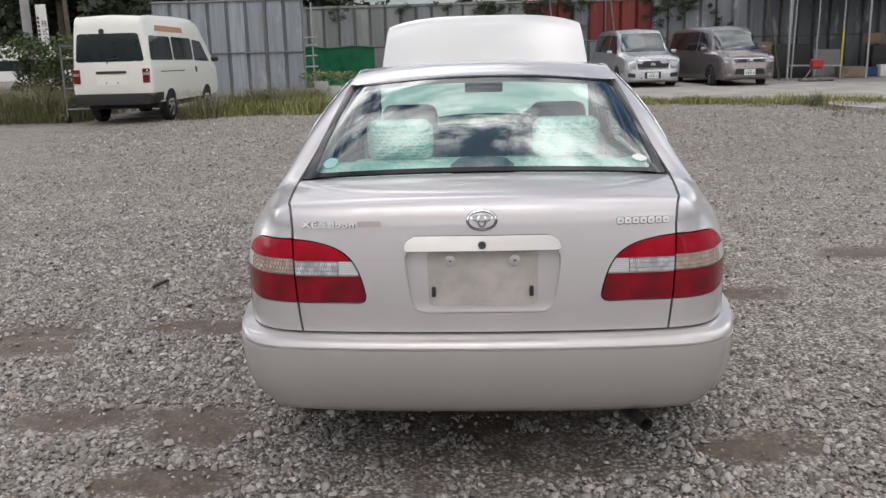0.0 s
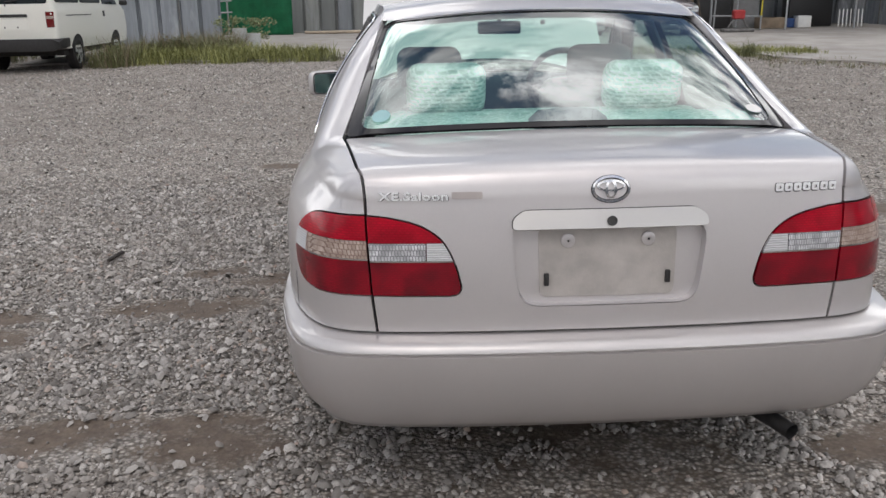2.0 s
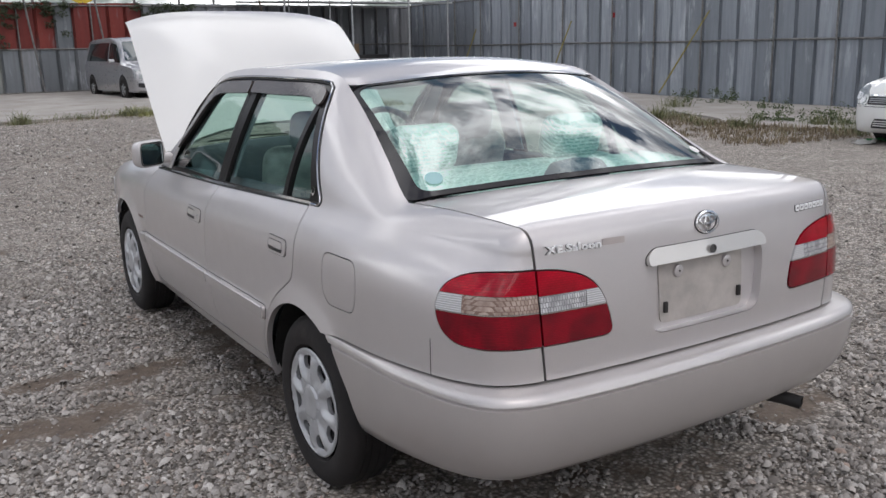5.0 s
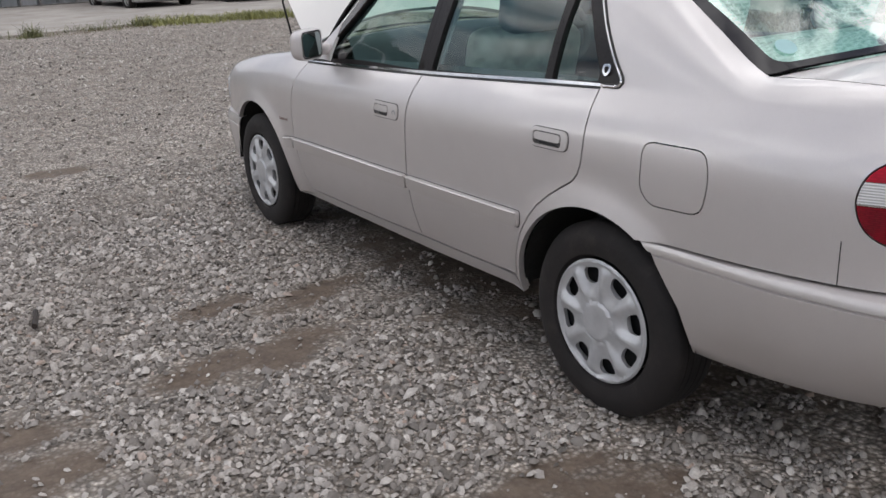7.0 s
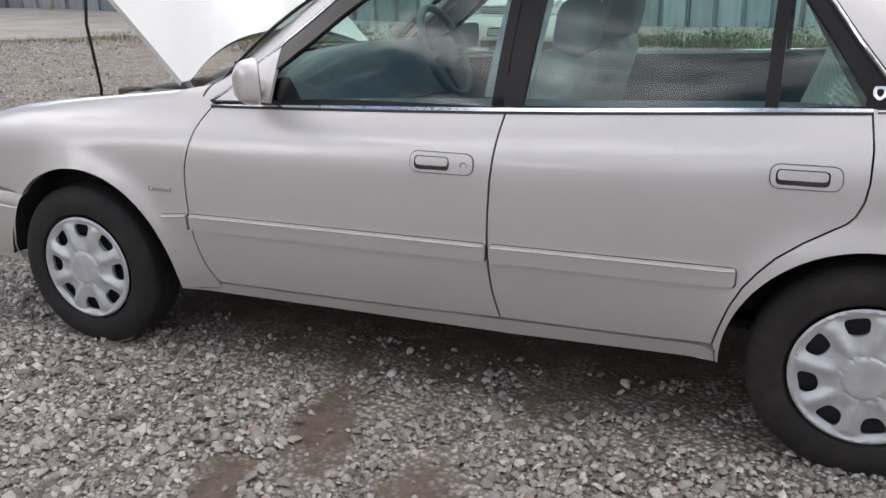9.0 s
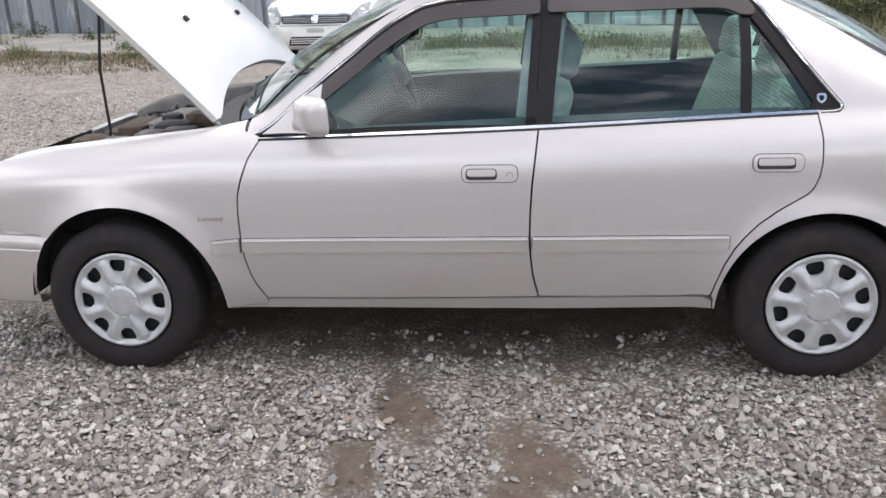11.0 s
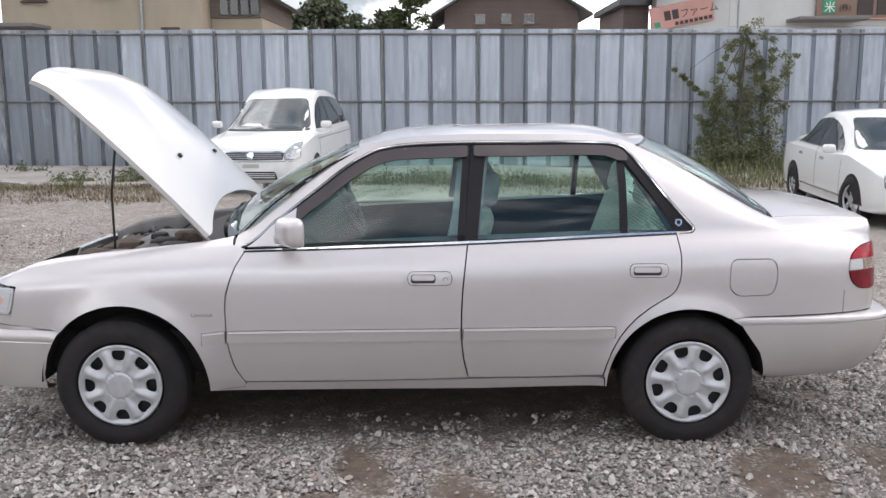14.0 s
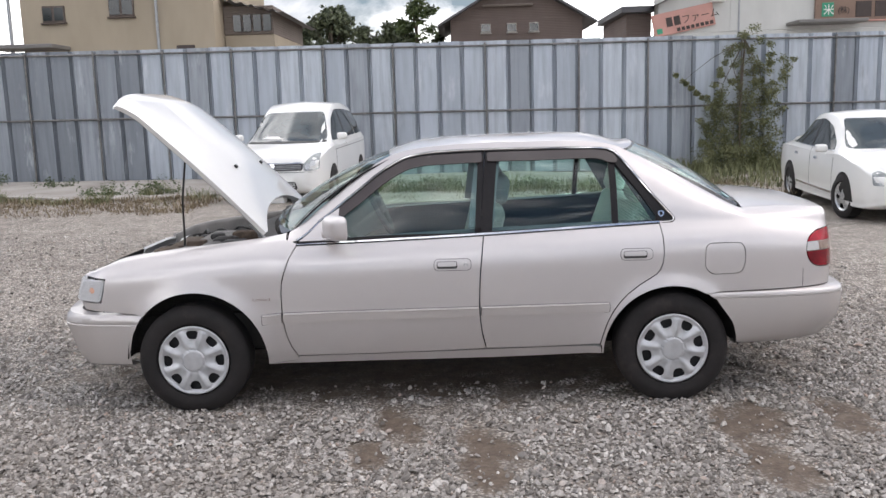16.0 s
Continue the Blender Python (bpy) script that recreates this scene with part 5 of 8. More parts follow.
part("mirror_stalk", bm, BLACK, sedan, "mirror stalk")
for s in (False, True):
    panel("door_card", [(A(1.95), .36), (A(.46), .36), (A(.40), .52), (A(.28), .64), (A(.10), .69), (A(.10), .935), (A(1.0), .905), (A(1.9), .875)], lambda a, q: skin(a, min(q, .93)) + Vector((.075, 0, 0)), DASH, sedan, "blue-grey door lining", lip=.03, mirror=s, step=.06)
    panel("cant_lining", flank([(1.86, .96), (1.42, 1.275), (1.28, 1.315), (.40, 1.32), (.30, 1.29), (.27, 1.235), (.40, 1.285), (1.25, 1.285), (1.40, 1.235), (1.80, .93)]), lambda a, q: skin(a, q) + Vector((.035, 0, -.004)), TRIM_GREY, sedan, "grey pillar lining", lip=.01, mirror=s)
    panel("pillar_lining", flank([(1.03, .92), (.90, .92), (.85, 1.29), (.98, 1.29)]), lambda a, q: skin(a, q) + Vector((.03, 0, 0)), TRIM_GREY, sedan, "grey centre pillar lining", lip=.01, mirror=s)
    panel("quarter_lining", [(A(.06), Q(.06, .95)), (A(.25), Q(.25, 1.25))] + [(A(y), belt(y) + HQ * .80) for y in lin(.22, -.28, 12)] + [(A(-.28), .93), (A(0), .93)], lambda a, q: skin(a, q) + Vector((.055, .02, -.02)), DASH, sedan, "blue-grey quarter lining", lip=.01, mirror=s)
bm = bmesh.new()
grid(bm, lambda s, k: roof_at(s * .95, head_r(s) + .03 + k * (1.38 - head_r(s))) - Vector((0, 0, .03)), lin(-1, 1, 15), lin(0, 1, 12), flip=True)
part("headlining", bm, plain("pale_headlining", (.45, .46, .46), .9), sedan, "pale grey headlining", 180)
bm = bmesh.new()
soft(bm, (-.10, .9, .36), (.10, 1.6, .58), .04)
part("centre_console", bm, DASH, sedan, "dark centre console", 60)
for sx, lab in ((-.52, "round pale blue window sticker"), (.53, "oval white window sticker")):
    bm = bmesh.new()
    f = lambda a, b: screen(sx / .60 + a, .90 + b, rw_top, rw_bot, .03) + Vector((0, -.002, .004))
    sheet(bm, [(.042 * math.cos(2 * math.pi * k / 20), .030 * math.sin(2 * math.pi * k / 20) * (1.4 if sx < 0 else 1)) for k in range(20)], lambda a, b: f(a, -b), .02, 0)
    part("window_sticker", bm, plain("sticker_blue", (.34, .55, .56), .4) if sx < 0 else PAPER, sedan, lab)

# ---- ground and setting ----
# muddy spots; the last, under the sedan, is bare ground plus painted shade
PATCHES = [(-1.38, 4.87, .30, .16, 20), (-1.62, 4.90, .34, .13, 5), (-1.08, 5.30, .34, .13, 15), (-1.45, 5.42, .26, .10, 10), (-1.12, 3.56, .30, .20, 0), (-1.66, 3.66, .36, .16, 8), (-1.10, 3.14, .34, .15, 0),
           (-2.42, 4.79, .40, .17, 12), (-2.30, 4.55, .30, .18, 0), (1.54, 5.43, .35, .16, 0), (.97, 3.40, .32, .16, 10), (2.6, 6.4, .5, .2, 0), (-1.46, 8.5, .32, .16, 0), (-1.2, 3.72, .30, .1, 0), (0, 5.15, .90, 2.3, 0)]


def rise(y, x=0.0):
    """The yard climbs a little beyond the car and falls off towards the white saloon."""
    a, b = min(max((x - 3) / 4, 0), 1), min(max((5 - y) / 5, 0), 1)
    return .012 * max(0.0, min(y, 45.0) - 10.0) - .22 * a * a * (3 - 2 * a) * b * b * (3 - 2 * b) - .13 * smooth_step((x - 8) / 6) * smooth_step((25 - y) / 8) * (1 - b)


def mud_and_shade(x, y):
    """Above 0 on bare muddy spots and on the painted shade under the sedan."""
    best = -1.0
    for cx, cy, rx, ry, a in PATCHES:
        ca, sa = math.cos(radians(a)), math.sin(radians(a))
        dx, dy = x - cx, y - cy
        u, v = (dx * ca + dy * sa) / rx, (-dx * sa + dy * ca) / ry
        best = max(best, 1 - (u * u + v * v))
    return best


def gravel_mat(name, cells, base_only=False):
    m = Mat(name)
    vo = m.n("TexVoronoi", Scale=cells, Randomness=1.0)
    m.l(m.vec(), vo.inputs["Vector"])
    v2 = m.n("TexVoronoi", Scale=cells * 2.3, Randomness=1.0)
    m.l(m.vec(), v2.inputs["Vector"])
    stone = m.ramp(vo.outputs["Color"], [(.15, (.27, .240, .212)), (.45, (.49, .446, .400)), (.75, (.66, .605, .548)), (.95, (.82, .758, .695))])
    st2 = m.ramp(v2.outputs["Color"], [(.2, (.26, .236, .212)), (.8, (.64, .588, .540))])
    col = m.mix(m.noise(9, 3), stone, st2)
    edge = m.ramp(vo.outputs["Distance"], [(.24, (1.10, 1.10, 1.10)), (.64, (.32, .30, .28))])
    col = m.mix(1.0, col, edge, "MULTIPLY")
    big = m.noise(.55, 5, .6)
    col = m.mix(m.ramp(big, [(.38, (0, 0, 0)), (.66, (.35, .35, .35))]), col, (.28, .25, .22))
    spk = m.ramp(m.noise(12, 6, .8), [(.30, (.42, .41, .40)), (.5, (1.04, 1.04, 1.04)), (.68, (1.65, 1.64, 1.62))])
    col = m.mix(1.0, col, spk, "MULTIPLY")
    clump = m.ramp(m.noise(2.3, 6, .7), [(.30, (.70, .69, .68)), (.55, (1, 1, 1)), (.75, (1.12, 1.11, 1.10))])
    col = m.mix(1.0, col, clump, "MULTIPLY")
    # a wavering band of slightly darker gravel round y = 14.8
    pos = m.n("SeparateXYZ")
    m.l(m.vec(), pos.inputs[0])
    wob = m.math("MULTIPLY", m.math("SUBTRACT", m.noise(.35, 5, .6), .5), 9.0)
    off = m.math("ABSOLUTE", m.math("SUBTRACT", m.math("ADD", pos.outputs[1], wob), 14.8))
    col = m.mix(1.0, col, m.ramp(m.math("MULTIPLY", off, .1), [(.30, (.88, .87, .86)), (.62, (1, 1, 1))]), "MULTIPLY")
    # bare spots: mud and fine grit, with painted shade under the sedan
    sep = m.n("SeparateXYZ")
    m.l(m.vec(), sep.inputs[0])
    X, Y = sep.outputs[0], sep.outputs[1]
    best = None
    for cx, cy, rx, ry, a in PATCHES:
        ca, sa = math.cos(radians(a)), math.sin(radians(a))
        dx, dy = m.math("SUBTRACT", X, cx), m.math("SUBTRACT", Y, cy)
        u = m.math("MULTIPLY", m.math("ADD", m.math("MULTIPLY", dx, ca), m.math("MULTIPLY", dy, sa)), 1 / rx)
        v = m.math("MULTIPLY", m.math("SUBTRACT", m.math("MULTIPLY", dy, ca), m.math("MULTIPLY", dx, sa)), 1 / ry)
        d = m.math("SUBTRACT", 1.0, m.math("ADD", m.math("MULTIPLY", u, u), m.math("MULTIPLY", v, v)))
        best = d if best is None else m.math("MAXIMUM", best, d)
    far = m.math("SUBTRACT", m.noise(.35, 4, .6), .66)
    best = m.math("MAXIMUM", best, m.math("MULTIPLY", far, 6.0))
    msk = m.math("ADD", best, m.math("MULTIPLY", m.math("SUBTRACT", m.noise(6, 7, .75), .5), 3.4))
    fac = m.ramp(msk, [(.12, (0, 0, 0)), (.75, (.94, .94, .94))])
    mud_shade_col = m.ramp(m.noise(14, 6, .65), [(.3, (.080, .057, .042)), (.7, (.165, .124, .092))])
    col = m.mix(fac, col, mud_shade_col)
    m.color(col).set(Roughness=m.ramp(m.noise(5, 4), [(.3, (.72,) * 3), (.7, (.95,) * 3)]))
    h = m.math("MULTIPLY", m.math("SUBTRACT", 1.0, vo.outputs["Distance"]), m.math("SUBTRACT", 1.0, m.math("MULTIPLY", fac, .85)))
    m.bump(m.math("ADD", h, m.math("MULTIPLY", m.noise(60, 4), .35)), .8, .012)
    return m.m


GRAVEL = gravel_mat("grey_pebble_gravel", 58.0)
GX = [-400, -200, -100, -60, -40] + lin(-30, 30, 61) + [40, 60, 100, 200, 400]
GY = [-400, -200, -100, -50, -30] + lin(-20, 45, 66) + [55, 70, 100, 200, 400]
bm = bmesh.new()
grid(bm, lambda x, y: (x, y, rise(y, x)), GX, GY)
ground = tagged(part("ground", bm, GRAVEL, None, "", 180), "grey pebble gravel yard with muddy bare spots and painted shade under the saloon", "ground", "", "structure")


def concrete_mat():
    m = Mat("pale_worn_concrete")
    c = m.ramp(m.noise(1.1, 7, .62), [(.3, (.27, .245, .22)), (.55, (.38, .355, .325)), (.8, (.45, .425, .39))])
    c = m.mix(m.ramp(m.noise(.4, 3, .5, (1, .25, 1)), [(.45, (0, 0, 0)), (.7, (.5, .5, .5))]), c, (.22, .20, .18))
    m.color(c).set(Roughness=.88)
    m.bump(m.noise(45, 5), .3, .006)
    return m.m


CONCRETE = concrete_mat()
pave = [(-12, 20.6), (-3, 20.6), (.7, 21.2), (2.1, 21.6), (4, 22.0), (5.7, 21.1), (6.9, 20.0), (7.4, 18.4), (8.6, 16.8), (10.6, 15.9), (12.6, 14.8), (12.2, 13.6), (11.3, 12.5), (11.2, 11.0), (12.3, 9.7), (13.9, 9.3), (14.1, 6.6), (12.9, 6.0), (12.4, 4.6), (12.6, 3.2), (12.9, 1.6), (13.6, .3), (14.2, -.5), (16.5, -.8), (16.5, 32.9), (-12, 32.9)]
rp = random.Random(3)
pave = [(x + rp.uniform(-.15, .15), y + rp.uniform(-.12, .12)) for x, y in dense(pave, .8)]
bm = bmesh.new()
sheet(bm, pave, lambda x, y: (x, y, rise(y, x) + .04), .9, .06)
tagged(part("pavement", bm, CONCRETE, None, "", 30), "pale worn concrete apron with a ragged edge", "pavement", "", "structure")


# ---- steel sheet fences ----
def fence_mat(name, c0, c1, rust=.35, fade=1.0):
    m = Mat(name)
    oi = m.n("ObjectInfo")
    tone = m.ramp(oi.outputs["Random"], [(0, tuple(c * .92 for c in c0)), (.35, tuple(c * 1.1 for c in c0)), (.75, tuple(c * .95 for c in c1)), (1, c1)])
    st = m.noise(3.2, 6, .6, (3.0, 3.0, .22))
    c = m.mix(m.ramp(st, [(.40, (0, 0, 0)), (.72, (.75, .75, .75))]), tone, tuple(c * .74 for c in c0))
    pale = m.noise(1.5, 5, .62, (2.0, 2.0, .5))
    c = m.mix(m.ramp(pale, [(.57, (0, 0, 0)), (.72, (.7, .7, .7))]), c, (.64 * fade, .67 * fade, .71 * fade))
    ru = m.noise(2.4, 7, .7, (2.5, 2.5, .35))
    c = m.mix(m.ramp(ru, [(.62, (0, 0, 0)), (.80, (rust,) * 3)]), c, (.13, .075, .045))
    m.color(c).set(Metallic=.15, Roughness=m.ramp(m.noise(8, 4), [(.3, (.45,) * 3), (.7, (.65,) * 3)]))
    m.bump(m.noise(2.0, 4, .5, (1, 1, .4)), .25, .03)
    return m.m


FENCE = fence_mat("blue_grey_steel_sheet", (.43, .475, .53), (.56, .61, .665))
FENCE_FAR = fence_mat("dull_blue_grey_steel_sheet", (.25, .275, .307), (.37, .402, .44), .4, .95)
FENCE_PALE = fence_mat("pale_grey_steel_sheet", (.185, .195, .19), (.27, .28, .27), .2, .5)
FENCE_MID = fence_mat("blue_grey_weathered_sheet", (.16, .175, .19), (.27, .285, .30), .35, .6)
FENCE_DARK = fence_mat("weathered_grey_steel_sheet", (.17, .18, .195), (.27, .28, .30))
FENCE_RED = fence_mat("faded_red_steel_sheet", (.15, .020, .015), (.20, .028, .020), .25, .25)
FENCE_LEFT = fence_mat("pale_blue_steel_sheet", (.23, .25, .275), (.34, .365, .39), .3, .7)
RAIL = plain("rusty_scaffold_tube", (.19, .185, .18), .55, .5, .35, 9, .3)
PITCH = .565


def panel_mesh(h0, h1, mat):
    """One sheet .545 m wide: a flat face, folded back at both edges into a channel with a bead."""
    bm = bmesh.new()
    prof = [(0, .075), (.008, .070), (.018, .020), (.030, .018), (.036, .070), (.048, .070), (.056, .0), (.062, -.004), (.28, -.009), (.509, -.004), (.515, 0), (.523, .070), (.535, .070), (.541, .018), (.551, .020), (.559, .070), (.565, .075)]
    rows = []
    for z in (h0, h0 + (h1 - h0) * .5, h1):
        rows.append([bm.verts.new((x, y, z)) for x, y in prof])
    for a, b in zip(rows, rows[1:]):
        for k in range(len(prof) - 1):
            bm.faces.new((a[k], a[k + 1], b[k + 1], b[k]))
    back = [bm.verts.new((x, .085, z)) for z in (h0, h1) for x in (0, .565)]
    bm.faces.new((back[1], back[0], back[2], back[3]))
    bm.faces.new((rows[-1][0], rows[-1][-1], back[3], back[2]))
    me = bpy.data.meshes.new("panel")
    bm.to_mesh(me)
    bm.free()
    me.materials.append(mat)
    smooth_mesh(me, 25)
    return me


def fence(name, p0, p1, label, z0=0.0, z1=0.0, top=3.02, rail=1.46, mats=None, seed=1, clamp=True, bot=0.02):
    """A fence of steel sheets from p0 to p1; its face looks to the left-hand side of that way, turned so that the ribs show."""
    d = Vector((p1[0] - p0[0], p1[1] - p0[1], 0))
    L = d.length
    ang = math.atan2(d.y, d.x)
    root = empty(name, Matrix.Translation((p0[0], p0[1], z0)) @ Matrix.Rotation(ang, 4, "Z"), label, "fence", "", "structure")
    n = int(round(L / PITCH))
    slope = (z1 - z0) / L
    cache = {}
    rr = random.Random(seed)
    for i in range(n):
        x = i * PITCH
        for (h0, h1, mt) in (mats(i, n) if mats else ((bot, top, FENCE),)):
            key = (h0, h1, mt.name)
            if key not in cache:
                cache[key] = panel_mesh(h0, h1, mt)
            o = new("panel", cache[key])
            o.parent = root
            o.matrix_local = Matrix.Translation((x, rr.uniform(-.004, .004), slope * x + rr.uniform(-.012, .012))) @ Matrix.Rotation(radians(rr.uniform(-.4, .4)), 4, "Z")
    for z, r in ((top - .10, .024), (rail, .024), (bot + .04, .018)):
        bm = bmesh.new()
        pts = [(x, -.045 + .006 * math.sin(x * 1.3), z + slope * x + .006 * math.sin(x * .7 + z)) for x in lin(0, n * PITCH, max(2, n))]
        tube(bm, pts, r, 8)
        part("rail", bm, RAIL, root, "horizontal scaffold tube", 60)
    k = 2
    while k < n:
        x = k * PITCH + .02
        bm = bmesh.new()
        tube(bm, [(x, -.09, -.1 + slope * x), (x + rr.uniform(-.02, .02), -.09, top - .04 + slope * x)], .024, 8)
        part("post", bm, RAIL, root, "upright scaffold tube", 60)
        if clamp:
            bm = bmesh.new()
            for z in (rail, top - .10):
                box(bm, (x - .035, -.12, z - .03 + slope * x), (x + .035, -.03, z + .03 + slope * x), .008, 1)
            part("clamp", bm, RAIL, root, "rusty tube clamp")
        k += rr.choice((4, 4, 4, 4, 3))
    return root


def n_mats(i, n):
    x = -8.2 + (i + .5) * PITCH
    if 1.65 < x < 5.9:
        up = FENCE_RED if not (3.0 < x < 3.55) else FENCE_MID
        return ((.02, 1.42, FENCE_MID if int(i * 7) % 3 else FENCE_DARK), (1.42, 2.9, up))
    if x < 1.65:
        return ((.02, 2.9, FENCE_PALE if i % 5 else FENCE_MID),)
    return ((.02, 2.9, FENCE_DARK),)


def e_mats(i, n):
    return ((-.12, 3.14, FENCE_FAR if i < 36 or i % 7 == 3 else FENCE),)


fence("fence_east", (16.6, 33.0), (16.6, -13.0), "tall blue-grey steel sheet fence with tube rails", z0=.12, z1=-.16, top=3.14, rail=1.465, mats=e_mats, seed=4, bot=-.12)
fence("fence_north", (-8.2, 33.0), (16.6, 33.0), "steel sheet fence, grey with faded red upper sheets", z0=.27, z1=.27, top=2.92, rail=1.43, mats=n_mats, seed=7)
fence("fence_left", (-9.9, 26.6), (-5.6, 26.6), "bluish-grey steel sheet fence behind the van", z0=.2, z1=.2, top=2.95, rail=1.36, mats=lambda i, n: ((.02, 2.9, FENCE_LEFT),), seed=9)
fence("fence_west", (-24, -14), (-24, 40), "weathered steel sheet fence far off", z0=0, z1=.3, mats=lambda i, n: ((.02, 2.9, FENCE_DARK),), seed=11, clamp=False)
fence("fence_south", (16.6, -14), (-24, -14), "weathered steel sheet fence far off", z0=0, z1=0, mats=lambda i, n: ((.02, 2.9, FENCE_DARK),), seed=12, clamp=False)


# ---- parked vehicles ----
from mathutils.bvhtree import BVHTree

CAR_GLASS = plain("dark_car_glass", (.018, .024, .026), .04, 0, .2, 3, 0, Specular_IOR_Level=.75)
CAR_GLASS_CLEAR = plain("grey_green_windscreen", (.035, .05, .055), .04, 0, .35, 2.2, 0, Specular_IOR_Level=.8)
GRILLE_DARK = plain("dark_grille", (.03, .03, .032), .45, .3, .2, 30)
RED_LAMP = lens_mat("red_lamp_lens", (.15, .012, .012))
LAMP_CLEAR = plain("headlamp_clear", (.34, .36, .36), .1, .3, .3, 25)
ORANGE_GONE = plain("faded_orange_panel", (.45, .22, .13), .6, 0, .15, 8)
ALLOY = plain("silver_alloy", (.55, .56, .57), .3, .7, .12, 20)


class Vehicle:
    """A parked car lofted from stations (y, half width, sill z, waist z, top z, half width at the top); nose towards +y."""

    def __init__(self, name, m, label, paint, stations, category="car", group="parked cars"):
        self.root = empty(name, m, label, category, group)
        ks = [s[0] for s in stations]
        f = spline(ks, [tuple(s[1:]) for s in stations])
        bm = bmesh.new()
        rings = []
        ys = []
        for a, b in zip(ks, ks[1:]):
            k = max(2, int((b - a) / .07))
            ys += [a + (b - a) * i / k for i in range(k)]
        ys.append(ks[-1])
        for y in ys:
            w, zs, zw, zt, wt = f(y)
            zt = max(zt, zw + .02)
            e = min(.10, (zt - zw) * .5)
            half = spline(range(9), [(0, zs), (w * .86, zs), (w * .97, zs + .08), (w, zs + (zw - zs) * .45), (w * .985, zw - .05), (w * .955, zw + .01), (wt + .03 * min(1, (zt - zw) / .5), zt - e), (wt - .10, zt - .012), (0, zt + .025)])
            ring = [half(t) for t in lin(0, 8, 33)]
            pts = [(-x, z) for x, z in ring] + [(x, z) for x, z in ring[-2:0:-1]]
            rings.append([bm.verts.new((x, y, z)) for x, z in pts])
        n = len(rings[0])
        for a, b in zip(rings, rings[1:]):
            for k in range(n):
                bm.faces.new((a[k], a[(k + 1) % n], b[(k + 1) % n], b[k]))
        bm.faces.new(rings[0][::-1])
        bm.faces.new(rings[-1])
        bmesh.ops.recalc_face_normals(bm, faces=bm.faces)
        bmesh.ops.triangulate(bm, faces=[fc for fc in bm.faces if len(fc.verts) > 4])
        self.tree = BVHTree.FromBMesh(bm)
        self.body = part("body", bm, paint, self.root, "", 40)

    def cast(self, side):
        t = self.tree
        dirs = {"F": (0, -1, 0), "B": (0, 1, 0), "L": (1, 0, 0), "R": (-1, 0, 0), "T": (0, 0, -1)}
        d = Vector(dirs[side])
        memo = {}

        def fn(a, b):
            o = {"F": (-a, 9, b), "B": (a, -9, b), "L": (-9, -a, b), "R": (9, a, b), "T": (a, b, 9)}[side]
            h = t.ray_cast(Vector(o), d)[0]
            if h is None:
                h = t.find_nearest(Vector(o) + d * 8.2)[0]
            return h
        return fn

    def on(self, name, side, pts, material, label="", out=.006, lip=.012, r=.03, step=.09, holes=()):
        """A piece laid on the body; pts in (x or y, z) of the vehicle."""
        sg = {"F": -1, "B": 1, "L": -1, "R": 1, "T": 1}[side]
        poly = [(a * sg, b) for a, b in pts]
        if r:
            poly = rounded(poly, r, 3)
        bm = bmesh.new()
        sheet(bm, poly, self.cast(side), step, lip, out=out)
        return part(name, bm, material, self.root, label, 60)

    def pair(self, name, pts, material, **kw):
        self.on(name, "L", pts, material, **kw)
        self.on(name, "R", pts, material, **kw)

    def wheels(self, ys, track, r, w=.2, dark_arch=True, turn=0, arch_z=None):
        for y in ys:
            for s in (-1, 1):
                nm = "L" if s < 0 else "R"
                if dark_arch:
                    R = r + .038
                    zc = r
                    self.on("wheel_arch", nm, [(y + R * math.cos(radians(a)), zc + R * math.sin(radians(a))) for a in lin(-8, 188, 16)], UNDER, "dark wheel arch", .003, .01, 0, .08)
                m = Matrix.Translation((s * (track + .02), y, r)) @ (Matrix.Rotation(math.pi, 4, "Z") if s < 0 else Matrix.Identity(4)) @ Matrix.Rotation(radians(turn if y > 0 else 0), 4, "Z")
                bm = bmesh.new()
                hw = w / 2
                lathe(bm, [(hw * .7, r * .64), (hw, r * .70), (hw, r * .90), (hw * .8, r * .985), (0, r), (-hw * .8, r * .985), (-hw, r * .9), (-hw, r * .7)], 36)
                t = part("wheel", bm, TYRE, self.root, "black tyre on a silver wheel", 40, m)
                bm = bmesh.new()
                n, R = 50, r * .66
                rad = [0, .18, .3, .45, .6, .75, .88, 1.0]
                rg = [[bm.verts.new((hw * .62 + .03 * (1 - q * q) + (.02 if q > .95 else 0), R * q * math.cos(2 * math.pi * k / n), R * q * math.sin(2 * math.pi * k / n))) for k in range(n)] for q in rad[1:]]
                for i in range(len(rg) - 1):
                    for k in range(n):
                        if not (.3 <= rad[i + 1] < .88 and (k % 10) in (4, 5, 6, 7, 8)):
                            bm.faces.new((rg[i][k], rg[i + 1][k], rg[i + 1][(k + 1) % n], rg[i][(k + 1) % n]))
                bm.faces.new(rg[0][::-1])
                part("rim", bm, ALLOY, t, "silver alloy rim", 40)
                bm = bmesh.new()
                lathe(bm, [(hw * .25, R * 1.02), (hw * .1, R * .5), (hw * .1, .001)], 24)
                part("brake_disc", bm, CAP_DARK, t)

    def mirror(self, y, z, x, mat=None):
        for s in (-1, 1):
            bm = bmesh.new()
            box(bm, (-.09, -.05, -.055), (.09, .06, .065), .04, 3)
            part("door_mirror", bm, mat or self.body.data.materials[0], self.root, "door mirror", 60, Matrix.Translation((s * x, y, z)))

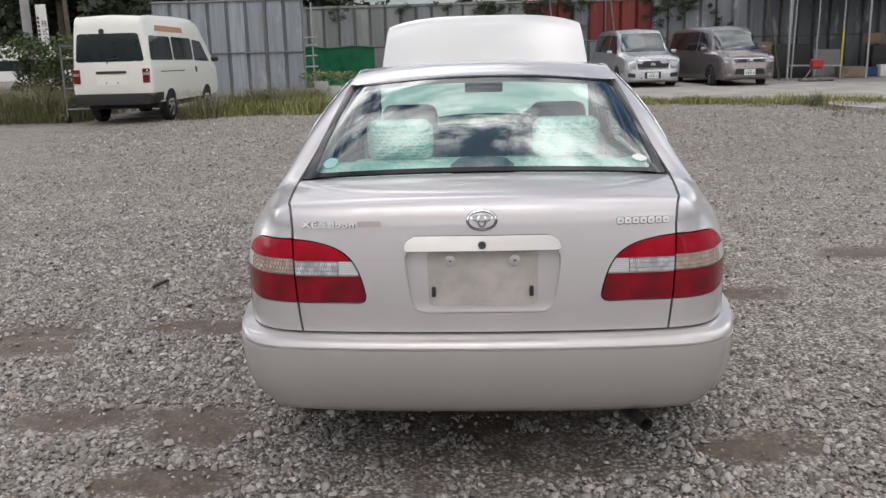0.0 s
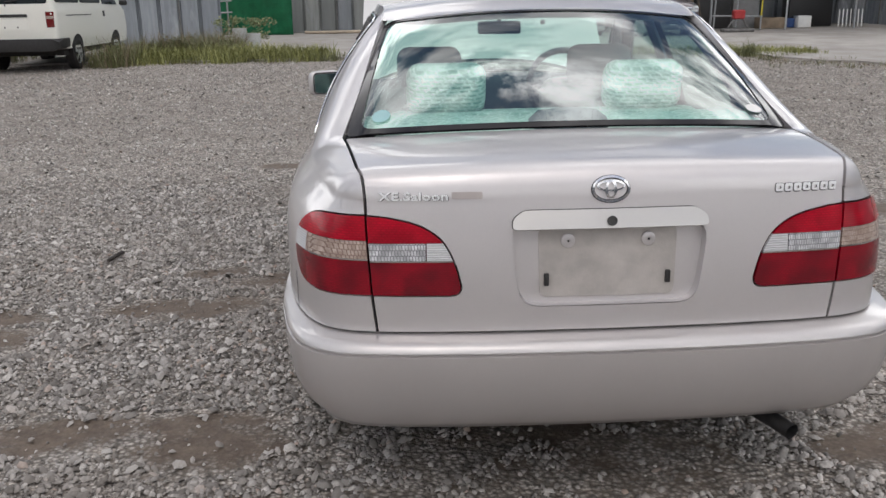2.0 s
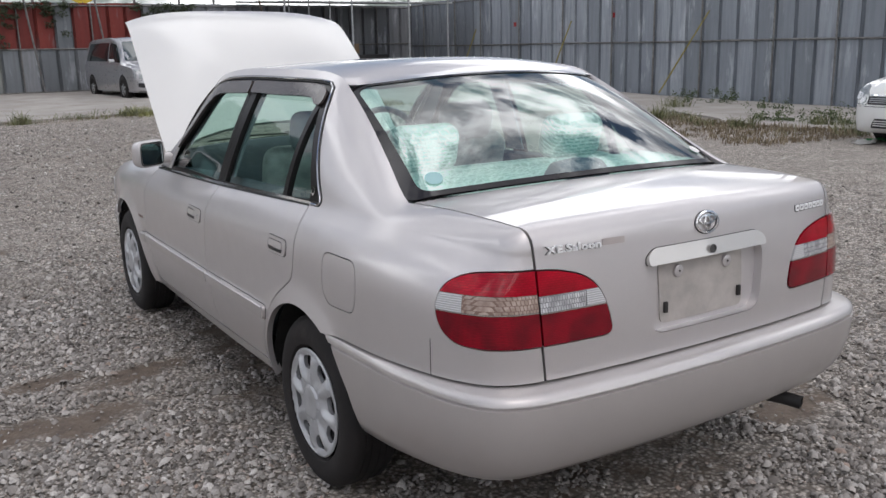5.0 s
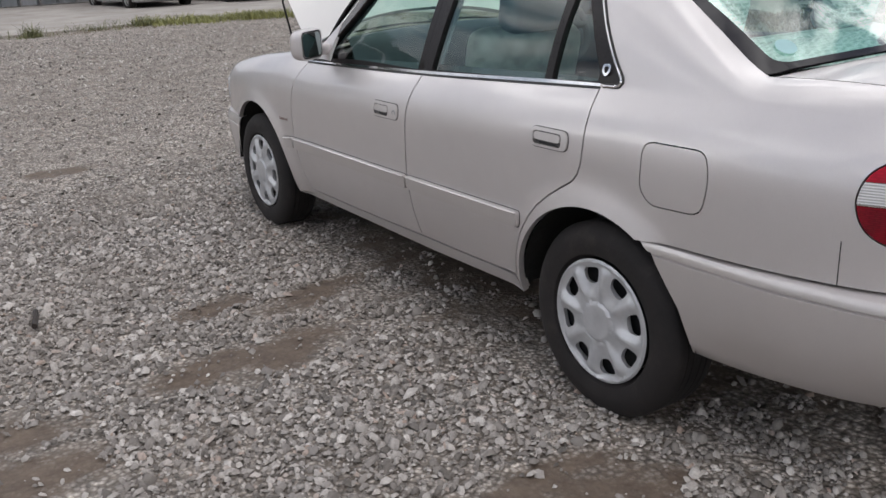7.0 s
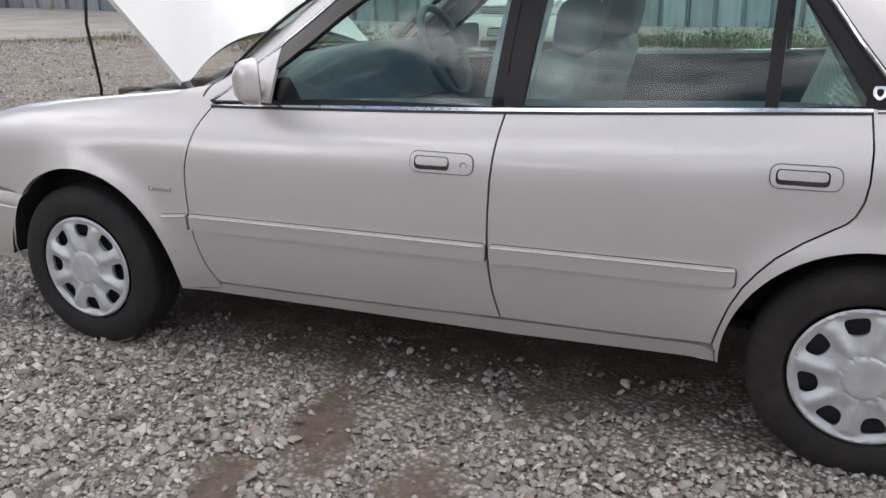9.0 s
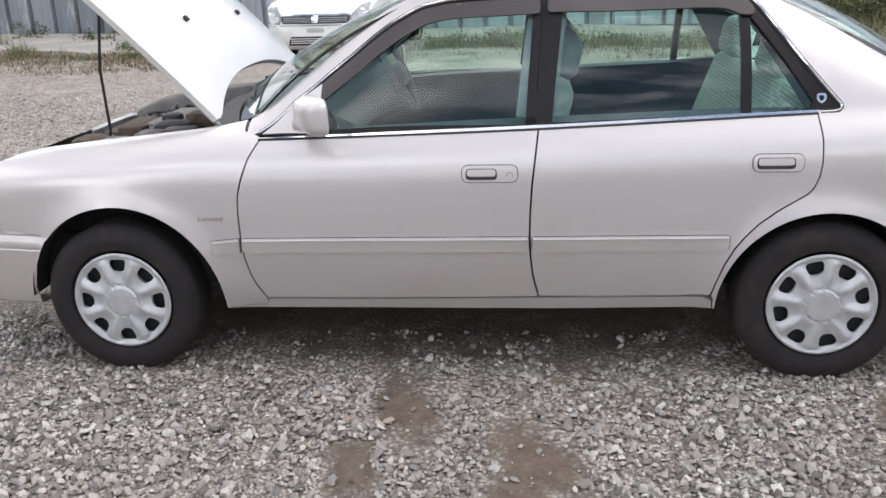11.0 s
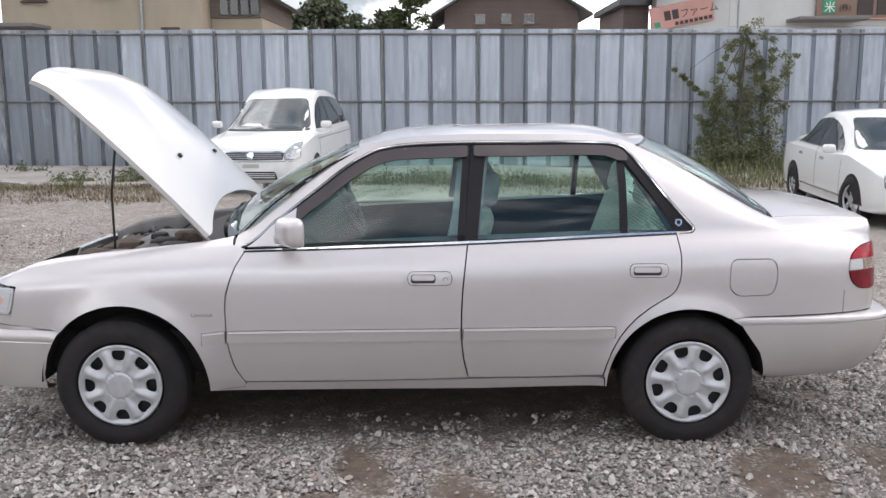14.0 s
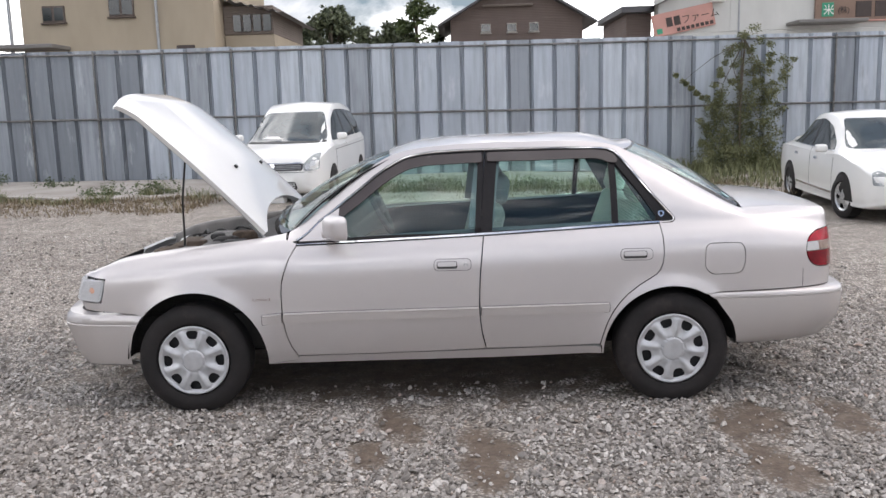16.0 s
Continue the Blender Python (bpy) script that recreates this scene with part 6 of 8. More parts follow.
    def plate(self, side, z, dark=False):
        p = self.on("number_plate", side, [(-.165, z - .083), (.165, z - .083), (.165, z + .083), (-.165, z + .083)], PLATE_WHITE, "white plate with plain bars", .02, .015, .01, .1)
        for x0, x1, a, b in ((-.07, .07, .03, .05), (-.13, -.09, -.05, .0), (-.05, .0, -.055, .01), (.02, .07, -.055, .01), (.09, .13, -.055, .01)):
            sg = -1 if side == "F" else 1
            bm = bmesh.new()
            f = self.cast(side)
            sheet(bm, [(sg * x, zz) for x, zz in ((x0, z + a), (x1, z + a), (x1, z + b), (x0, z + b))], f, .1, .001, out=.024)
            part("plate_bar", bm, PLATE_MARK, p)


# white high-roof van
van = Vehicle("van", Matrix.Translation((-7.78, 19.55, rise(19.5))) @ Matrix.Rotation(radians(0.6), 4, "Z"), "old white high-roof van parked by tall grass", CREAM_PAINT,
              [(-1.08, .80, 0.46, 1.06, 1.98, .58), (-1.05, .83, 0.42, 1.16, 2.11, .65), (-.95, .845, 0.42, 1.21, 2.20, .68), (0, .85, 0.41, 1.23, 2.24, .69), (2.0, .85, 0.41, 1.23, 2.23, .69), (2.6, .85, 0.41, 1.21, 2.13, .68),
               (3.0, .85, 0.41, 1.19, 1.94, .66), (3.45, .84, 0.41, 1.16, 1.49, .70), (3.62, .82, 0.43, 1.09, 1.25, .70), (3.70, .78, 0.49, 0.96, 1.09, .64)], "van")
van.on("rear_window", "B", [(-.72, 1.29), (.72, 1.29), (.635, 1.86), (-.635, 1.86)], CAR_GLASS, "dark rear window", r=.07)
van.on("tailgate_handle", "B", [(-.32, 1.045), (.32, 1.045), (.32, 1.100), (-.32, 1.100)], BLACK, "black tailgate handle", r=.02, out=.015)
for s in (-1, 1):
    van.on("tail_lamp", "B", [(s * .80, 0.850), (s * .66, 0.850), (s * .66, 1.140), (s * .80, 1.140)][::s], RED_LAMP, "red tail lamp", r=.015, out=.012)
    van.on("tail_lamp_clear", "B", [(s * .79, 1.010), (s * .67, 1.010), (s * .67, 1.060), (s * .79, 1.060)][::s], AMBER_LENS, "", r=.01, out=.016)
van.on("rear_bumper", "B", [(-.86, 0.445), (.86, 0.445), (.86, 0.640), (-.86, 0.640)], BLACK, "black rear bumper", out=.07, lip=.08, r=.02)
van.pair("bumper_end", [(-1.06, 0.45), (-.50, 0.47), (-.54, 0.64), (-1.06, 0.64)], BLACK, out=.03, lip=.04, r=.02)
van.on("plate_panel", "B", [(-.33, 0.810), (.33, 0.810), (.31, 1.020), (-.31, 1.020)], CREAM_PAINT, "empty plate recess", out=.004, lip=.006, r=.03)
for x in (-.12, .12):
    van.on("plate_screw", "B", [(x - .012, 0.845), (x + .012, 0.845), (x + .012, 0.875), (x - .012, 0.875)], BLACK, r=0, out=.008)
van.pair("side_window", [(-.92, 1.31), (.40, 1.30), (.38, 1.80), (-.84, 1.81)], CAR_GLASS, label="dark side window", r=.06)
van.pair("side_window", [(.48, 1.30), (1.80, 1.29), (1.78, 1.78), (.47, 1.80)], CAR_GLASS, label="dark sliding side window", r=.06)
van.pair("front_side_window", [(1.90, 1.27), (3.05, 1.25), (2.56, 1.72), (1.90, 1.76)], CAR_GLASS, label="dark cab window", r=.06)
van.pair("roof_panel", [(-.45, 1.91), (1.35, 1.89), (1.30, 2.01), (-.35, 2.03)], ORANGE_GONE, label="faded orange panel", r=.03)
van.pair("sliding_rail", [(-.5, 1.055), (1.0, 1.050), (1.0, 1.070), (-.5, 1.075)], GRILLE_DARK, r=0)
van.pair("door_handle", [(1.80, 1.010), (1.90, 1.010), (1.90, 1.130), (1.80, 1.130)], BLACK, r=.02, out=.012)
van.on("windscreen", "F", [(-.66, 1.230), (.66, 1.230), (.60, 1.830), (-.60, 1.830)], CAR_GLASS_CLEAR, "windscreen", r=.06)
for s in (-1, 1):
    van.on("headlamp", "F", [(s * .74, 0.830), (s * .44, 0.830), (s * .44, 0.990), (s * .74, 0.990)][::-s], LAMP_CLEAR, "headlamp", r=.02)
van.wheels((0, 2.58), .73, .33, .19)
van.mirror(2.95, 1.29, .98, BLACK)
bm = bmesh.new()
tube(bm, [(-.06, -1.09, 1.25), (-.05, -1.12, 1.33), (.18, -1.11, 1.36)], .012, 6)
part("rear_wiper", bm, BLACK, van.root, "black rear wiper")
bm = bmesh.new()
lathe(bm, [(0, .06), (.03, .07), (.05, .05)], 16, Matrix.Translation((-.12, -1.04, 1.90)) @ Matrix.Rotation(radians(-90), 4, "Z"), True)
part("round_mirror", bm, BLACK, van.root, "round tailgate mirror")
bm = bmesh.new()
box(bm, (-.75, -.6, .30), (.75, 3.2, .50), .02)
part("underbody", bm, UNDER, van.root, "dark underbody")

# silver minivan
mv1 = Vehicle("minivan", Matrix.Translation((4.70, 29.45, rise(29) - .03)) @ Matrix.Rotation(radians(185), 4, "Z"), "silver minivan with black grille by the red fence", SILVER_PAINT,
              [(-2.3, .80, .38, .96, 1.60, .58), (-2.2, .87, .28, 1.0, 1.71, .64), (-1, .885, .20, 1.01, 1.77, .67), (.2, .885, .20, 1.01, 1.77, .67), (.75, .885, .20, 1.0, 1.68, .65), (1.5, .88, .20, .97, 1.13, .69),
               (1.72, .875, .20, .95, 1.05, .70), (2.15, .85, .20, .90, .98, .68), (2.33, .81, .22, .80, .89, .64), (2.40, .74, .27, .70, .79, .58)])
mv1.on("windscreen", "F", [(-.72, 1.09), (.72, 1.09), (.60, 1.64), (-.60, 1.64)], CAR_GLASS_CLEAR, "windscreen", r=.06)
mv1.pair("side_window", [(-2.05, 1.10), (.10, 1.08), (.10, 1.62), (-1.95, 1.62)], CAR_GLASS, label="dark rear side windows", r=.07)
mv1.pair("front_side_window", [(.20, 1.08), (1.22, 1.04), (.70, 1.56), (.20, 1.62)], CAR_GLASS, label="front side window", r=.05)
mv1.on("grille", "F", [(-.44, .58), (.44, .58), (.50, .84), (-.50, .84)], GRILLE_DARK, "black grille", r=.03)
for z in (.60, .83):
    mv1.on("grille_bar", "F", [(-.46, z - .018), (.46, z - .018), (.46, z + .018), (-.46, z + .018)], CHROME, "chrome bar", r=.008, out=.02)
mv1.on("badge", "F", [(-.07, .69), (.07, .69), (.07, .77), (-.07, .77)], CHROME, "round plain badge", r=.035, out=.022)
for s in (-1, 1):
    mv1.on("headlamp", "F", [(s * .82, .60), (s * .52, .58), (s * .52, .84), (s * .82, .86)][::-s], LAMP_CLEAR, "clear headlamp", r=.03)
    mv1.on("fog_vent", "F", [(s * .74, .36), (s * .52, .34), (s * .52, .46), (s * .74, .48)][::-s], GRILLE_DARK, "dark bumper vent", r=.03)
mv1.on("number_plate_recess", "F", [(-.24, .31), (.24, .31), (.24, .50), (-.24, .50)], GRILLE_DARK, "dark recess", r=.02, out=.008)
mv1.plate("F", .40)
mv1.wheels((-1.45, 1.50), .775, .33, .21)
mv1.mirror(1.02, 1.08, 1.0)
# taupe minivan
mv2 = Vehicle("minivan", Matrix.Translation((7.25, 29.0, rise(29) - .03)) @ Matrix.Rotation(radians(180 + 9), 4, "Z"), "grey-taupe minivan parked beside the silver one", TAUPE_PAINT,
              [(-2.3, .76, .42, 1.0, 1.62, .56), (-2.2, .83, .30, 1.05, 1.72, .61), (-1, .848, .22, 1.03, 1.785, .63), (.3, .848, .22, 1.02, 1.785, .63), (.9, .848, .22, 1.0, 1.69, .61), (1.62, .845, .22, .97, 1.14, .66),
               (1.85, .84, .22, .96, 1.08, .68), (2.15, .81, .22, .88, .98, .64), (2.30, .76, .25, .78, .88, .58), (2.36, .66, .30, .70, .78, .52)])
mv2.on("windscreen", "F", [(-.70, 1.09), (.70, 1.09), (.56, 1.66), (-.56, 1.66)], CAR_GLASS_CLEAR, "windscreen", r=.06)
mv2.pair("side_window", [(-2.02, 1.12), (.28, 1.08), (.28, 1.64), (-1.95, 1.64)], CAR_GLASS, label="dark rear side windows", r=.07)
mv2.pair("front_side_window", [(.38, 1.08), (1.40, 1.04), (.82, 1.58), (.38, 1.64)], CAR_GLASS, label="front side window", r=.05)
for x in (-.28, .28):
    mv2.on("grille", "F", [(x - .18, .72), (x + .18, .72), (x + .18, .80), (x - .18, .80)], GRILLE_DARK, "dark mesh grille half", r=.02)
mv2.on("grille_bar", "F", [(-.5, .81), (.5, .81), (.5, .84), (-.5, .84)], CHROME, "chrome bar", r=.008, out=.014)
mv2.on("badge", "F", [(-.06, .73), (.06, .73), (.06, .81), (-.06, .81)], CHROME, "round plain badge", r=.03, out=.02)
mv2.on("air_intake", "F", [(-.46, .38), (.46, .38), (.42, .54), (-.42, .54)], GRILLE_DARK, "dark lower intake", r=.04)
for s in (-1, 1):
    mv2.on("headlamp", "F", [(s * .76, .72), (s * .46, .70), (s * .46, .84), (s * .76, .90)][::-s], LAMP_CLEAR, "pale headlamp", r=.03)
    mv2.on("fog_lamp", "F", [(s * .66, .33), (s * .56, .33), (s * .56, .41), (s * .66, .41)][::-s], LAMP_CLEAR, "round fog lamp", r=.03)
mv2.plate("F", .44)
mv2.wheels((-1.35, 1.50), .735, .32, .2, turn=-14)
mv2.mirror(1.22, 1.12, .95)
# white people carrier by the east fence
mpv = Vehicle("people_carrier", Matrix.Translation((12.11, 7.97, rise(8, 12.0))) @ Matrix.Rotation(radians(86.5), 4, "Z") @ Matrix.Scale(1.05, 4), "white people carrier parked nose-out by the steel fence", WHITE_PAINT,
              [(-2.25, .70, .45, .95, 1.36, .46), (-2.15, .81, .32, 1.02, 1.55, .53), (-1.2, .845, .22, 1.02, 1.685, .57), (-.2, .848, .20, .99, 1.70, .58), (.25, .848, .20, .98, 1.62, .575), (.75, .848, .20, .96, 1.385, .60), (1.35, .845, .20, .94, 1.07, .66),
               (1.55, .84, .20, .92, 1.0, .66), (1.9, .82, .21, .86, .93, .62), (2.15, .77, .22, .76, .84, .55), (2.27, .69, .25, .66, .735, .46), (2.33, .56, .31, .55, .62, .36)])
mpv.on("windscreen", "F", [(-.70, 1.035), (.70, 1.035), (.53, 1.53), (-.53, 1.53)], CAR_GLASS_CLEAR, "windscreen with a paper on the dashboard", r=.09, step=.06)
mpv.on("wiper_well", "F", [(-.70, 1.012), (.70, 1.012), (.69, 1.04), (-.69, 1.04)], BLACK, "black wiper well", r=.01, out=.009, lip=.004)
mpv.on("paper", "F", [(.02, 1.075), (.42, 1.085), (.34, 1.125), (.12, 1.12)], PAPER, "white paper behind the glass", r=.015, out=.009, lip=.002)
mpv.pair("rear_side_window", [(-1.98, 1.10), (-1.12, 1.08), (-1.10, 1.56), (-1.84, 1.51)], CAR_GLASS, label="dark rear side window", r=.06)
mpv.pair("sliding_door_window", [(-1.05, 1.08), (-.10, 1.06), (-.10, 1.575), (-1.04, 1.565)], CAR_GLASS, label="dark sliding door window", r=.05)
mpv.pair("front_side_window", [(-.03, 1.05), (.98, 1.03), (.42, 1.42), (.12, 1.545), (-.03, 1.57)], CAR_GLASS, label="front side window", r=.05)
mpv.pair("window_pillar", [(-.11, 1.06), (-.02, 1.06), (-.02, 1.57), (-.11, 1.575)], FRAME_BLACK, r=0, out=.004)
mpv.pair("waist_line", [(-2.0, .925), (1.2, .875), (1.2, .885), (-2.0, .935)], GRILLE_DARK, r=0, out=.003, lip=.004)
mpv.pair("door_seam", [(1.08, .30), (1.088, .30), (1.10, .95), (1.092, .95)], GRILLE_DARK, r=0, out=.002, lip=.003)
mpv.pair("door_handle", [(-.02, .94), (.16, .94), (.16, .975), (-.02, .975)], WHITE_PAINT, r=.012, out=.02)
mpv.on("grille", "F", [(-.50, .60), (.50, .60), (.52, .70), (-.52, .70)], GRILLE_DARK, "dark slatted grille", r=.02, out=.010)
mpv.on("grille_trim", "F", [(-.50, .704), (.50, .704), (.50, .722), (-.50, .722)], CHROME, "bright upper grille bar", r=.006, out=.016)
for z in (.625, .65, .675):
    mpv.on("grille_slat", "F", [(-.48, z - .005), (.48, z - .005), (.48, z + .004), (-.48, z + .004)], STEEL, r=0, out=.018)
mpv.on("badge", "F", [(-.05, .615), (.05, .615), (.05, .705), (-.05, .705)], CHROME, "plain bright badge", r=.02, out=.028)
mpv.on("bumper_seam", "F", [(-.70, .570), (.70, .570), (.70, .577), (-.70, .577)], GRILLE_DARK, r=0, out=.003, lip=.003)
mpv.on("plate_marks", "F", [(-.13, .475), (.13, .475), (.13, .535), (-.13, .535)], plain("pale_plate_marks", (.50, .49, .46), .6), "empty plate mounting", r=.01, out=.006)
mpv.on("air_intake", "F", [(-.42, .30), (.42, .30), (.38, .42), (-.38, .42)], GRILLE_DARK, "lower intake", r=.03, out=.008)
for z in (.33, .36, .39):
    mpv.on("intake_slat", "F", [(-.38, z - .006), (.38, z - .006), (.38, z + .005), (-.38, z + .005)], WHITE_PAINT, r=0, out=.018)
for s in (-1, 1):
    hl = mpv.on("headlamp", "F", [(s * .75, .61), (s * .53, .585), (s * .50, .68), (s * .63, .83), (s * .76, .865)][::-s], LAMP_CLEAR, "large clear headlamp", r=.03, out=.010)
    for k, (x, z) in enumerate(((.66, .70), (.585, .655))):
        bm = bmesh.new()
        sheet(bm, [(-s * x + .042 * math.cos(a * math.pi / 8), z + .042 * math.sin(a * math.pi / 8)) for a in range(16)], mpv.cast("F"), .05, .004, out=.014)
        part("reflector", bm, ALLOY, hl, "bright round reflector", 60)
mpv.wheels((-1.38, 1.40), .735, .31, .2)
mpv.mirror(.98, 1.10, .93)
# white saloon
sal = Vehicle("saloon_car", Matrix.Translation((8.68, -1.55, -.22)) @ Matrix.Rotation(radians(84), 4, "Z"), "white saloon car parked by weeds and the fence", WHITE_PAINT,
              [(-2.30, .66, .40, .80, .95, .50), (-2.2, .78, .28, .88, 1.04, .58), (-1.75, .835, .22, .93, 1.10, .60), (-1.45, .845, .20, .93, 1.18, .58), (-.80, .848, .18, .93, 1.45, .58), (-.1, .848, .18, .91, 1.50, .60), (.35, .848, .18, .90, 1.43, .60),
               (1.15, .845, .18, .90, .99, .66), (1.35, .84, .18, .87, .95, .66), (1.9, .81, .19, .77, .84, .62), (2.15, .75, .22, .68, .75, .56), (2.28, .60, .28, .58, .66, .46)])
sal.on("windscreen", "F", [(-.68, .98), (.68, .98), (.55, 1.40), (-.55, 1.40)], CAR_GLASS_CLEAR, "windscreen", r=.06)
sal.pair("centre_pillar", [(-.40, .97), (-.10, .96), (-.10, 1.39), (-.40, 1.39)], FRAME_BLACK, r=0, out=.004)
sal.pair("side_window", [(-1.42, 1.0), (-.27, .965), (-.27, 1.385), (-.72, 1.365), (-1.02, 1.28), (-1.28, 1.12)], CAR_GLASS, label="dark rear side window", r=.06)
sal.pair("front_side_window", [(-.22, .96), (.78, .945), (.66, 1.06), (.34, 1.27), (.05, 1.36), (-.22, 1.385)], CAR_GLASS, label="front side window", r=.05)
sal.pair("window_trim", [(-1.46, .985), (.84, .925), (.84, .937), (-1.46, .997)], CHROME, r=0, out=.010)
sal.pair("door_seam", [(-.25, .30), (-.243, .30), (-.243, .95), (-.25, .95)], GRILLE_DARK, r=0, out=.002, lip=.003)
sal.pair("door_seam", [(.86, .30), (.867, .30), (.90, .90), (.893, .90)], GRILLE_DARK, r=0, out=.002, lip=.003)
sal.pair("side_strip", [(-.95, .34), (.95, .31), (.95, .345), (-.95, .375)], CHROME, r=0, out=.012)
sal.pair("door_handle", [(-1.05, .80), (-.88, .80), (-.88, .84), (-1.05, .84)], CHROME, r=.015, out=.02)
sal.pair("door_handle", [(.0, .78), (.17, .78), (.17, .82), (.0, .82)], CHROME, r=.015, out=.02)
sal.on("grille", "F", [(-.34, .52), (.34, .52), (.38, .64), (-.38, .64)], GRILLE_DARK, "dark grille", r=.03)
sal.on("air_intake", "F", [(-.55, .26), (.55, .26), (.50, .36), (-.50, .36)], GRILLE_DARK, "lower intake", r=.03)
for s in (-1, 1):
    sal.on("headlamp", "F", [(s * .71, .54), (s * .42, .53), (s * .42, .63), (s * .62, .73), (s * .72, .70)][::-s], LAMP_CLEAR, "clear headlamp", r=.03)
    sal.on("rear_lamp", "B", [(s * .70, .72), (s * .45, .72), (s * .45, .86), (s * .70, .86)][::s], RED_LAMP, "red rear lamp", r=.02)
sal.wheels((-1.38, 1.36), .735, .315, .2, turn=12)
sal.mirror(.72, .97, .96)

# ---- planting ----


def leaf_mat(name, c0, c1, rough=.6):
    m = Mat(name)
    g = m.n("NewGeometry")
    c = m.ramp(g.outputs["Random Per Island"], [(0, c0), (.6, c1), (1, tuple(x * 1.25 for x in c1))])
    c = m.mix(m.ramp(m.noise(1.5, 4), [(.35, (0, 0, 0)), (.7, (.4, .4, .4))]), c, tuple(x * .55 for x in c0))
    m.color(c).set(Roughness=rough, Transmission_Weight=0.0, Subsurface_Weight=0.0)
    return m.m


LEAF = leaf_mat("green_leaves", (.035, .06, .018), (.085, .115, .035))
LEAF_DEEP = leaf_mat("deep_green_leaves", (.018, .028, .012), (.05, .065, .03))
LEAF_DARK = leaf_mat("dark_tree_leaves", (.05, .065, .035), (.12, .14, .075))
GRASS = leaf_mat("green_grass", (.085, .10, .035), (.18, .195, .08))
DRY = leaf_mat("dry_grass", (.13, .095, .055), (.235, .185, .115))
OLIVE = leaf_mat("olive_leaves", (.085, .10, .04), (.19, .195, .09))
BARK = plain("grey_bark", (.10, .08, .06), .9, 0, .3, 9, .5)


def raw(name, verts, faces, mat, label, category, kind="stuff", smooth=False, parent=None):
    me = bpy.data.meshes.new(name)
    v = np.asarray(verts, np.float32).reshape(-1, 3)
    f = np.asarray(faces, np.int32)
    me.vertices.add(len(v))
    me.vertices.foreach_set("co", v.ravel())
    n, k = f.shape
    me.loops.add(n * k)
    me.loops.foreach_set("vertex_index", f.ravel())
    me.polygons.add(n)
    me.polygons.foreach_set("loop_start", np.arange(0, n * k, k, dtype=np.int32))
    me.update(calc_edges=True)
    me.materials.append(mat)
    if smooth:
        me.polygons.foreach_set("use_smooth", [True] * n)
    me.validate()
    ob = new(name, me)
    if parent is not None:
        ob.parent = parent
        return ob
    return tagged(ob, label, category, "", kind)


def blades(rng, spots, n, h, lean=.35, w=.008):
    """Thin grass blades: spots are (x, y, z, radius, height)."""
    V, F = [], []
    for x, y, z, r, hh in spots:
        for _ in range(n):
            a, q = rng.uniform(0, 6.283), r * math.sqrt(rng.random())
            px, py = x + q * math.cos(a), y + q * math.sin(a)
            H = hh * h * rng.uniform(.45, 1.1)
            d, ln = rng.uniform(0, 6.283), lean * H * rng.uniform(.2, 1.2)
            s = d + 1.57
            ww = w * rng.uniform(.6, 1.4)
            cx, sx = math.cos(s) * ww, math.sin(s) * ww
            mx, my = px + math.cos(d) * ln * .35, py + math.sin(d) * ln * .35
            tx, ty = px + math.cos(d) * ln, py + math.sin(d) * ln
            b = len(V)
            V += [(px - cx, py - sx, z), (px + cx, py + sx, z), (mx + cx * .8, my + sx * .8, z + H * .6), (mx - cx * .8, my - sx * .8, z + H * .6), (tx, ty, z + H), (tx, ty, z + H)]
            F += [(b, b + 1, b + 2, b + 3), (b + 3, b + 2, b + 4, b + 5)]
    return V, F


def leaves(rng, centres, n, size, squash=.7):
    """Small folded leaves round clump centres (x, y, z, radius)."""
    V, F = [], []
    for x, y, z, r in centres:
        for _ in range(n):
            a, q, t = rng.uniform(0, 6.283), r * rng.random() ** .45, math.acos(rng.uniform(-1, 1))
            p = Vector((x + q * math.sin(t) * math.cos(a), y + q * math.sin(t) * math.sin(a), z + q * math.cos(t) * squash))
            d = Vector((rng.gauss(0, 1), rng.gauss(0, 1), rng.gauss(0, .6) - .2)).normalized()
            s = d.orthogonal().normalized()
            s.rotate(Matrix.Rotation(rng.uniform(0, 6.28), 3, d))
            L = size * rng.uniform(.6, 1.3)
            b = len(V)
            V += [p, p + d * L * .5 + s * L * .28, p + d * L, p + d * L * .5 - s * L * .28]
            F += [(b, b + 1, b + 2, b + 3)]
    return V, F


rng = random.Random(21)
# rough grass round the van and along the left
spots = []
for _ in range(620):
    x = rng.uniform(-14.0, -4.3)
    y0 = 20.4 + .10 * (x + 8) if x > -6.2 else 19.3
    y = y0 + abs(rng.gauss(0, 1.6)) + (.9 if x > -6.2 else 0)
    if -8.9 < x < -6.7 and y < 24.2:
        continue
    spots.append((x, y, rise(y), .28, rng.uniform(.5, 1.15) * (1.3 if x < -9.4 else .9)))
V, F = blades(rng, spots, 26, .58, 1.15, .006)
raw("tall_grass", V, F, GRASS, "tall green grass and weeds by the fence", "grass")
V, F = leaves(rng, [(x, y - .1, z + h * .58 * rng.uniform(.1, .75), .17) for x, y, z, r, h in spots if rng.random() < .55], 34, .055, .9)
raw("broad_weeds", V, F, OLIVE, "leafy olive-green weeds among the tall grass", "weeds")
V, F = blades(rng, [s for s in spots if rng.random() < .7], 22, .66, 1.0, .005)
raw("dry_stalks", V, F, DRY, "dry straw-coloured stalks among the grass", "grass")
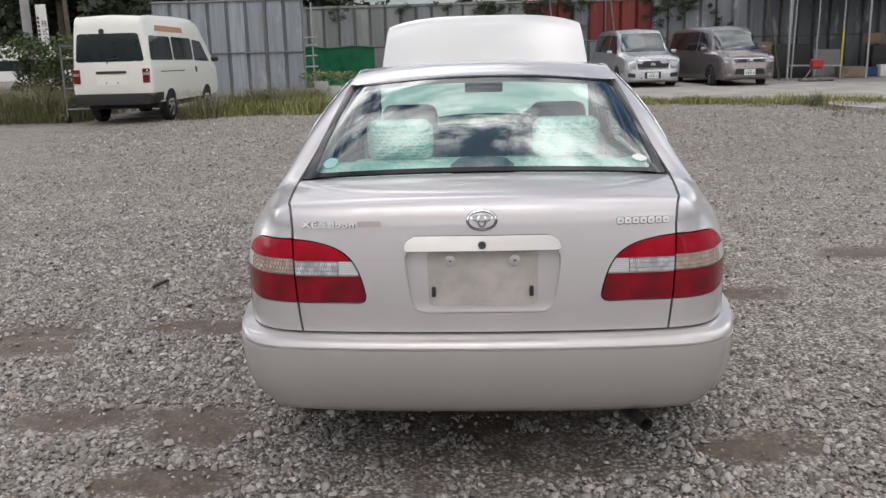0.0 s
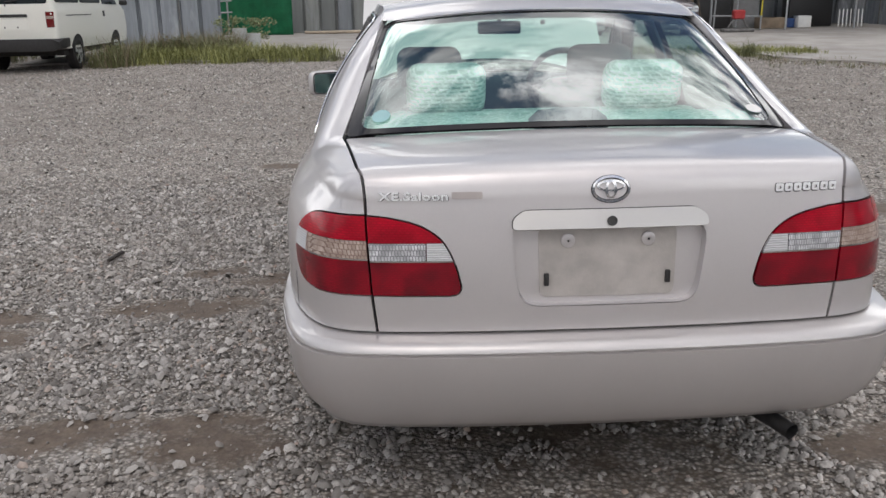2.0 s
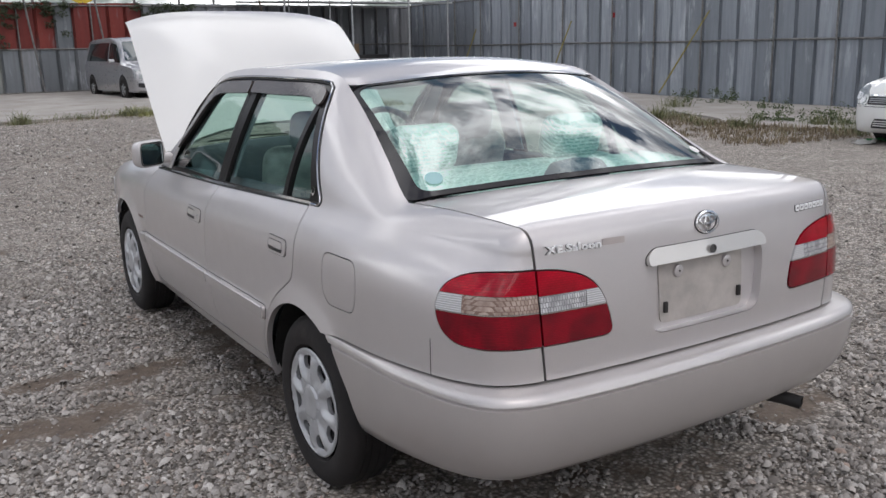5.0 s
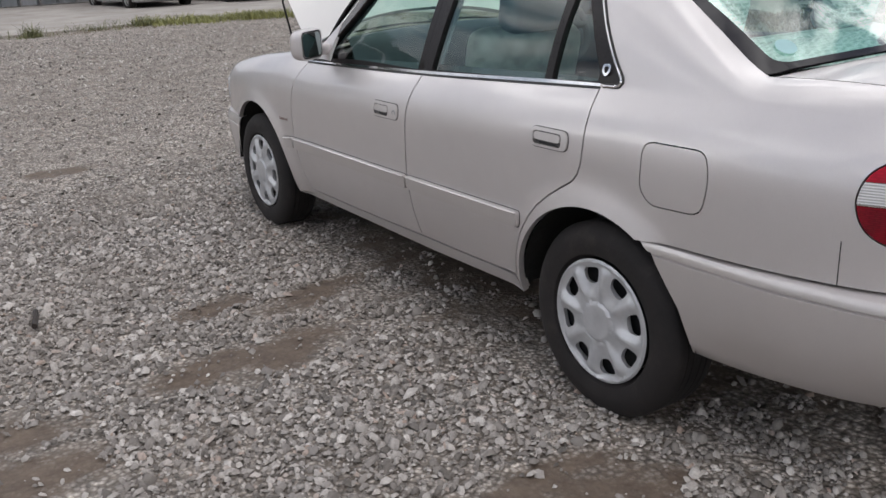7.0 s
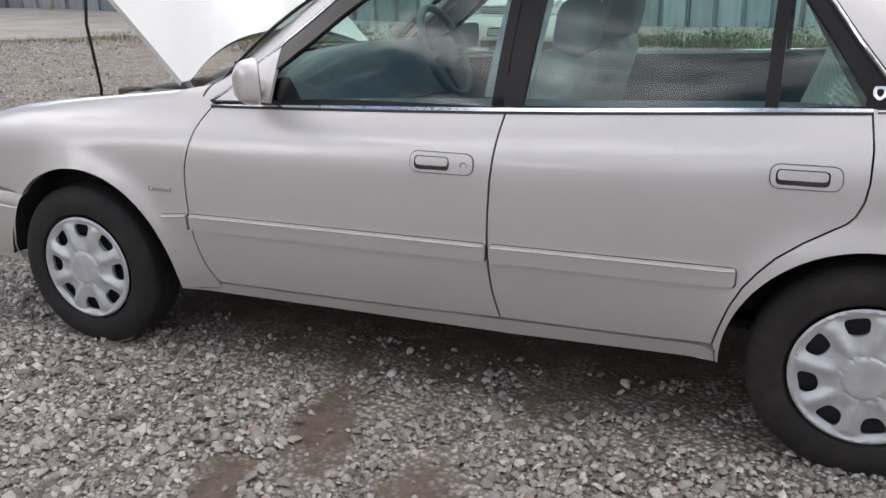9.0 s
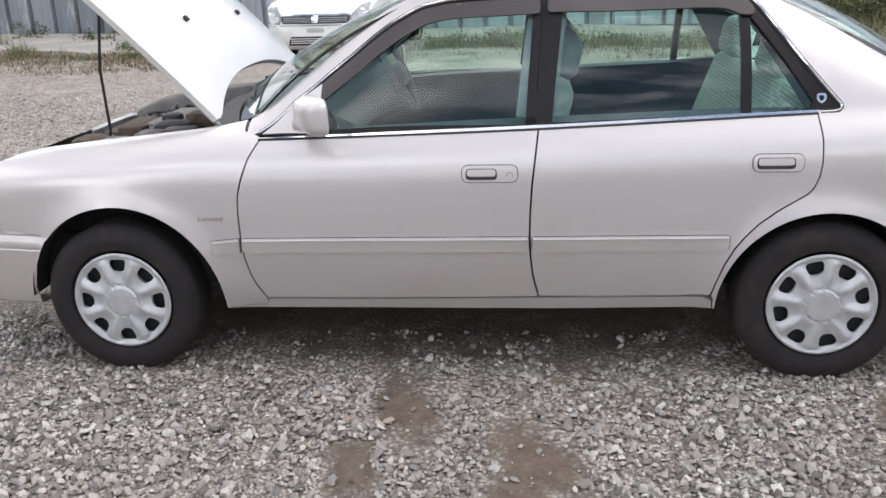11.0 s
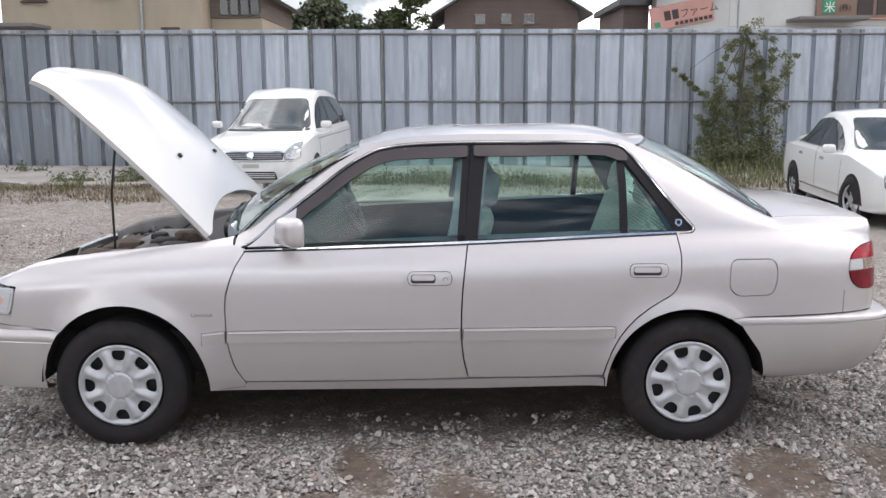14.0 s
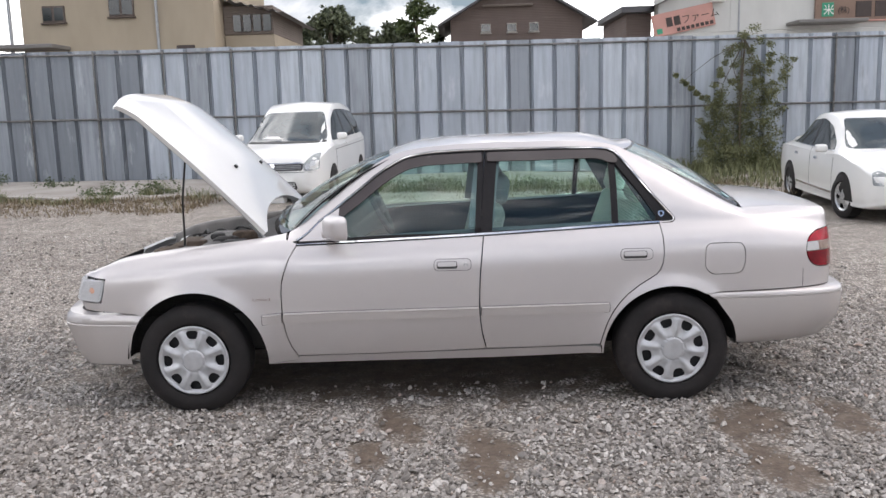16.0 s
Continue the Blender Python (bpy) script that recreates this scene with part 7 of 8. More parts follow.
# the strip between gravel and concrete
edge = [(-7, 20.4), (-3, 20.5), (.7, 21.0), (2.1, 21.3), (4, 21.6), (5.7, 20.7), (7.0, 19.5), (7.4, 18.0), (8.6, 16.4), (10.4, 15.4), (12.0, 14.4), (11.3, 13.4), (10.6, 12.3), (10.5, 10.9), (11.4, 9.4)]
ef = spline(range(len(edge)), edge)
spots, dry = [], []
for _ in range(560):
    p = ef(rng.uniform(0, len(edge) - 1))
    w = rng.gauss(0, .42)
    x, y = p[0] + w * .7 + rng.gauss(0, .1), p[1] + w
    (spots if rng.random() < .25 else dry).append((x, y, rise(y, x), .22, rng.uniform(.2, .8)))
patch = []
for _ in range(200):
    t = rng.random() ** 1.3
    y = 21.3 - .5 * t + rng.gauss(0, .5 * (1 - .5 * t))
    patch.append((-6.0 + 3.8 * t + rng.gauss(0, .2), y, rise(y) + (.05 if y > 20.6 else 0), .3, rng.uniform(.5, 1.4)))
for _ in range(150):
    x = rng.uniform(2.6, 8.4)
    y = 21.6 - .28 * (x - 2.6) + rng.gauss(0, .35)
    patch.append((x, y, rise(y, x) + .01, .3, rng.uniform(.25, .8)))
for cx, cy, h in ((.3, 20.7, 1.2), (6.9, 19.3, 1.5), (-1.3, 20.4, 1.0), (-1.9, 20.3, .9), (2.6, 21.3, 1.0), (13.9, 15.9, 1.4), (12.3, 11.1, 1.3), (10.6, 11.6, 1.2), (11.0, 9.8, 1.1), (10.9, 13.6, 1.5)):
    for _ in range(9):
        spots.append((cx + rng.gauss(0, .14), cy + rng.gauss(0, .14), rise(cy, cx), .14, h * rng.uniform(.6, 1.1)))
V, F = blades(rng, patch, 40, .26, 1.1, .007)
raw("grass_patch", V, F, leaf_mat("yellow_green_grass", (.13, .145, .04), (.29, .29, .10)), "low yellow-green grass patch on the concrete edge", "grass")
V, F = blades(rng, spots, 20, .25, 1.2, .005)
raw("edge_grass", V, F, OLIVE, "low green weeds along the concrete edge", "grass")
V, F = blades(rng, [d for d in dry if rng.random() < .75], 20, .085, 1.6, .005)
raw("edge_straw", V, F, DRY, "dry brown grass along the concrete edge", "grass")
spots = [(rng.uniform(8.3, 11.2), rng.uniform(9.2, 15.5), -.01, .25, rng.uniform(.15, .5)) for _ in range(420)]
V, F = blades(rng, spots, 18, .22, .8, .007)
raw("dirt_straw", V, F, DRY, "thin dry grass over bare dirt", "grass")
# dirt, low weeds and taller plants between the car and the east fence
spots = [(rng.uniform(8.9, 12.6), rng.uniform(-.8, 7.0), -.02 - .1 * rng.random(), .25, rng.uniform(.15, .5)) for _ in range(260)]
V, F = blades(rng, spots, 16, .20, 1.0, .006)
raw("yard_straw", V, F, DRY, "thin dry grass over bare dirt", "grass")
spots = []
for _ in range(190):
    y = rng.uniform(-.6, 6.8)
    tall = 1.25 if 3.2 < y < 5.9 else 1.0
    x = 12.0 + rng.gauss(0, .45) + (.6 if y < 2 else 0)
    spots.append((x, y, rise(y, x), .22, rng.uniform(.35, 1.0) * tall))
V, F = blades(rng, spots, 16, .30, .9, .006)
raw("yard_weeds", V, F, OLIVE, "green weeds along the edge of the concrete", "grass")
V, F = leaves(rng, [(x, y, z + h * .22 * rng.uniform(.2, 1.2), .14) for x, y, z, r, h in spots if rng.random() < .5], 30, .05, .9)
tufts = [(12.5, 11.95, .42), (12.3, 12.3, .30), (12.6, 11.3, .62), (12.85, 11.0, .45), (15.2, 16.9, .55), (15.7, 16.2, .60), (14.9, 14.2, .35)]
W, G = leaves(rng, [(x + rng.gauss(0, .17), y + rng.gauss(0, .17), rise(y, x) + h * .6 * rng.uniform(.0, 1.0) ** 1.4, .11) for x, y, h in tufts for _ in range(22)], 30, .042, .9)
raw("leafy_tufts", W, G, LEAF, "leafy green tufts growing at the edge of the concrete", "weeds")
raw("leafy_weeds", V, F, LEAF, "small leafy weeds along the edge of the concrete", "weeds")
# weeds by the fence foot and the white saloon
spots = [(16.0 + rng.uniform(-.9, .4), rng.uniform(-3.9, 1.0), -.17, .2, rng.uniform(.4, 1.2)) for _ in range(90)] + [(rng.uniform(11.5, 15.8), rng.uniform(-4, .4), -.16, .25, rng.uniform(.3, .9)) for _ in range(90)]
V, F = blades(rng, spots, 30, .34, .8, .008)
raw("fence_weeds", V, F, OLIVE, "green weeds at the foot of the fence", "grass")


def bush(name, label, category, trunk, branches, clumps, n, size, mat, squash=.8):
    """A trunk with limbs and a ragged crown of leaves."""
    root = empty(name, Matrix.Translation(trunk[0]), label, category)
    o = Vector(trunk[0])
    bm = bmesh.new()
    tube(bm, [Vector(p) - o for p in trunk], branches[0], 8, True, branches[0] * .45)
    for c in clumps[::max(1, len(clumps) // 9)]:
        k = rng.randrange(len(trunk) // 2, len(trunk))
        a, b = Vector(trunk[k]) - o, Vector(c[:3]) - o
        mid = a.lerp(b, .5) + Vector((rng.gauss(0, .08), rng.gauss(0, .08), .05))
        tube(bm, [a, mid, b], branches[0] * .4, 6, True, branches[0] * .1)
    part("trunk", bm, BARK, root, "thin grey trunk and limbs")
    V, F = leaves(rng, [(c[0] - o.x, c[1] - o.y, c[2] - o.z, c[3]) for c in clumps], n, size, squash)
    raw("crown", V, F, mat, "", "", parent=root)
    return root


cl = []
stems = [(-1.55, 2.5, .02), (-1.75, 3.1, -.10), (-2.05, 3.35, -.05), (-2.3, 3.0, -.12), (-2.55, 2.6, -.10), (-1.3, 1.7, .10)]
for y0, h, lean in stems:
    for k in range(24):
        t = (k + rng.random()) / 24
        z = h * t
        cl.append((16.18 + rng.gauss(0, .10), y0 + lean * z + rng.gauss(0, .10 + .10 * t), z - .1, rng.uniform(.10, .26) * (1.25 - .6 * t)))
for _ in range(46):
    cl.append((15.9 + rng.gauss(0, .25), -1.9 + rng.gauss(0, .65), .05 + abs(rng.gauss(0, .32)) - .15, rng.uniform(.16, .30)))
for _ in range(9):
    t = rng.random()
    cl.append((16.2, -1.15 + .85 * t, 1.45 + .75 * t, .06))
bush("climbing_shrub", "tall ragged green shrub climbing the steel fence", "shrub", [(16.1, -1.95, -.2), (16.1, -1.9, .8), (16.1, -1.9, 1.7), (16.15, -2.0, 2.9)], (.03,), cl, 125, .056, OLIVE)
# ivy over the north fence
cl = []
for x, m, dp in ((-7.6, 9, .35), (-5.3, 9, .3), (-3.0, 8, .25), (-1.6, 6, .15), (-.1, 14, .3), (.15, 20, .5), (.4, 14, .3), (1.55, 16, .7), (1.7, 14, .5), (2.2, 10, .12), (2.9, 18, .35), (3.2, 12, .4), (3.7, 8, .12), (5.9, 12, .35), (6.2, 18, .6), (6.6, 20, .6), (7.0, 16, .6), (7.4, 14, .6), (8.2, 12, .6)):
    for _ in range((m + 1) // 2):
        cl.append((x + rng.gauss(0, .20), 32.8, 3.18 - abs(rng.gauss(0, dp)), rng.uniform(.08, .20)))
V, F = leaves(rng, cl, 60, .075)
raw("ivy", V, F, LEAF_DEEP, "dark ivy hanging over the top of the fence", "ivy")
# shrub on the left by the pole
cl = [(-11.6 + rng.gauss(0, .45), 23.0 + rng.gauss(0, .35), .4 + 1.6 * rng.random(), rng.uniform(.2, .34)) for _ in range(40)]
bush("roadside_shrub", "leafy green shrub beside a pole", "shrub", [(-11.6, 23.0, .1), (-11.6, 23.0, .8), (-11.5, 23.0, 1.6)], (.03,), cl, 130, .10, LEAF)


def tree(x, y, h, w, mat, base=0.0, label="dark green tree beyond the fence", n=130, size=.30):
    cl = []
    for _ in range(int(46)):
        t = rng.random()
        r = w * (.35 + .65 * math.sin(math.pi * min(1, .15 + t * .85))) * rng.uniform(.3, 1)
        a = rng.uniform(0, 6.283)
        cl.append((x + r * math.cos(a), y + r * math.sin(a), base + h * (.30 + .68 * t), w * rng.uniform(.18, .38)))
    bush("tree", label, "tree", [(x, y, base), (x + .1, y, base + h * .3), (x, y + .1, base + h * .6), (x, y, base + h * .92)], (w * .08,), cl, n, size, mat)


for x, y, h, w in ((50, 12.3, 8.1, 1.7), (52, 10.2, 6.6, 1.8), (54, 14.5, 7.0, 1.6)):
    tree(x, y, h, w, LEAF_DARK)
tree(50, 7.0, 9.4, 1.5, LEAF, n=70, label="thin light-leaved tree beyond the fence", size=.26)
tree(51, 8.4, 6.8, 1.6, LEAF_DARK)
tree(53, 5.9, 6.2, .9, LEAF_DARK)
# trees behind the van
for x, y, h, w in ((-14, 36, 9, 3.2), (-10.5, 38, 9, 3.4), (-17.5, 37, 9, 3.4), (-7.5, 41, 8, 3.0), (-21, 36, 9, 3.4), (-12, 33.5, 6.5, 2.6), (-9.3, 34.5, 6.0, 2.0), (-15.8, 33, 7, 2.6)):
    tree(x, y, h, w, LEAF_DEEP, n=200, size=.36, label="dense dark tree behind the van")

# ---- buildings beyond the fence ----
def wall_mat(name, col, lines=0.0, rough=.85):
    m = Mat(name)
    c = m.mix(m.ramp(m.noise(.8, 6, .6, (1, 1, .35)), [(.35, (0, 0, 0)), (.7, (.55, .55, .55))]), col, tuple(c * .72 for c in col))
    m.color(c).set(Roughness=rough)
    if lines:
        w = m.n("TexWave", Scale=lines)
        w.bands_direction = "Z"
        m.l(m.vec(), w.inputs["Vector"])
        m.bump(w.outputs["Fac"], .5, .02)
    else:
        m.bump(m.noise(30, 4), .3, .01)
    return m.m


BEIGE = wall_mat("beige_render", (.42, .355, .265))
BROWN = wall_mat("dark_brown_boards", (.15, .115, .10), 3.5)
GREYBROWN = wall_mat("grey_brown_boards", (.20, .165, .14), 4.0)
WHITEWALL = wall_mat("off_white_cladding", (.60, .60, .57))
ROOF_GREY = wall_mat("grey_roof_sheet", (.20, .19, .18), 0, .6)
ROOF_TILE = wall_mat("dark_roof_tile", (.10, .10, .105), 6.0, .5)
SIGN_PINK = plain("faded_pink_sign", (.56, .30, .25), .5, 0, .08, 1.5)
SIGN_BROWN = plain("brown_sign_board", (.23, .15, .11), .5, 0, .1, 1.5)
SIGN_GREEN = plain("green_sign_mark", (.04, .30, .17), .5)
SIGN_DARK = plain("dark_sign_letters", (.05, .035, .03), .5)


def block(name, lo, hi, mat, parent, label="", bevel=.02):
    bm = bmesh.new()
    box(bm, lo, hi, bevel, 1)
    return part(name, bm, mat, parent, label, 30)


def gable(name, lo, hi, rise_, over, mat, parent, axis="y", thick=.12):
    """A pitched roof over a box's top; its ridge runs along the axis."""
    bm = bmesh.new()
    x0, y0, z = lo
    x1, y1 = hi
    if axis == "y":
        c = (x0 + x1) / 2
        sec = [(x0 - over, z - over * rise_ / ((x1 - x0) / 2)), (c, z + rise_), (x1 + over, z - over * rise_ / ((x1 - x0) / 2))]
        pts = lambda t: [(x, t, zz) for x, zz in sec]
        ends = (y0 - over, y1 + over)
    else:
        c = (y0 + y1) / 2
        sec = [(y0 - over, z - over * rise_ / ((y1 - y0) / 2)), (c, z + rise_), (y1 + over, z - over * rise_ / ((y1 - y0) / 2))]
        pts = lambda t: [(t, y, zz) for y, zz in sec]
        ends = (x0 - over, x1 + over)
    lo_, hi_ = [[[bm.verts.new((p[0], p[1], p[2] + dz)) for p in pts(e)] for e in ends] for dz in (0, thick)]
    for g in (lo_, hi_):
        for k in range(2):
            bm.faces.new((g[0][k], g[0][k + 1], g[1][k + 1], g[1][k]))
    for e in range(2):
        for k in range(2):
            bm.faces.new((lo_[e][k], lo_[e][k + 1], hi_[e][k + 1], hi_[e][k]))
    for k in (0, 2):
        bm.faces.new((lo_[0][k], lo_[1][k], hi_[1][k], hi_[0][k]))
    bmesh.ops.recalc_face_normals(bm, faces=bm.faces)
    return part(name, bm, mat, parent, "", 20)


def prism(bm, pts, x0, x1):
    """A wall piece: the outline (y, z) between x0 and x1."""
    a, b = [bm.verts.new((x0, y, z)) for y, z in pts], [bm.verts.new((x1, y, z)) for y, z in pts]
    bm.faces.new(a)
    bm.faces.new(b[::-1])
    for i in range(len(pts)):
        j = (i + 1) % len(pts)
        bm.faces.new((a[i], b[i], b[j], a[j]))
    bmesh.ops.recalc_face_normals(bm, faces=bm.faces)


def window_x(parent, x, y0, y1, z0, z1, n=2, frame=None):
    """A framed window in a wall that faces -x."""
    fr = frame or plain("brown_window_frame", (.10, .075, .06), .5)
    w = block("window", (x - .05, y0, z0), (x + .05, y1, z1), fr, parent, "framed window")
    d = (y1 - y0) / n
    for i in range(n):
        block("pane", (x - .062 - .01 * i, y0 + i * d + .05, z0 + .06), (x - .05, y0 + (i + 1) * d - .03, z1 - .06), CAR_GLASS, w, "dark pane", .002)
    block("sill", (x - .12, y0 - .05, z0 - .06), (x + .02, y1 + .05, z0), fr, w)


h1 = empty("beige_house", Matrix.Translation((24, 16, 0)), "beige rendered two-storey house with a lean-to wing", "house")
block("wall", (0, -3.3, 0), (8, 3.05, 7.2), BEIGE, h1, "beige rendered wall")
window_x(h1, 0, 1.58, 2.32, 4.62, 5.15)
window_x(h1, 0, -.70, .13, 4.75, 5.55)
block("downpipe", (-.10, -1.47, 0), (0, -1.39, 7.0), STEEL, h1)
block("low_window", (-.05, -2.6, 3.3), (.05, -2.0, 3.78), SIGN_DARK, h1, "dark low opening")
block("porch_roof", (-1.4, 1.5, 3.72), (0, 3.6, 3.85), ROOF_GREY, h1, "small corrugated porch roof")
gable("roof", (0, -3.3, 7.2), (8, 3.05), 1.5, .5, ROOF_TILE, h1)
block("side_wing", (1.2, -5.0, 0), (7, -3.3, 4.15), BEIGE, h1, "beige lower wing")
block("timber_wall", (1.15, -5.0, 4.15), (7, -3.3, 5.1), GREYBROWN, h1, "grey-brown boarded upper wall")
for i in range(4):
    block("window_strip", (1.08, -4.92 + i * .34, 4.25), (1.15, -4.66 + i * .34, 4.80), CAR_GLASS, h1, "narrow window", .004)
bm = bmesh.new()
grid(bm, lambda a, b: (.7 + 7 * b, -5.5 + 3.3 * a, 4.78 + .80 * a + .04 * math.sin(a * 60)), lin(0, 1, 60), (0, 1))
bmesh.ops.solidify(bm, geom=list(bm.faces), thickness=.06)
part("wing_roof", bm, ROOF_GREY, h1, "corrugated sloping roof")
block("pipe_frame", (-.6, 3.1, 0), (-.5, 3.2, 5.4), STEEL, h1)
h2 = empty("dark_house", Matrix.Translation((45, 1, 0)), "dark brown timber house with a low gable", "house")
block("wall", (0, -3.4, 0), (9, 4.0, 6.3), BROWN, h2, "dark brown boarded wall")
bm = bmesh.new()
prism(bm, [(-3.4, 6.3), (4.0, 6.3), (.3, 8.45)], .02, .3)
part("gable_wall", bm, BROWN, h2, "dark gable")
gable("roof", (0, -3.4, 6.3), (9, 4.0), 2.15, .7, ROOF_TILE, h2, "x")
for y in (1.75, .30, -.95):
    window_x(h2, 0, y, y + .55, 5.55, 6.05, 1, plain("pale_window_frame", (.35, .33, .30), .5))
block("balcony_rail", (-.25, -.6, 6.95), (-.03, 2.2, 7.07), GREYBROWN, h2)
h3 = empty("white_workshop", Matrix.Translation((27, -8, 0)), "off-white workshop with faded pink and brown sign boards", "building")
block("wall", (0, -8, 0), (12, 5.55, 3.9), WHITEWALL, h3, "off-white clad wall")
block("upper_wall", (.0, -8, 3.9), (12, 3.0, 6.4), WHITEWALL, h3, "off-white clad wall")
bm = bmesh.new()
prism(bm, [(3.0, 3.9), (5.55, 3.9), (5.55, 4.9), (3.0, 6.05)], 0, .3)
part("gable_wall", bm, WHITEWALL, h3)
bm = bmesh.new()
grid(bm, lambda a, b: (-.35 + 12.5 * b, 5.85 - 3.4 * a, 4.82 + 1.50 * a), lin(0, 1, 3), (0, 1))
bmesh.ops.solidify(bm, geom=list(bm.faces), thickness=.14)
part("roof_edge", bm, ROOF_GREY, h3, "sloping grey roof edge")
block("annex", (1.0, 5.58, 0), (6, 6.5, 4.72), BROWN, h3, "low dark annex")
block("annex_roof", (.6, 5.56, 4.72), (6, 6.75, 4.95), ROOF_TILE, h3, "tiled annex roof")
block("awning", (-1.2, -1.4, 4.02), (0, 1.0, 4.14), ROOF_GREY, h3, "flat awning")
block("wall_joint", (-.03, 2.65, 3.0), (0, 2.72, 6.4), STEEL, h3)
block("lamp_box", (-.4, 3.25, 4.92), (0, 3.75, 5.1), WHITE_PLASTIC, h3, "small white lamp housing")
sg1 = block("sign_board", (-.12, 3.42, 3.92), (-.03, 5.62, 4.72), SIGN_PINK, h3, "faded pink sign with plain dark bars")
for i in (4, 5):
    block("sign_bar", (-.14, 3.52 + i * .28, 4.20), (-.12, 3.74 + i * .28, 4.52), SIGN_DARK, sg1, "", .003)
lettering("sign_lettering", "ファーム", .34, Matrix.Translation((-.13, 4.60, 4.22)) @ Matrix.Rotation(radians(-90), 4, "Z") @ Matrix.Rotation(radians(90), 4, "X"), SIGN_DARK, sg1, "dark characters", .004)
block("sign_mark", (-.14, 5.32, 4.02), (-.12, 5.52, 4.20), SIGN_GREEN, sg1, "", .003)
for i in range(8):
    block("sign_bar", (-.14, 3.50 + i * .17, 3.98), (-.12, 3.62 + i * .17, 4.10), SIGN_DARK, sg1, "", .003)
_c = Matrix.Translation((0, 4.5, 4.3))
sg1.matrix_local = _c @ Matrix.Rotation(radians(-11), 4, "X") @ _c.inverted() @ Matrix.Translation((0, .15, .05))
sg2 = block("sign_board", (-.14, -3.6, 4.14), (-.03, .02, 5.0), SIGN_BROWN, h3, "brown sign board with plain dark bars and a green mark")
block("sign_border", (-.15, -3.6, 4.10), (-.03, .06, 4.16), SIGN_PINK, sg2)
block("sign_mark", (-.17, -.62, 4.30), (-.14, -.20, 4.78), SIGN_GREEN, sg2, "", .02)
lettering("sign_lettering", "米", .40, Matrix.Translation((-.185, -.23, 4.38)) @ Matrix.Rotation(radians(-90), 4, "Z") @ Matrix.Rotation(radians(90), 4, "X"), PAPER, sg2, "white character on the green mark", .004)
lettering("sign_lettering", "(株)", .26, Matrix.Translation((-.16, -.76, 4.42)) @ Matrix.Rotation(radians(-90), 4, "Z") @ Matrix.Rotation(radians(90), 4, "X"), SIGN_DARK, sg2, "dark characters", .004)
for y0, y1 in ((-1.95, -1.40), (-2.65, -2.08), (-3.4, -2.8)):
    block("sign_bar", (-.17, y0, 4.26), (-.14, y1, 4.80), SIGN_DARK, sg2, "", .004)

# ---- open shed in the far corner ----
shed = empty("open_shed", Matrix.Translation((13, 31, .3)), "open pipe-framed shed with a sagging sheet roof", "shed")
bm = bmesh.new()
grid(bm, lambda a, b: (-3.9 + 6.6 * a, -2.6 + 4.4 * b, 2.92 + .25 * b + .03 * math.sin(a * 70) - .05 * math.sin(a * 9)), lin(0, 1, 110), lin(0, 1, 4))
bmesh.ops.solidify(bm, geom=list(bm.faces), thickness=.03)
part("roof", bm, plain("dark_sheet_roof", (.05, .048, .046), .7, .2, .3, 3), shed, "dark corrugated roof", 30)
for x in (-3.7, -1.3, .9, 2.5):
    bm = bmesh.new()
    tube(bm, [(x, -2.5, 0), (x, -2.5, 2.95)], .035, 8)
    part("post", bm, STEEL, shed, "steel post", 60)
for y in (-2.5, -.5, 1.5):
    bm = bmesh.new()
    tube(bm, [(-3.9, y, 2.85 + .05 * y), (2.7, y, 2.85 + .05 * y)], .03, 8)
    part("beam", bm, STEEL, shed, "steel beam", 60)
# pipe gantry with a yellow leg
gan = empty("scaffold_gantry", Matrix.Translation((10.3, 29, .28)), "tall scaffold pipe frame with a yellow sleeve", "frame")
for p, q, mt in (((-.85, 0, 0), (-.75, 0, 3.2), STEEL), ((-.72, 0, 0), (-.62, 0, 3.2), STEEL), ((0, 0, .0), (.08, 0, 3.2), STEEL), ((.80, 0, 0), (.84, 0, 3.2), STEEL), ((.805, -.01, .45), (.825, -.01, 1.6), plain("yellow_sleeve", (.50, .42, .04), .5)),
                 ((-.85, 0, .46), (.84, 0, .42), STEEL), ((-1.0, .2, 0), (-1.55, .3, 2.9), BARK)):
    bm = bmesh.new()
    tube(bm, [p, q], .028 if mt is not BARK else .03, 8)
    part("pipe", bm, mt, gan, "", 60)


def crate(x, y, w, d, h, mat, name, label, z=None, rz=0, cat="box"):
    bm = bmesh.new()
    box(bm, (-w / 2, -d / 2, 0), (w / 2, d / 2, h), .02, 2)
    o = part(name, bm, mat, None, "", 40, Matrix.Translation((x, y, (rise(y) + .045) if z is None else z)) @ Matrix.Rotation(radians(rz), 4, "Z"))
    return tagged(o, label, cat)


WOOD = plain("weathered_plywood", (.22, .17, .12), .8, 0, .25, 5, .3)
BLUE_TARP = plain("blue_plastic", (.03, .07, .20), .5, 0, .2, 6)
RED_PLASTIC = plain("red_painted_steel", (.36, .03, .03), .5, 0, .15, 8)
GREEN_NET = plain("green_net", (.02, .19, .085), .8, 0, .22, 3, .5)
crate(9.0, 30.6, .9, .06, 1.2, WOOD, "plywood_board", "weathered plywood board leaning by the fence", rz=6, cat="board")
crate(10.1, 30.8, 1.2, .6, 1.1, BLACK, "dark_cabinet", "dark metal cabinet in the shed", cat="cabinet")
crate(11.3, 31.0, .9, .5, .9, plain("grey_steel_box", (.25, .25, .25), .6), "steel_box", "grey steel box in the shed")
crate(11.9, 30.2, .8, .6, .35, WOOD, "wooden_box", "low wooden box in the shed")
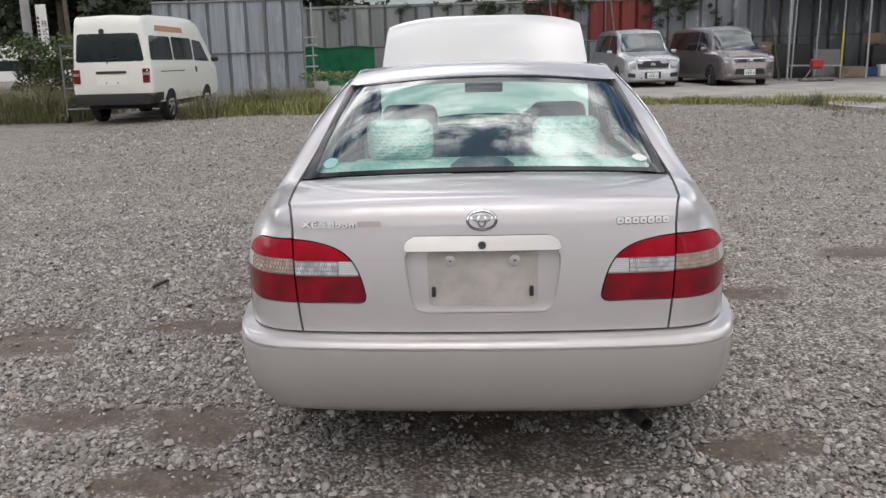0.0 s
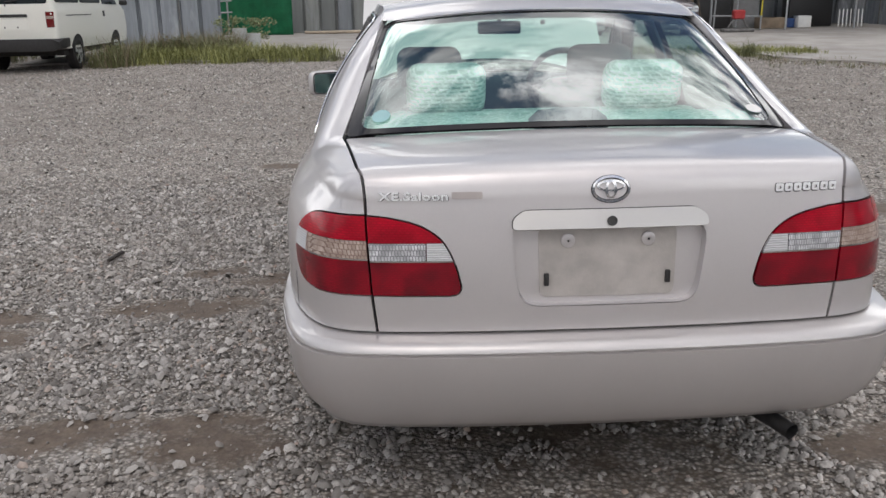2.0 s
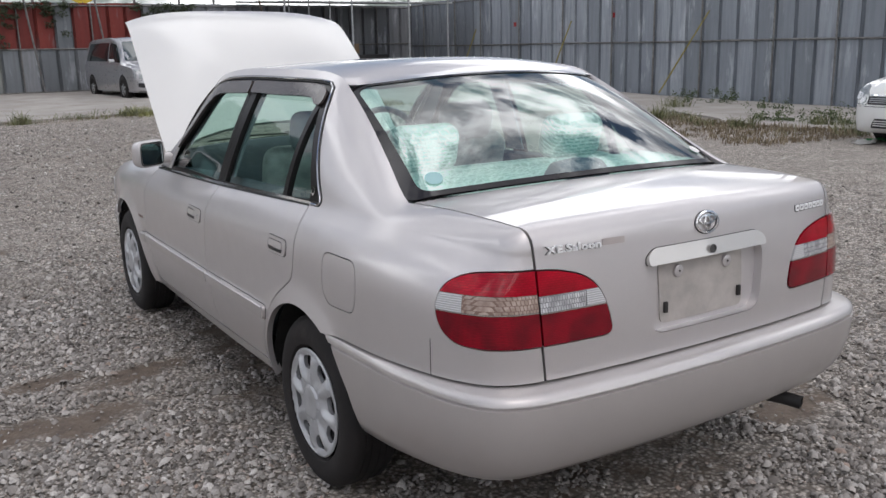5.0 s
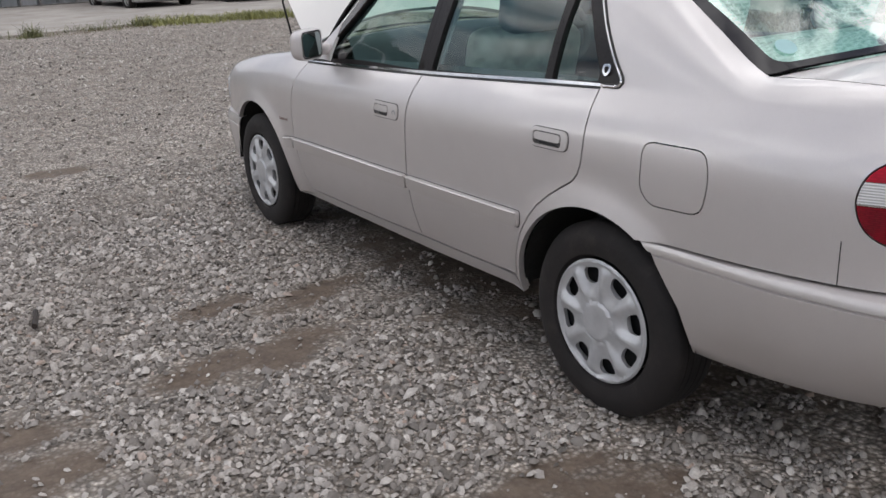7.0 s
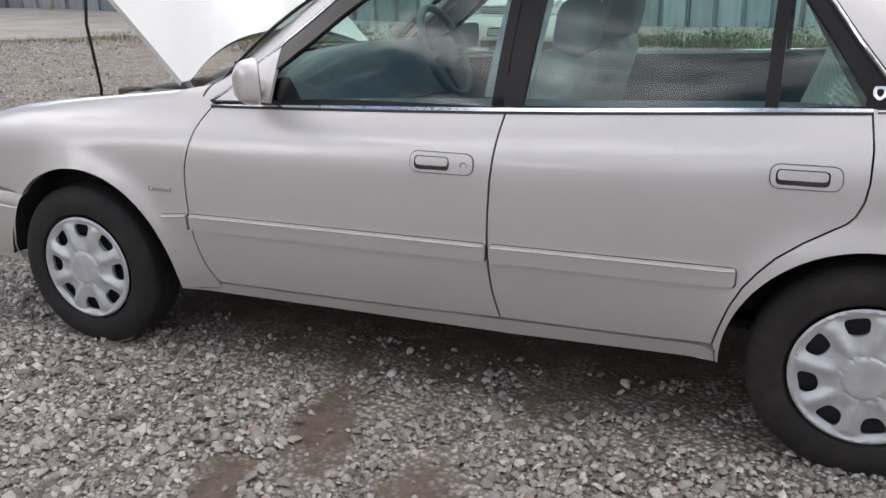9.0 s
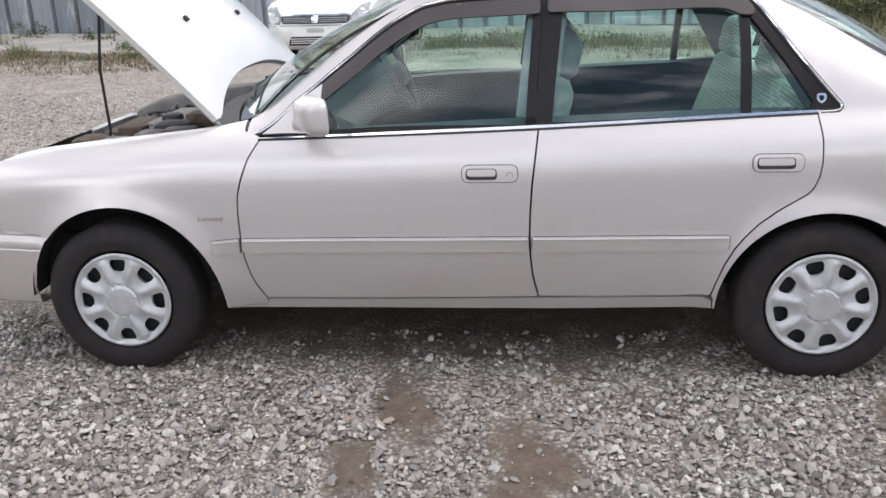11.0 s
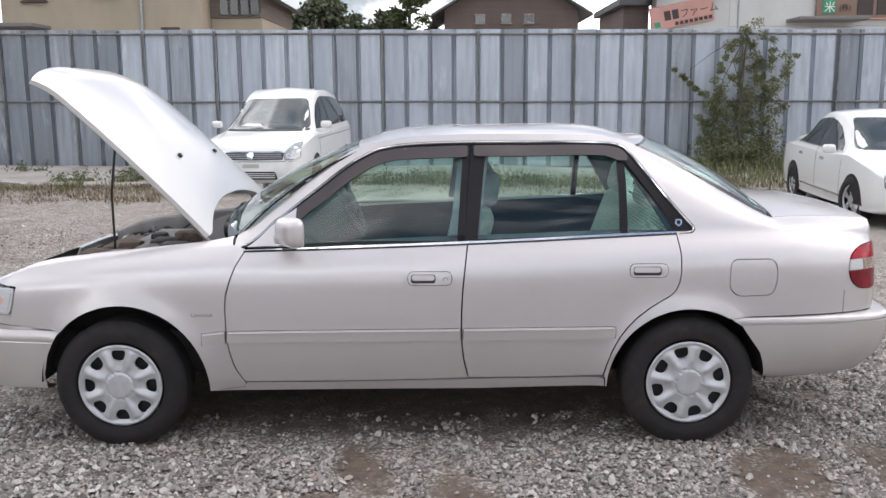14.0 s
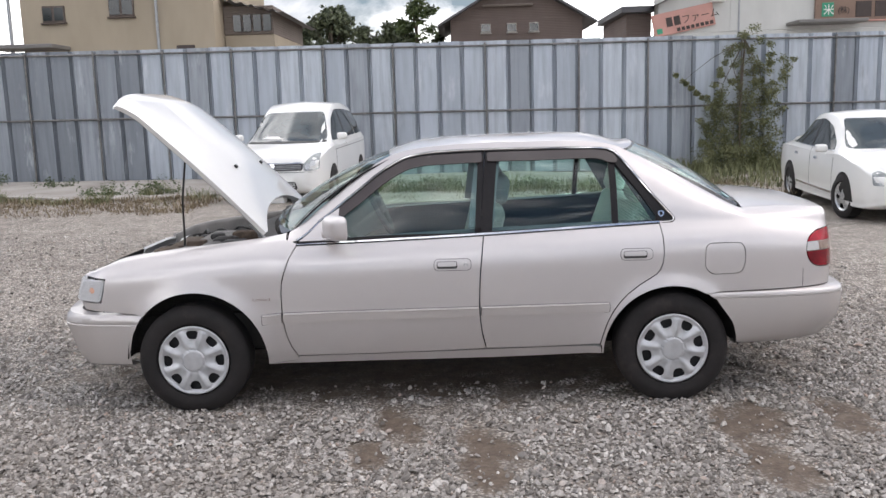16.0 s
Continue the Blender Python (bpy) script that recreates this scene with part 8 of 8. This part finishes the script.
crate(12.6, 30.6, .5, .4, .30, BLUE_TARP, "plastic_crate", "blue plastic crate in the shed", cat="crate")
crate(13.1, 30.4, .45, .4, .38, WHITE_PLASTIC, "plastic_box", "white plastic box in the shed")
crate(13.6, 31.2, 1.5, .6, 1.0, BLACK, "workbench", "dark cluttered workbench in the shed", cat="workbench")
crate(13.0, 31.3, .5, .4, .35, plain("brown_carton", (.30, .21, .13), .8), "carton", "brown carton on the bench", z=1.35)
for i in range(7):
    bm = bmesh.new()
    tube(bm, [(14.0 + i * .13, 29.7, .33), (14.35 + i * .13, 30.4, .85)], .02, 6)
    tagged(part("timber_batten", bm, WHITE_PLASTIC, None, "", 60), "white painted batten leaning in the shed", "batten", "white battens in the shed")
stand = empty("winch_stand", Matrix.Translation((10.12, 28.35, rise(28.3) + .045)), "red winch on a rusty low stand", "winch")
block("winch", (-.18, -.12, .38), (.18, .12, .66), RED_PLASTIC, stand, "red housing", .04)
block("base", (-.5, -.16, .0), (.5, .16, .10), RAIL, stand, "rusty base", .03)
for s in (-1, 1):
    bm = bmesh.new()
    tube(bm, [(s * .35, 0, .05), (s * .1, 0, .45)], .025, 6)
    part("leg", bm, RAIL, stand)
# green net and pipe ladder
bm = bmesh.new()
grid(bm, lambda a, b: (-6.6 + 2.65 * a, 31.6 + .05 * math.sin(a * 26) + .03 * math.sin(b * 7 + a * 9), .28 + 1.42 * b + .03 * math.sin(a * 11) * b), lin(0, 1, 60), lin(0, 1, 12))
bmesh.ops.solidify(bm, geom=list(bm.faces), thickness=.01)
tagged(part("green_screen", bm, GREEN_NET, None, "", 180), "green debris netting tied to the fence rail", "netting")
lad = empty("pipe_rack", Matrix.Translation((-6.1, 30, .25)), "rack of horizontal pipes beside the steel fence", "rack")
for x in (-.32, .30):
    bm = bmesh.new()
    tube(bm, [(x, 0, 0), (x, 0, 2.9)], .028, 8)
    part("upright", bm, STEEL, lad, "", 60)
for z in (.8, 1.15, 1.5, 1.75):
    bm = bmesh.new()
    tube(bm, [(-.5, -.03, z), (.45, -.03, z + .03)], .025, 8)
    part("rung", bm, STEEL, lad, "", 60)
# rubbish heap and flowers near the net
for i in range(16):
    bm = bmesh.new()
    r = rng.uniform(.08, .22)
    bmesh.ops.create_icosphere(bm, subdivisions=2, radius=r)
    for v in bm.verts:
        v.co *= 1 + rng.uniform(-.25, .25)
        v.co.z *= .7
    x, y = rng.uniform(-6.3, -4.6), rng.uniform(24.4, 25.4)
    tagged(part("rubble", bm, rng.choice((CONCRETE, WOOD, PAPER, BLUE_TARP, STEEL)), None, "", 30, Matrix.Translation((x, y, rise(y) + r * .5))), "small heap piece of rubble and rags", "rubble", "rubbish heap")
for x, h in ((-4.55, .55), (-4.2, .42), (-4.75, .38)):
    bm = bmesh.new()
    lathe(bm, [(0, .17), (h, .19), (h, .15), (.03, .14)], 20, Matrix.Rotation(radians(-90), 4, "Y"), False)
    tagged(part("drum", bm, plain("pale_grey_drum", (.42, .43, .42), .6), None, "", 40, Matrix.Translation((x, 24.6, rise(24.6)))), "pale grey plastic drum by the rubbish heap", "drum", "drums by the rubbish heap")
V, F = leaves(rng, [(-4.6 + rng.gauss(0, .4), 25.6, .45 + rng.random() * .5, .2) for _ in range(16)], 70, .075)
raw("flowering_weeds", V, F, leaf_mat("pale_flowering_leaves", (.10, .14, .05), (.30, .32, .17)), "pale flowering weeds by the netting", "weeds")
# wheeled gate on the left
gate = empty("wheeled_gate", Matrix.Translation((-9.15, 19.2, rise(19.2))), "rusty wheeled pipe gate standing open", "gate")
for p, q in (((0, 0, .12), (0, 0, 1.7)), ((0, 0, .35), (-1.0, 6.0, .35)), ((0, 0, 1.0), (-1.0, 6, 1.0)), ((0, 0, 1.65), (-1.0, 6, 1.65)), ((.12, .7, .3), (.12, .7, 1.65)), ((0, 0, .3), (.65, .15, .3)), ((0, 0, .75), (.65, .15, .75)), ((.65, .15, .2), (.65, .15, 1.4)),
             ((0, 0, 1.38), (.65, .15, 1.4))):
    bm = bmesh.new()
    tube(bm, [p, q], .022, 8)
    part("pipe", bm, RAIL, gate, "", 60)
bm = bmesh.new()
lathe(bm, [(-.03, .03), (-.03, .075), (.03, .075), (.03, .03)], 20)
part("castor", bm, RUBBER_AND_SHADOW, gate, "black castor wheel", 40, Matrix.Translation((0, 0, .075)))
# pole, sign, white truck far left
bm = bmesh.new()
tube(bm, [(-12.35, 24, 0), (-12.3, 24, 7.5)], .13, 14, True, .10)
tagged(part("utility_pole", bm, plain("concrete_pole", (.30, .29, .28), .8), None, "", 60), "grey concrete utility pole", "pole")
bm = bmesh.new()
tube(bm, [(-11.2, 24, 0), (-11.25, 24, 6)], .06, 10)
tagged(part("wooden_pole", bm, BARK, None, "", 60), "slim weathered wooden pole by the shrub", "pole")
bm = bmesh.new()
tube(bm, [(-8.9, 27.0, 0), (-8.95, 27.0, 5.0)], .07, 10)
tagged(part("wooden_pole", bm, BARK, None, "", 60), "wooden pole behind the van", "pole")
sign = empty("tall_sign", Matrix.Translation((-12.02, 24.2, .15)) @ Matrix.Diagonal((.70, 1, .78, 1)), "white upright sign board with dark characters", "sign")
block("board", (-.21, 0, 1.9), (.21, .05, 3.6), PAPER, sign, "white board")
for s in (-.19, .19):
    block("leg", (s - .02, .02, 0), (s + .02, .04, 1.9), STEEL, sign)
for i, ch in enumerate("株式会社"):
    lettering("character", ch, .26, Matrix.Translation((-.03, -.004, 2.86 - i * .27)) @ Matrix.Rotation(radians(90), 4, "X"), SIGN_DARK, sign, "", .001)
for i in range(8):
    block("sign_bar", (-.17, -.006, 3.1 - i * .14), (-.09, 0, 3.2 - i * .14), SIGN_DARK, sign, "", .001)
trk = empty("white_truck", Matrix.Translation((-17.5, 30, .2)), "white box truck parked far behind the weeds", "truck")
block("box_body", (-2.5, -1, .6), (4.6, 1, 1.72), WHITE_PAINT, trk, "white box body", .05)
for x in (-2.2, -.6, 1.0, 2.6):
    block("side_window", (x, -1.012, .98), (x + 1.4, -.99, 1.32), CAR_GLASS, trk, "dark side window", .004)
block("cab", (4.7, -.9, .5), (6.1, .9, 1.6), WHITE_PAINT, trk, "white cab", .12)
for x in (-1.2, 5.0):
    for y in (-.85, .85):
        bm = bmesh.new()
        lathe(bm, [(-.1, .2), (-.1, .38), (.1, .38), (.1, .2)], 24, Matrix.Rotation(radians(90), 4, "Z"))
        part("wheel", bm, TYRE, trk, "", 40, Matrix.Translation((x, y, .38)))
# leaning poles on the east fence, small marks
YEL = plain("faded_yellow_pole", (.27, .23, .07), .6, 0, .2, 8)
for y0, y1, z1 in ((18.6, 17.3, 2.25), (23.4, 22.7, 2.2), (28.5, 27.9, 2.1)):
    bm = bmesh.new()
    z0 = rise(y0) + .04
    tube(bm, [(15.95, y0, z0), (16.12, (y0 + y1) / 2, (z0 + z1) / 2)], .022, 8)
    tube(bm, [(16.12, (y0 + y1) / 2, (z0 + z1) / 2), (16.32, y1, z1)], .020, 8)
    tagged(part("leaning_pole", bm, YEL, None, "", 60), "faded yellow pole leaning on the fence", "pole", "leaning poles")
for y, z in ((21.1, 2.3), (25.9, 2.2)):
    tagged(block("red_mark", (16.54, y - .06, z - .07), (16.565, y + .06, z + .07), RED_PLASTIC, None, "", .004), "small red tag on the fence", "tag", "red tags")
bm = bmesh.new()
tube(bm, [(.75, 32.55, .3), (.42, 32.78, 1.62)], .03, 8)
tagged(part("leaning_pole", bm, YEL, None, "", 60), "faded yellow pole leaning on the north fence", "pole", "leaning poles")
for x0, x1 in ((2.55, 2.2), (4.75, 4.35)):
    bm = bmesh.new()
    tube(bm, [(x0, 32.7, .3), (x1, 32.8, 3.6)], .03, 8)
    tagged(part("leaning_pole", bm, RAIL, None, "", 60), "rusty pole leaning on the north fence", "pole", "leaning poles")
crate(.45, 32.2, .28, .28, .22, plain("yellow_tin", (.45, .33, .04), .5), "tin", "yellow and blue tin by the fence", cat="tin")
for i in range(3):
    bm = bmesh.new()
    tube(bm, [(-3.6 + i * .2, 32.0 - i * .15, rise(32) + .09), (.1 + i * .1, 32.2 - i * .15, rise(32) + .09)], .045, 8)
    tagged(part("plank", bm, plain("pale_timber", (.40, .33, .25), .8), None, "", 60), "pale timber lying by the fence", "timber", "timber by the fence")
# beyond the north fence: roof, sign, lamp posts
nh = empty("distant_house", Matrix.Translation((.1, 47, 0)), "distant house with a dark tiled roof", "house")
block("wall", (-1.4, -1, 0), (1.4, 3, 3.9), BEIGE, nh)
gable("roof", (-1.4, -1, 3.9), (1.4, 3), .7, .4, ROOF_TILE, nh)
bm = bmesh.new()
lathe(bm, [(-.05, .001), (-.05, .42), (.05, .42), (.05, .001)], 28, Matrix.Translation((6.3, 45, 4.12)) @ Matrix.Rotation(radians(90), 4, "Z") @ Matrix.Diagonal((1, 1.2, .7, 1)))
tagged(part("yellow_sign", bm, plain("yellow_sign_face", (.55, .40, .03), .5), None, "", 40), "oval yellow roadside sign far off", "sign")
for x, h in ((6.3, 3.9), (-.5, 5.6), (2.9, 5.6), (4.2, 5.0), (5.5, 5.2), (8.6, 6.5), (10.7, 6.5), (12.4, 5.6), (1.0, 5.0)):
    bm = bmesh.new()
    tube(bm, [(x, 45, 0), (x, 45, h)], .06, 8)
    tagged(part("lamp_post", bm, RAIL, None, "", 60), "thin dark pole beyond the fence", "pole", "poles beyond the fence")
bd = empty("billboard", Matrix.Translation((1.75, 46, 0)), "white billboard with red and black shapes", "sign")
block("board", (-.45, -.1, 4.05), (.45, 0, 5.4), PAPER, bd)
block("shape", (-.30, -.13, 4.45), (.10, -.1, 4.75), RED_PLASTIC, bd)
block("shape", (0, -.13, 4.75), (.32, -.1, 5.1), SIGN_DARK, bd)
block("leg", (-.05, -.05, 0), (.05, 0, 4.05), STEEL, bd)
# paper rubbish on the gravel near the carrier
for x, y, rz, mt, lb in ((9.8, 8.7, 20, PAPER, "white printed leaflet lying on the gravel"), (10.4, 8.85, -30, plain("green_packet", (.05, .30, .08), .4), "green packet lying on the gravel"), (10.35, 8.45, 60, PAPER, "crumpled white paper on the gravel")):
    bm = bmesh.new()
    grid(bm, lambda a, b: (a * .36 - .18, b * .26 - .13, .03 + .03 * math.sin(a * 7) * math.cos(b * 5) + .02 * a), lin(0, 1, 9), lin(0, 1, 7))
    bmesh.ops.solidify(bm, geom=list(bm.faces), thickness=.004)
    tagged(part("litter", bm, mt, None, "", 180, Matrix.Translation((x, y, rise(y, x) - .01)) @ Matrix.Rotation(radians(rz), 4, "Z")), lb, "litter", "litter")
bm = bmesh.new()
box(bm, (-.16, -.16, 0), (.16, .16, .30), .02)
tagged(part("white_block", bm, PAPER, None, "", 40, Matrix.Translation((9.95, 8.12, rise(8.1, 9.95) - .01))), "small white carton on the gravel", "carton")
# dark stick in the gravel
bm = bmesh.new()
tube(bm, [(-2.05, 5.78, .03), (-2.06, 5.70, .036), (-2.08, 5.62, .03)], .011, 7)
tagged(part("stick", bm, plain("wet_dark_wood", (.03, .022, .018), .7), None, "", 60), "short dark stick lying on the gravel", "stick")

# ---- pebbles ----
def pebbles():
    rs = np.random.RandomState(7)
    # a stone: six corners near the ground and a top of three
    ico = np.array([(math.cos(k * math.pi / 3), math.sin(k * math.pi / 3), -.25 + .25 * (k % 2)) for k in range(6)] + [(.66 * math.cos(k * 2 * math.pi / 3 + .52), .66 * math.sin(k * 2 * math.pi / 3 + .52), .75) for k in range(3)])
    fc = np.array([(0, 1, 6), (1, 2, 7), (1, 7, 6), (2, 3, 7), (3, 4, 8), (3, 8, 7), (4, 5, 8), (5, 0, 6), (5, 6, 8), (6, 7, 8)])
    zones = ((-4.2, 1.0, 1.5, 8.3, 4300, 1.0), (1.0, 2.6, 1.5, 4.4, 3400, 1.0), (-6.5, 6.5, 1.4, 14.0, 420, 1.2), (-8.0, 9.0, 13.0, 20.5, 190, 1.7))
    P, S = [], []
    for x0, x1, y0, y1, dens, sc in zones:
        n = int((x1 - x0) * (y1 - y0) * dens)
        p = np.column_stack([rs.uniform(x0, x1, n), rs.uniform(y0, y1, n)])
        # thin out raggedly towards the borders
        wob = np.array([noise.noise(Vector((x * 1.3, y * 1.3, 4.0))) for x, y in p]) * .45
        rim = np.minimum(np.minimum(p[:, 0] - x0, (x1 - p[:, 0]) + (9 if x1 == 1.0 else 0)), np.minimum(p[:, 1] - y0, y1 - p[:, 1]) * .8)
        if x0 == 1.0:
            rim = np.minimum(x1 - p[:, 0], np.minimum(p[:, 1] - y0, y1 - p[:, 1]))
        p = p[rs.rand(n) < (rim + wob) / 1.2]
        n = len(p)
        s = np.exp(rs.normal(math.log(.0062), .44, n)) * sc
        s = np.clip(s, .0036, .018)
        P.append(p)
        S.append(s)
    P, S = np.concatenate(P), np.concatenate(S)
    # not under the middle of the car, sparse on the muddy spots and the shade patch
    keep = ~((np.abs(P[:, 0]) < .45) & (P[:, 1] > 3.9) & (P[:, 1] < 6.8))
    keep &= ~((P[:, 0] > 1.6) & (P[:, 1] > 4.4) & (rs.rand(len(P)) < .25))
    best = np.full(len(P), -9.0)
    for cx, cy, rx, ry, a in PATCHES:
        ca, sa = math.cos(radians(a)), math.sin(radians(a))
        dx, dy = P[:, 0] - cx, P[:, 1] - cy
        best = np.maximum(best, 1 - ((dx * ca + dy * sa) / rx) ** 2 - ((-dx * sa + dy * ca) / ry) ** 2)
    nz = np.array([noise.noise(Vector((x * 6, y * 6, 0))) for x, y in P])
    keep &= (best + nz * 1.1 < .14) | (rs.rand(len(P)) < .07)
    P, S = P[keep], S[keep]
    n = len(P)
    sc = np.column_stack([S * rs.uniform(.85, 1.5, n), S * rs.uniform(.7, 1.1, n), S * rs.uniform(.6, 1.0, n)])
    V = ico[None] * (1 + rs.uniform(-.22, .22, (n, 9, 1)))
    V = V * sc[:, None, :]
    tilt = rs.normal(0, .30, (n, 2))
    V[:, :, 2] += V[:, :, 0] * tilt[:, :1] + V[:, :, 1] * tilt[:, 1:]
    a = rs.uniform(0, 2 * math.pi, n)
    c, s = np.cos(a)[:, None], np.sin(a)[:, None]
    X, Y = V[:, :, 0] * c - V[:, :, 1] * s, V[:, :, 0] * s + V[:, :, 1] * c
    z = sc[:, 2] * rs.uniform(.1, .8, n) + rs.uniform(0, .008, n)
    z += np.array([rise(y, x) for x, y in P])
    V = np.stack([X + P[:, :1], Y + P[:, 1:2], V[:, :, 2] + z[:, None]], 2)
    F = (fc[None] + (np.arange(n) * 9)[:, None, None]).reshape(-1, 3)
    return V.reshape(-1, 3), F


def pebble_mat():
    m = Mat("loose_grey_pebbles")
    g = m.n("NewGeometry")
    r = g.outputs["Random Per Island"]
    c = m.ramp(r, [(0, (.080, .073, .066)), (.2, (.205, .188, .174)), (.5, (.365, .340, .318)), (.8, (.535, .502, .470)), (.94, (.75, .715, .677)), (1, (.40, .285, .225))])
    c = m.mix(m.ramp(m.noise(130, 4, .6), [(.35, (0, 0, 0)), (.7, (.5, .5, .5))]), c, (.21, .19, .17))
    c = m.mix(m.ramp(m.noise(1.1, 4, .6), [(.38, (0, 0, 0)), (.7, (.5, .5, .5))]), c, (.24, .208, .178))
    m.color(c).set(Roughness=.8)
    m.bump(m.noise(240, 3), .25, .004)
    return m.m


V, F = pebbles()
raw("pebbles", V, F, pebble_mat(), "loose rounded grey pebbles covering the yard", "gravel", "stuff", True)
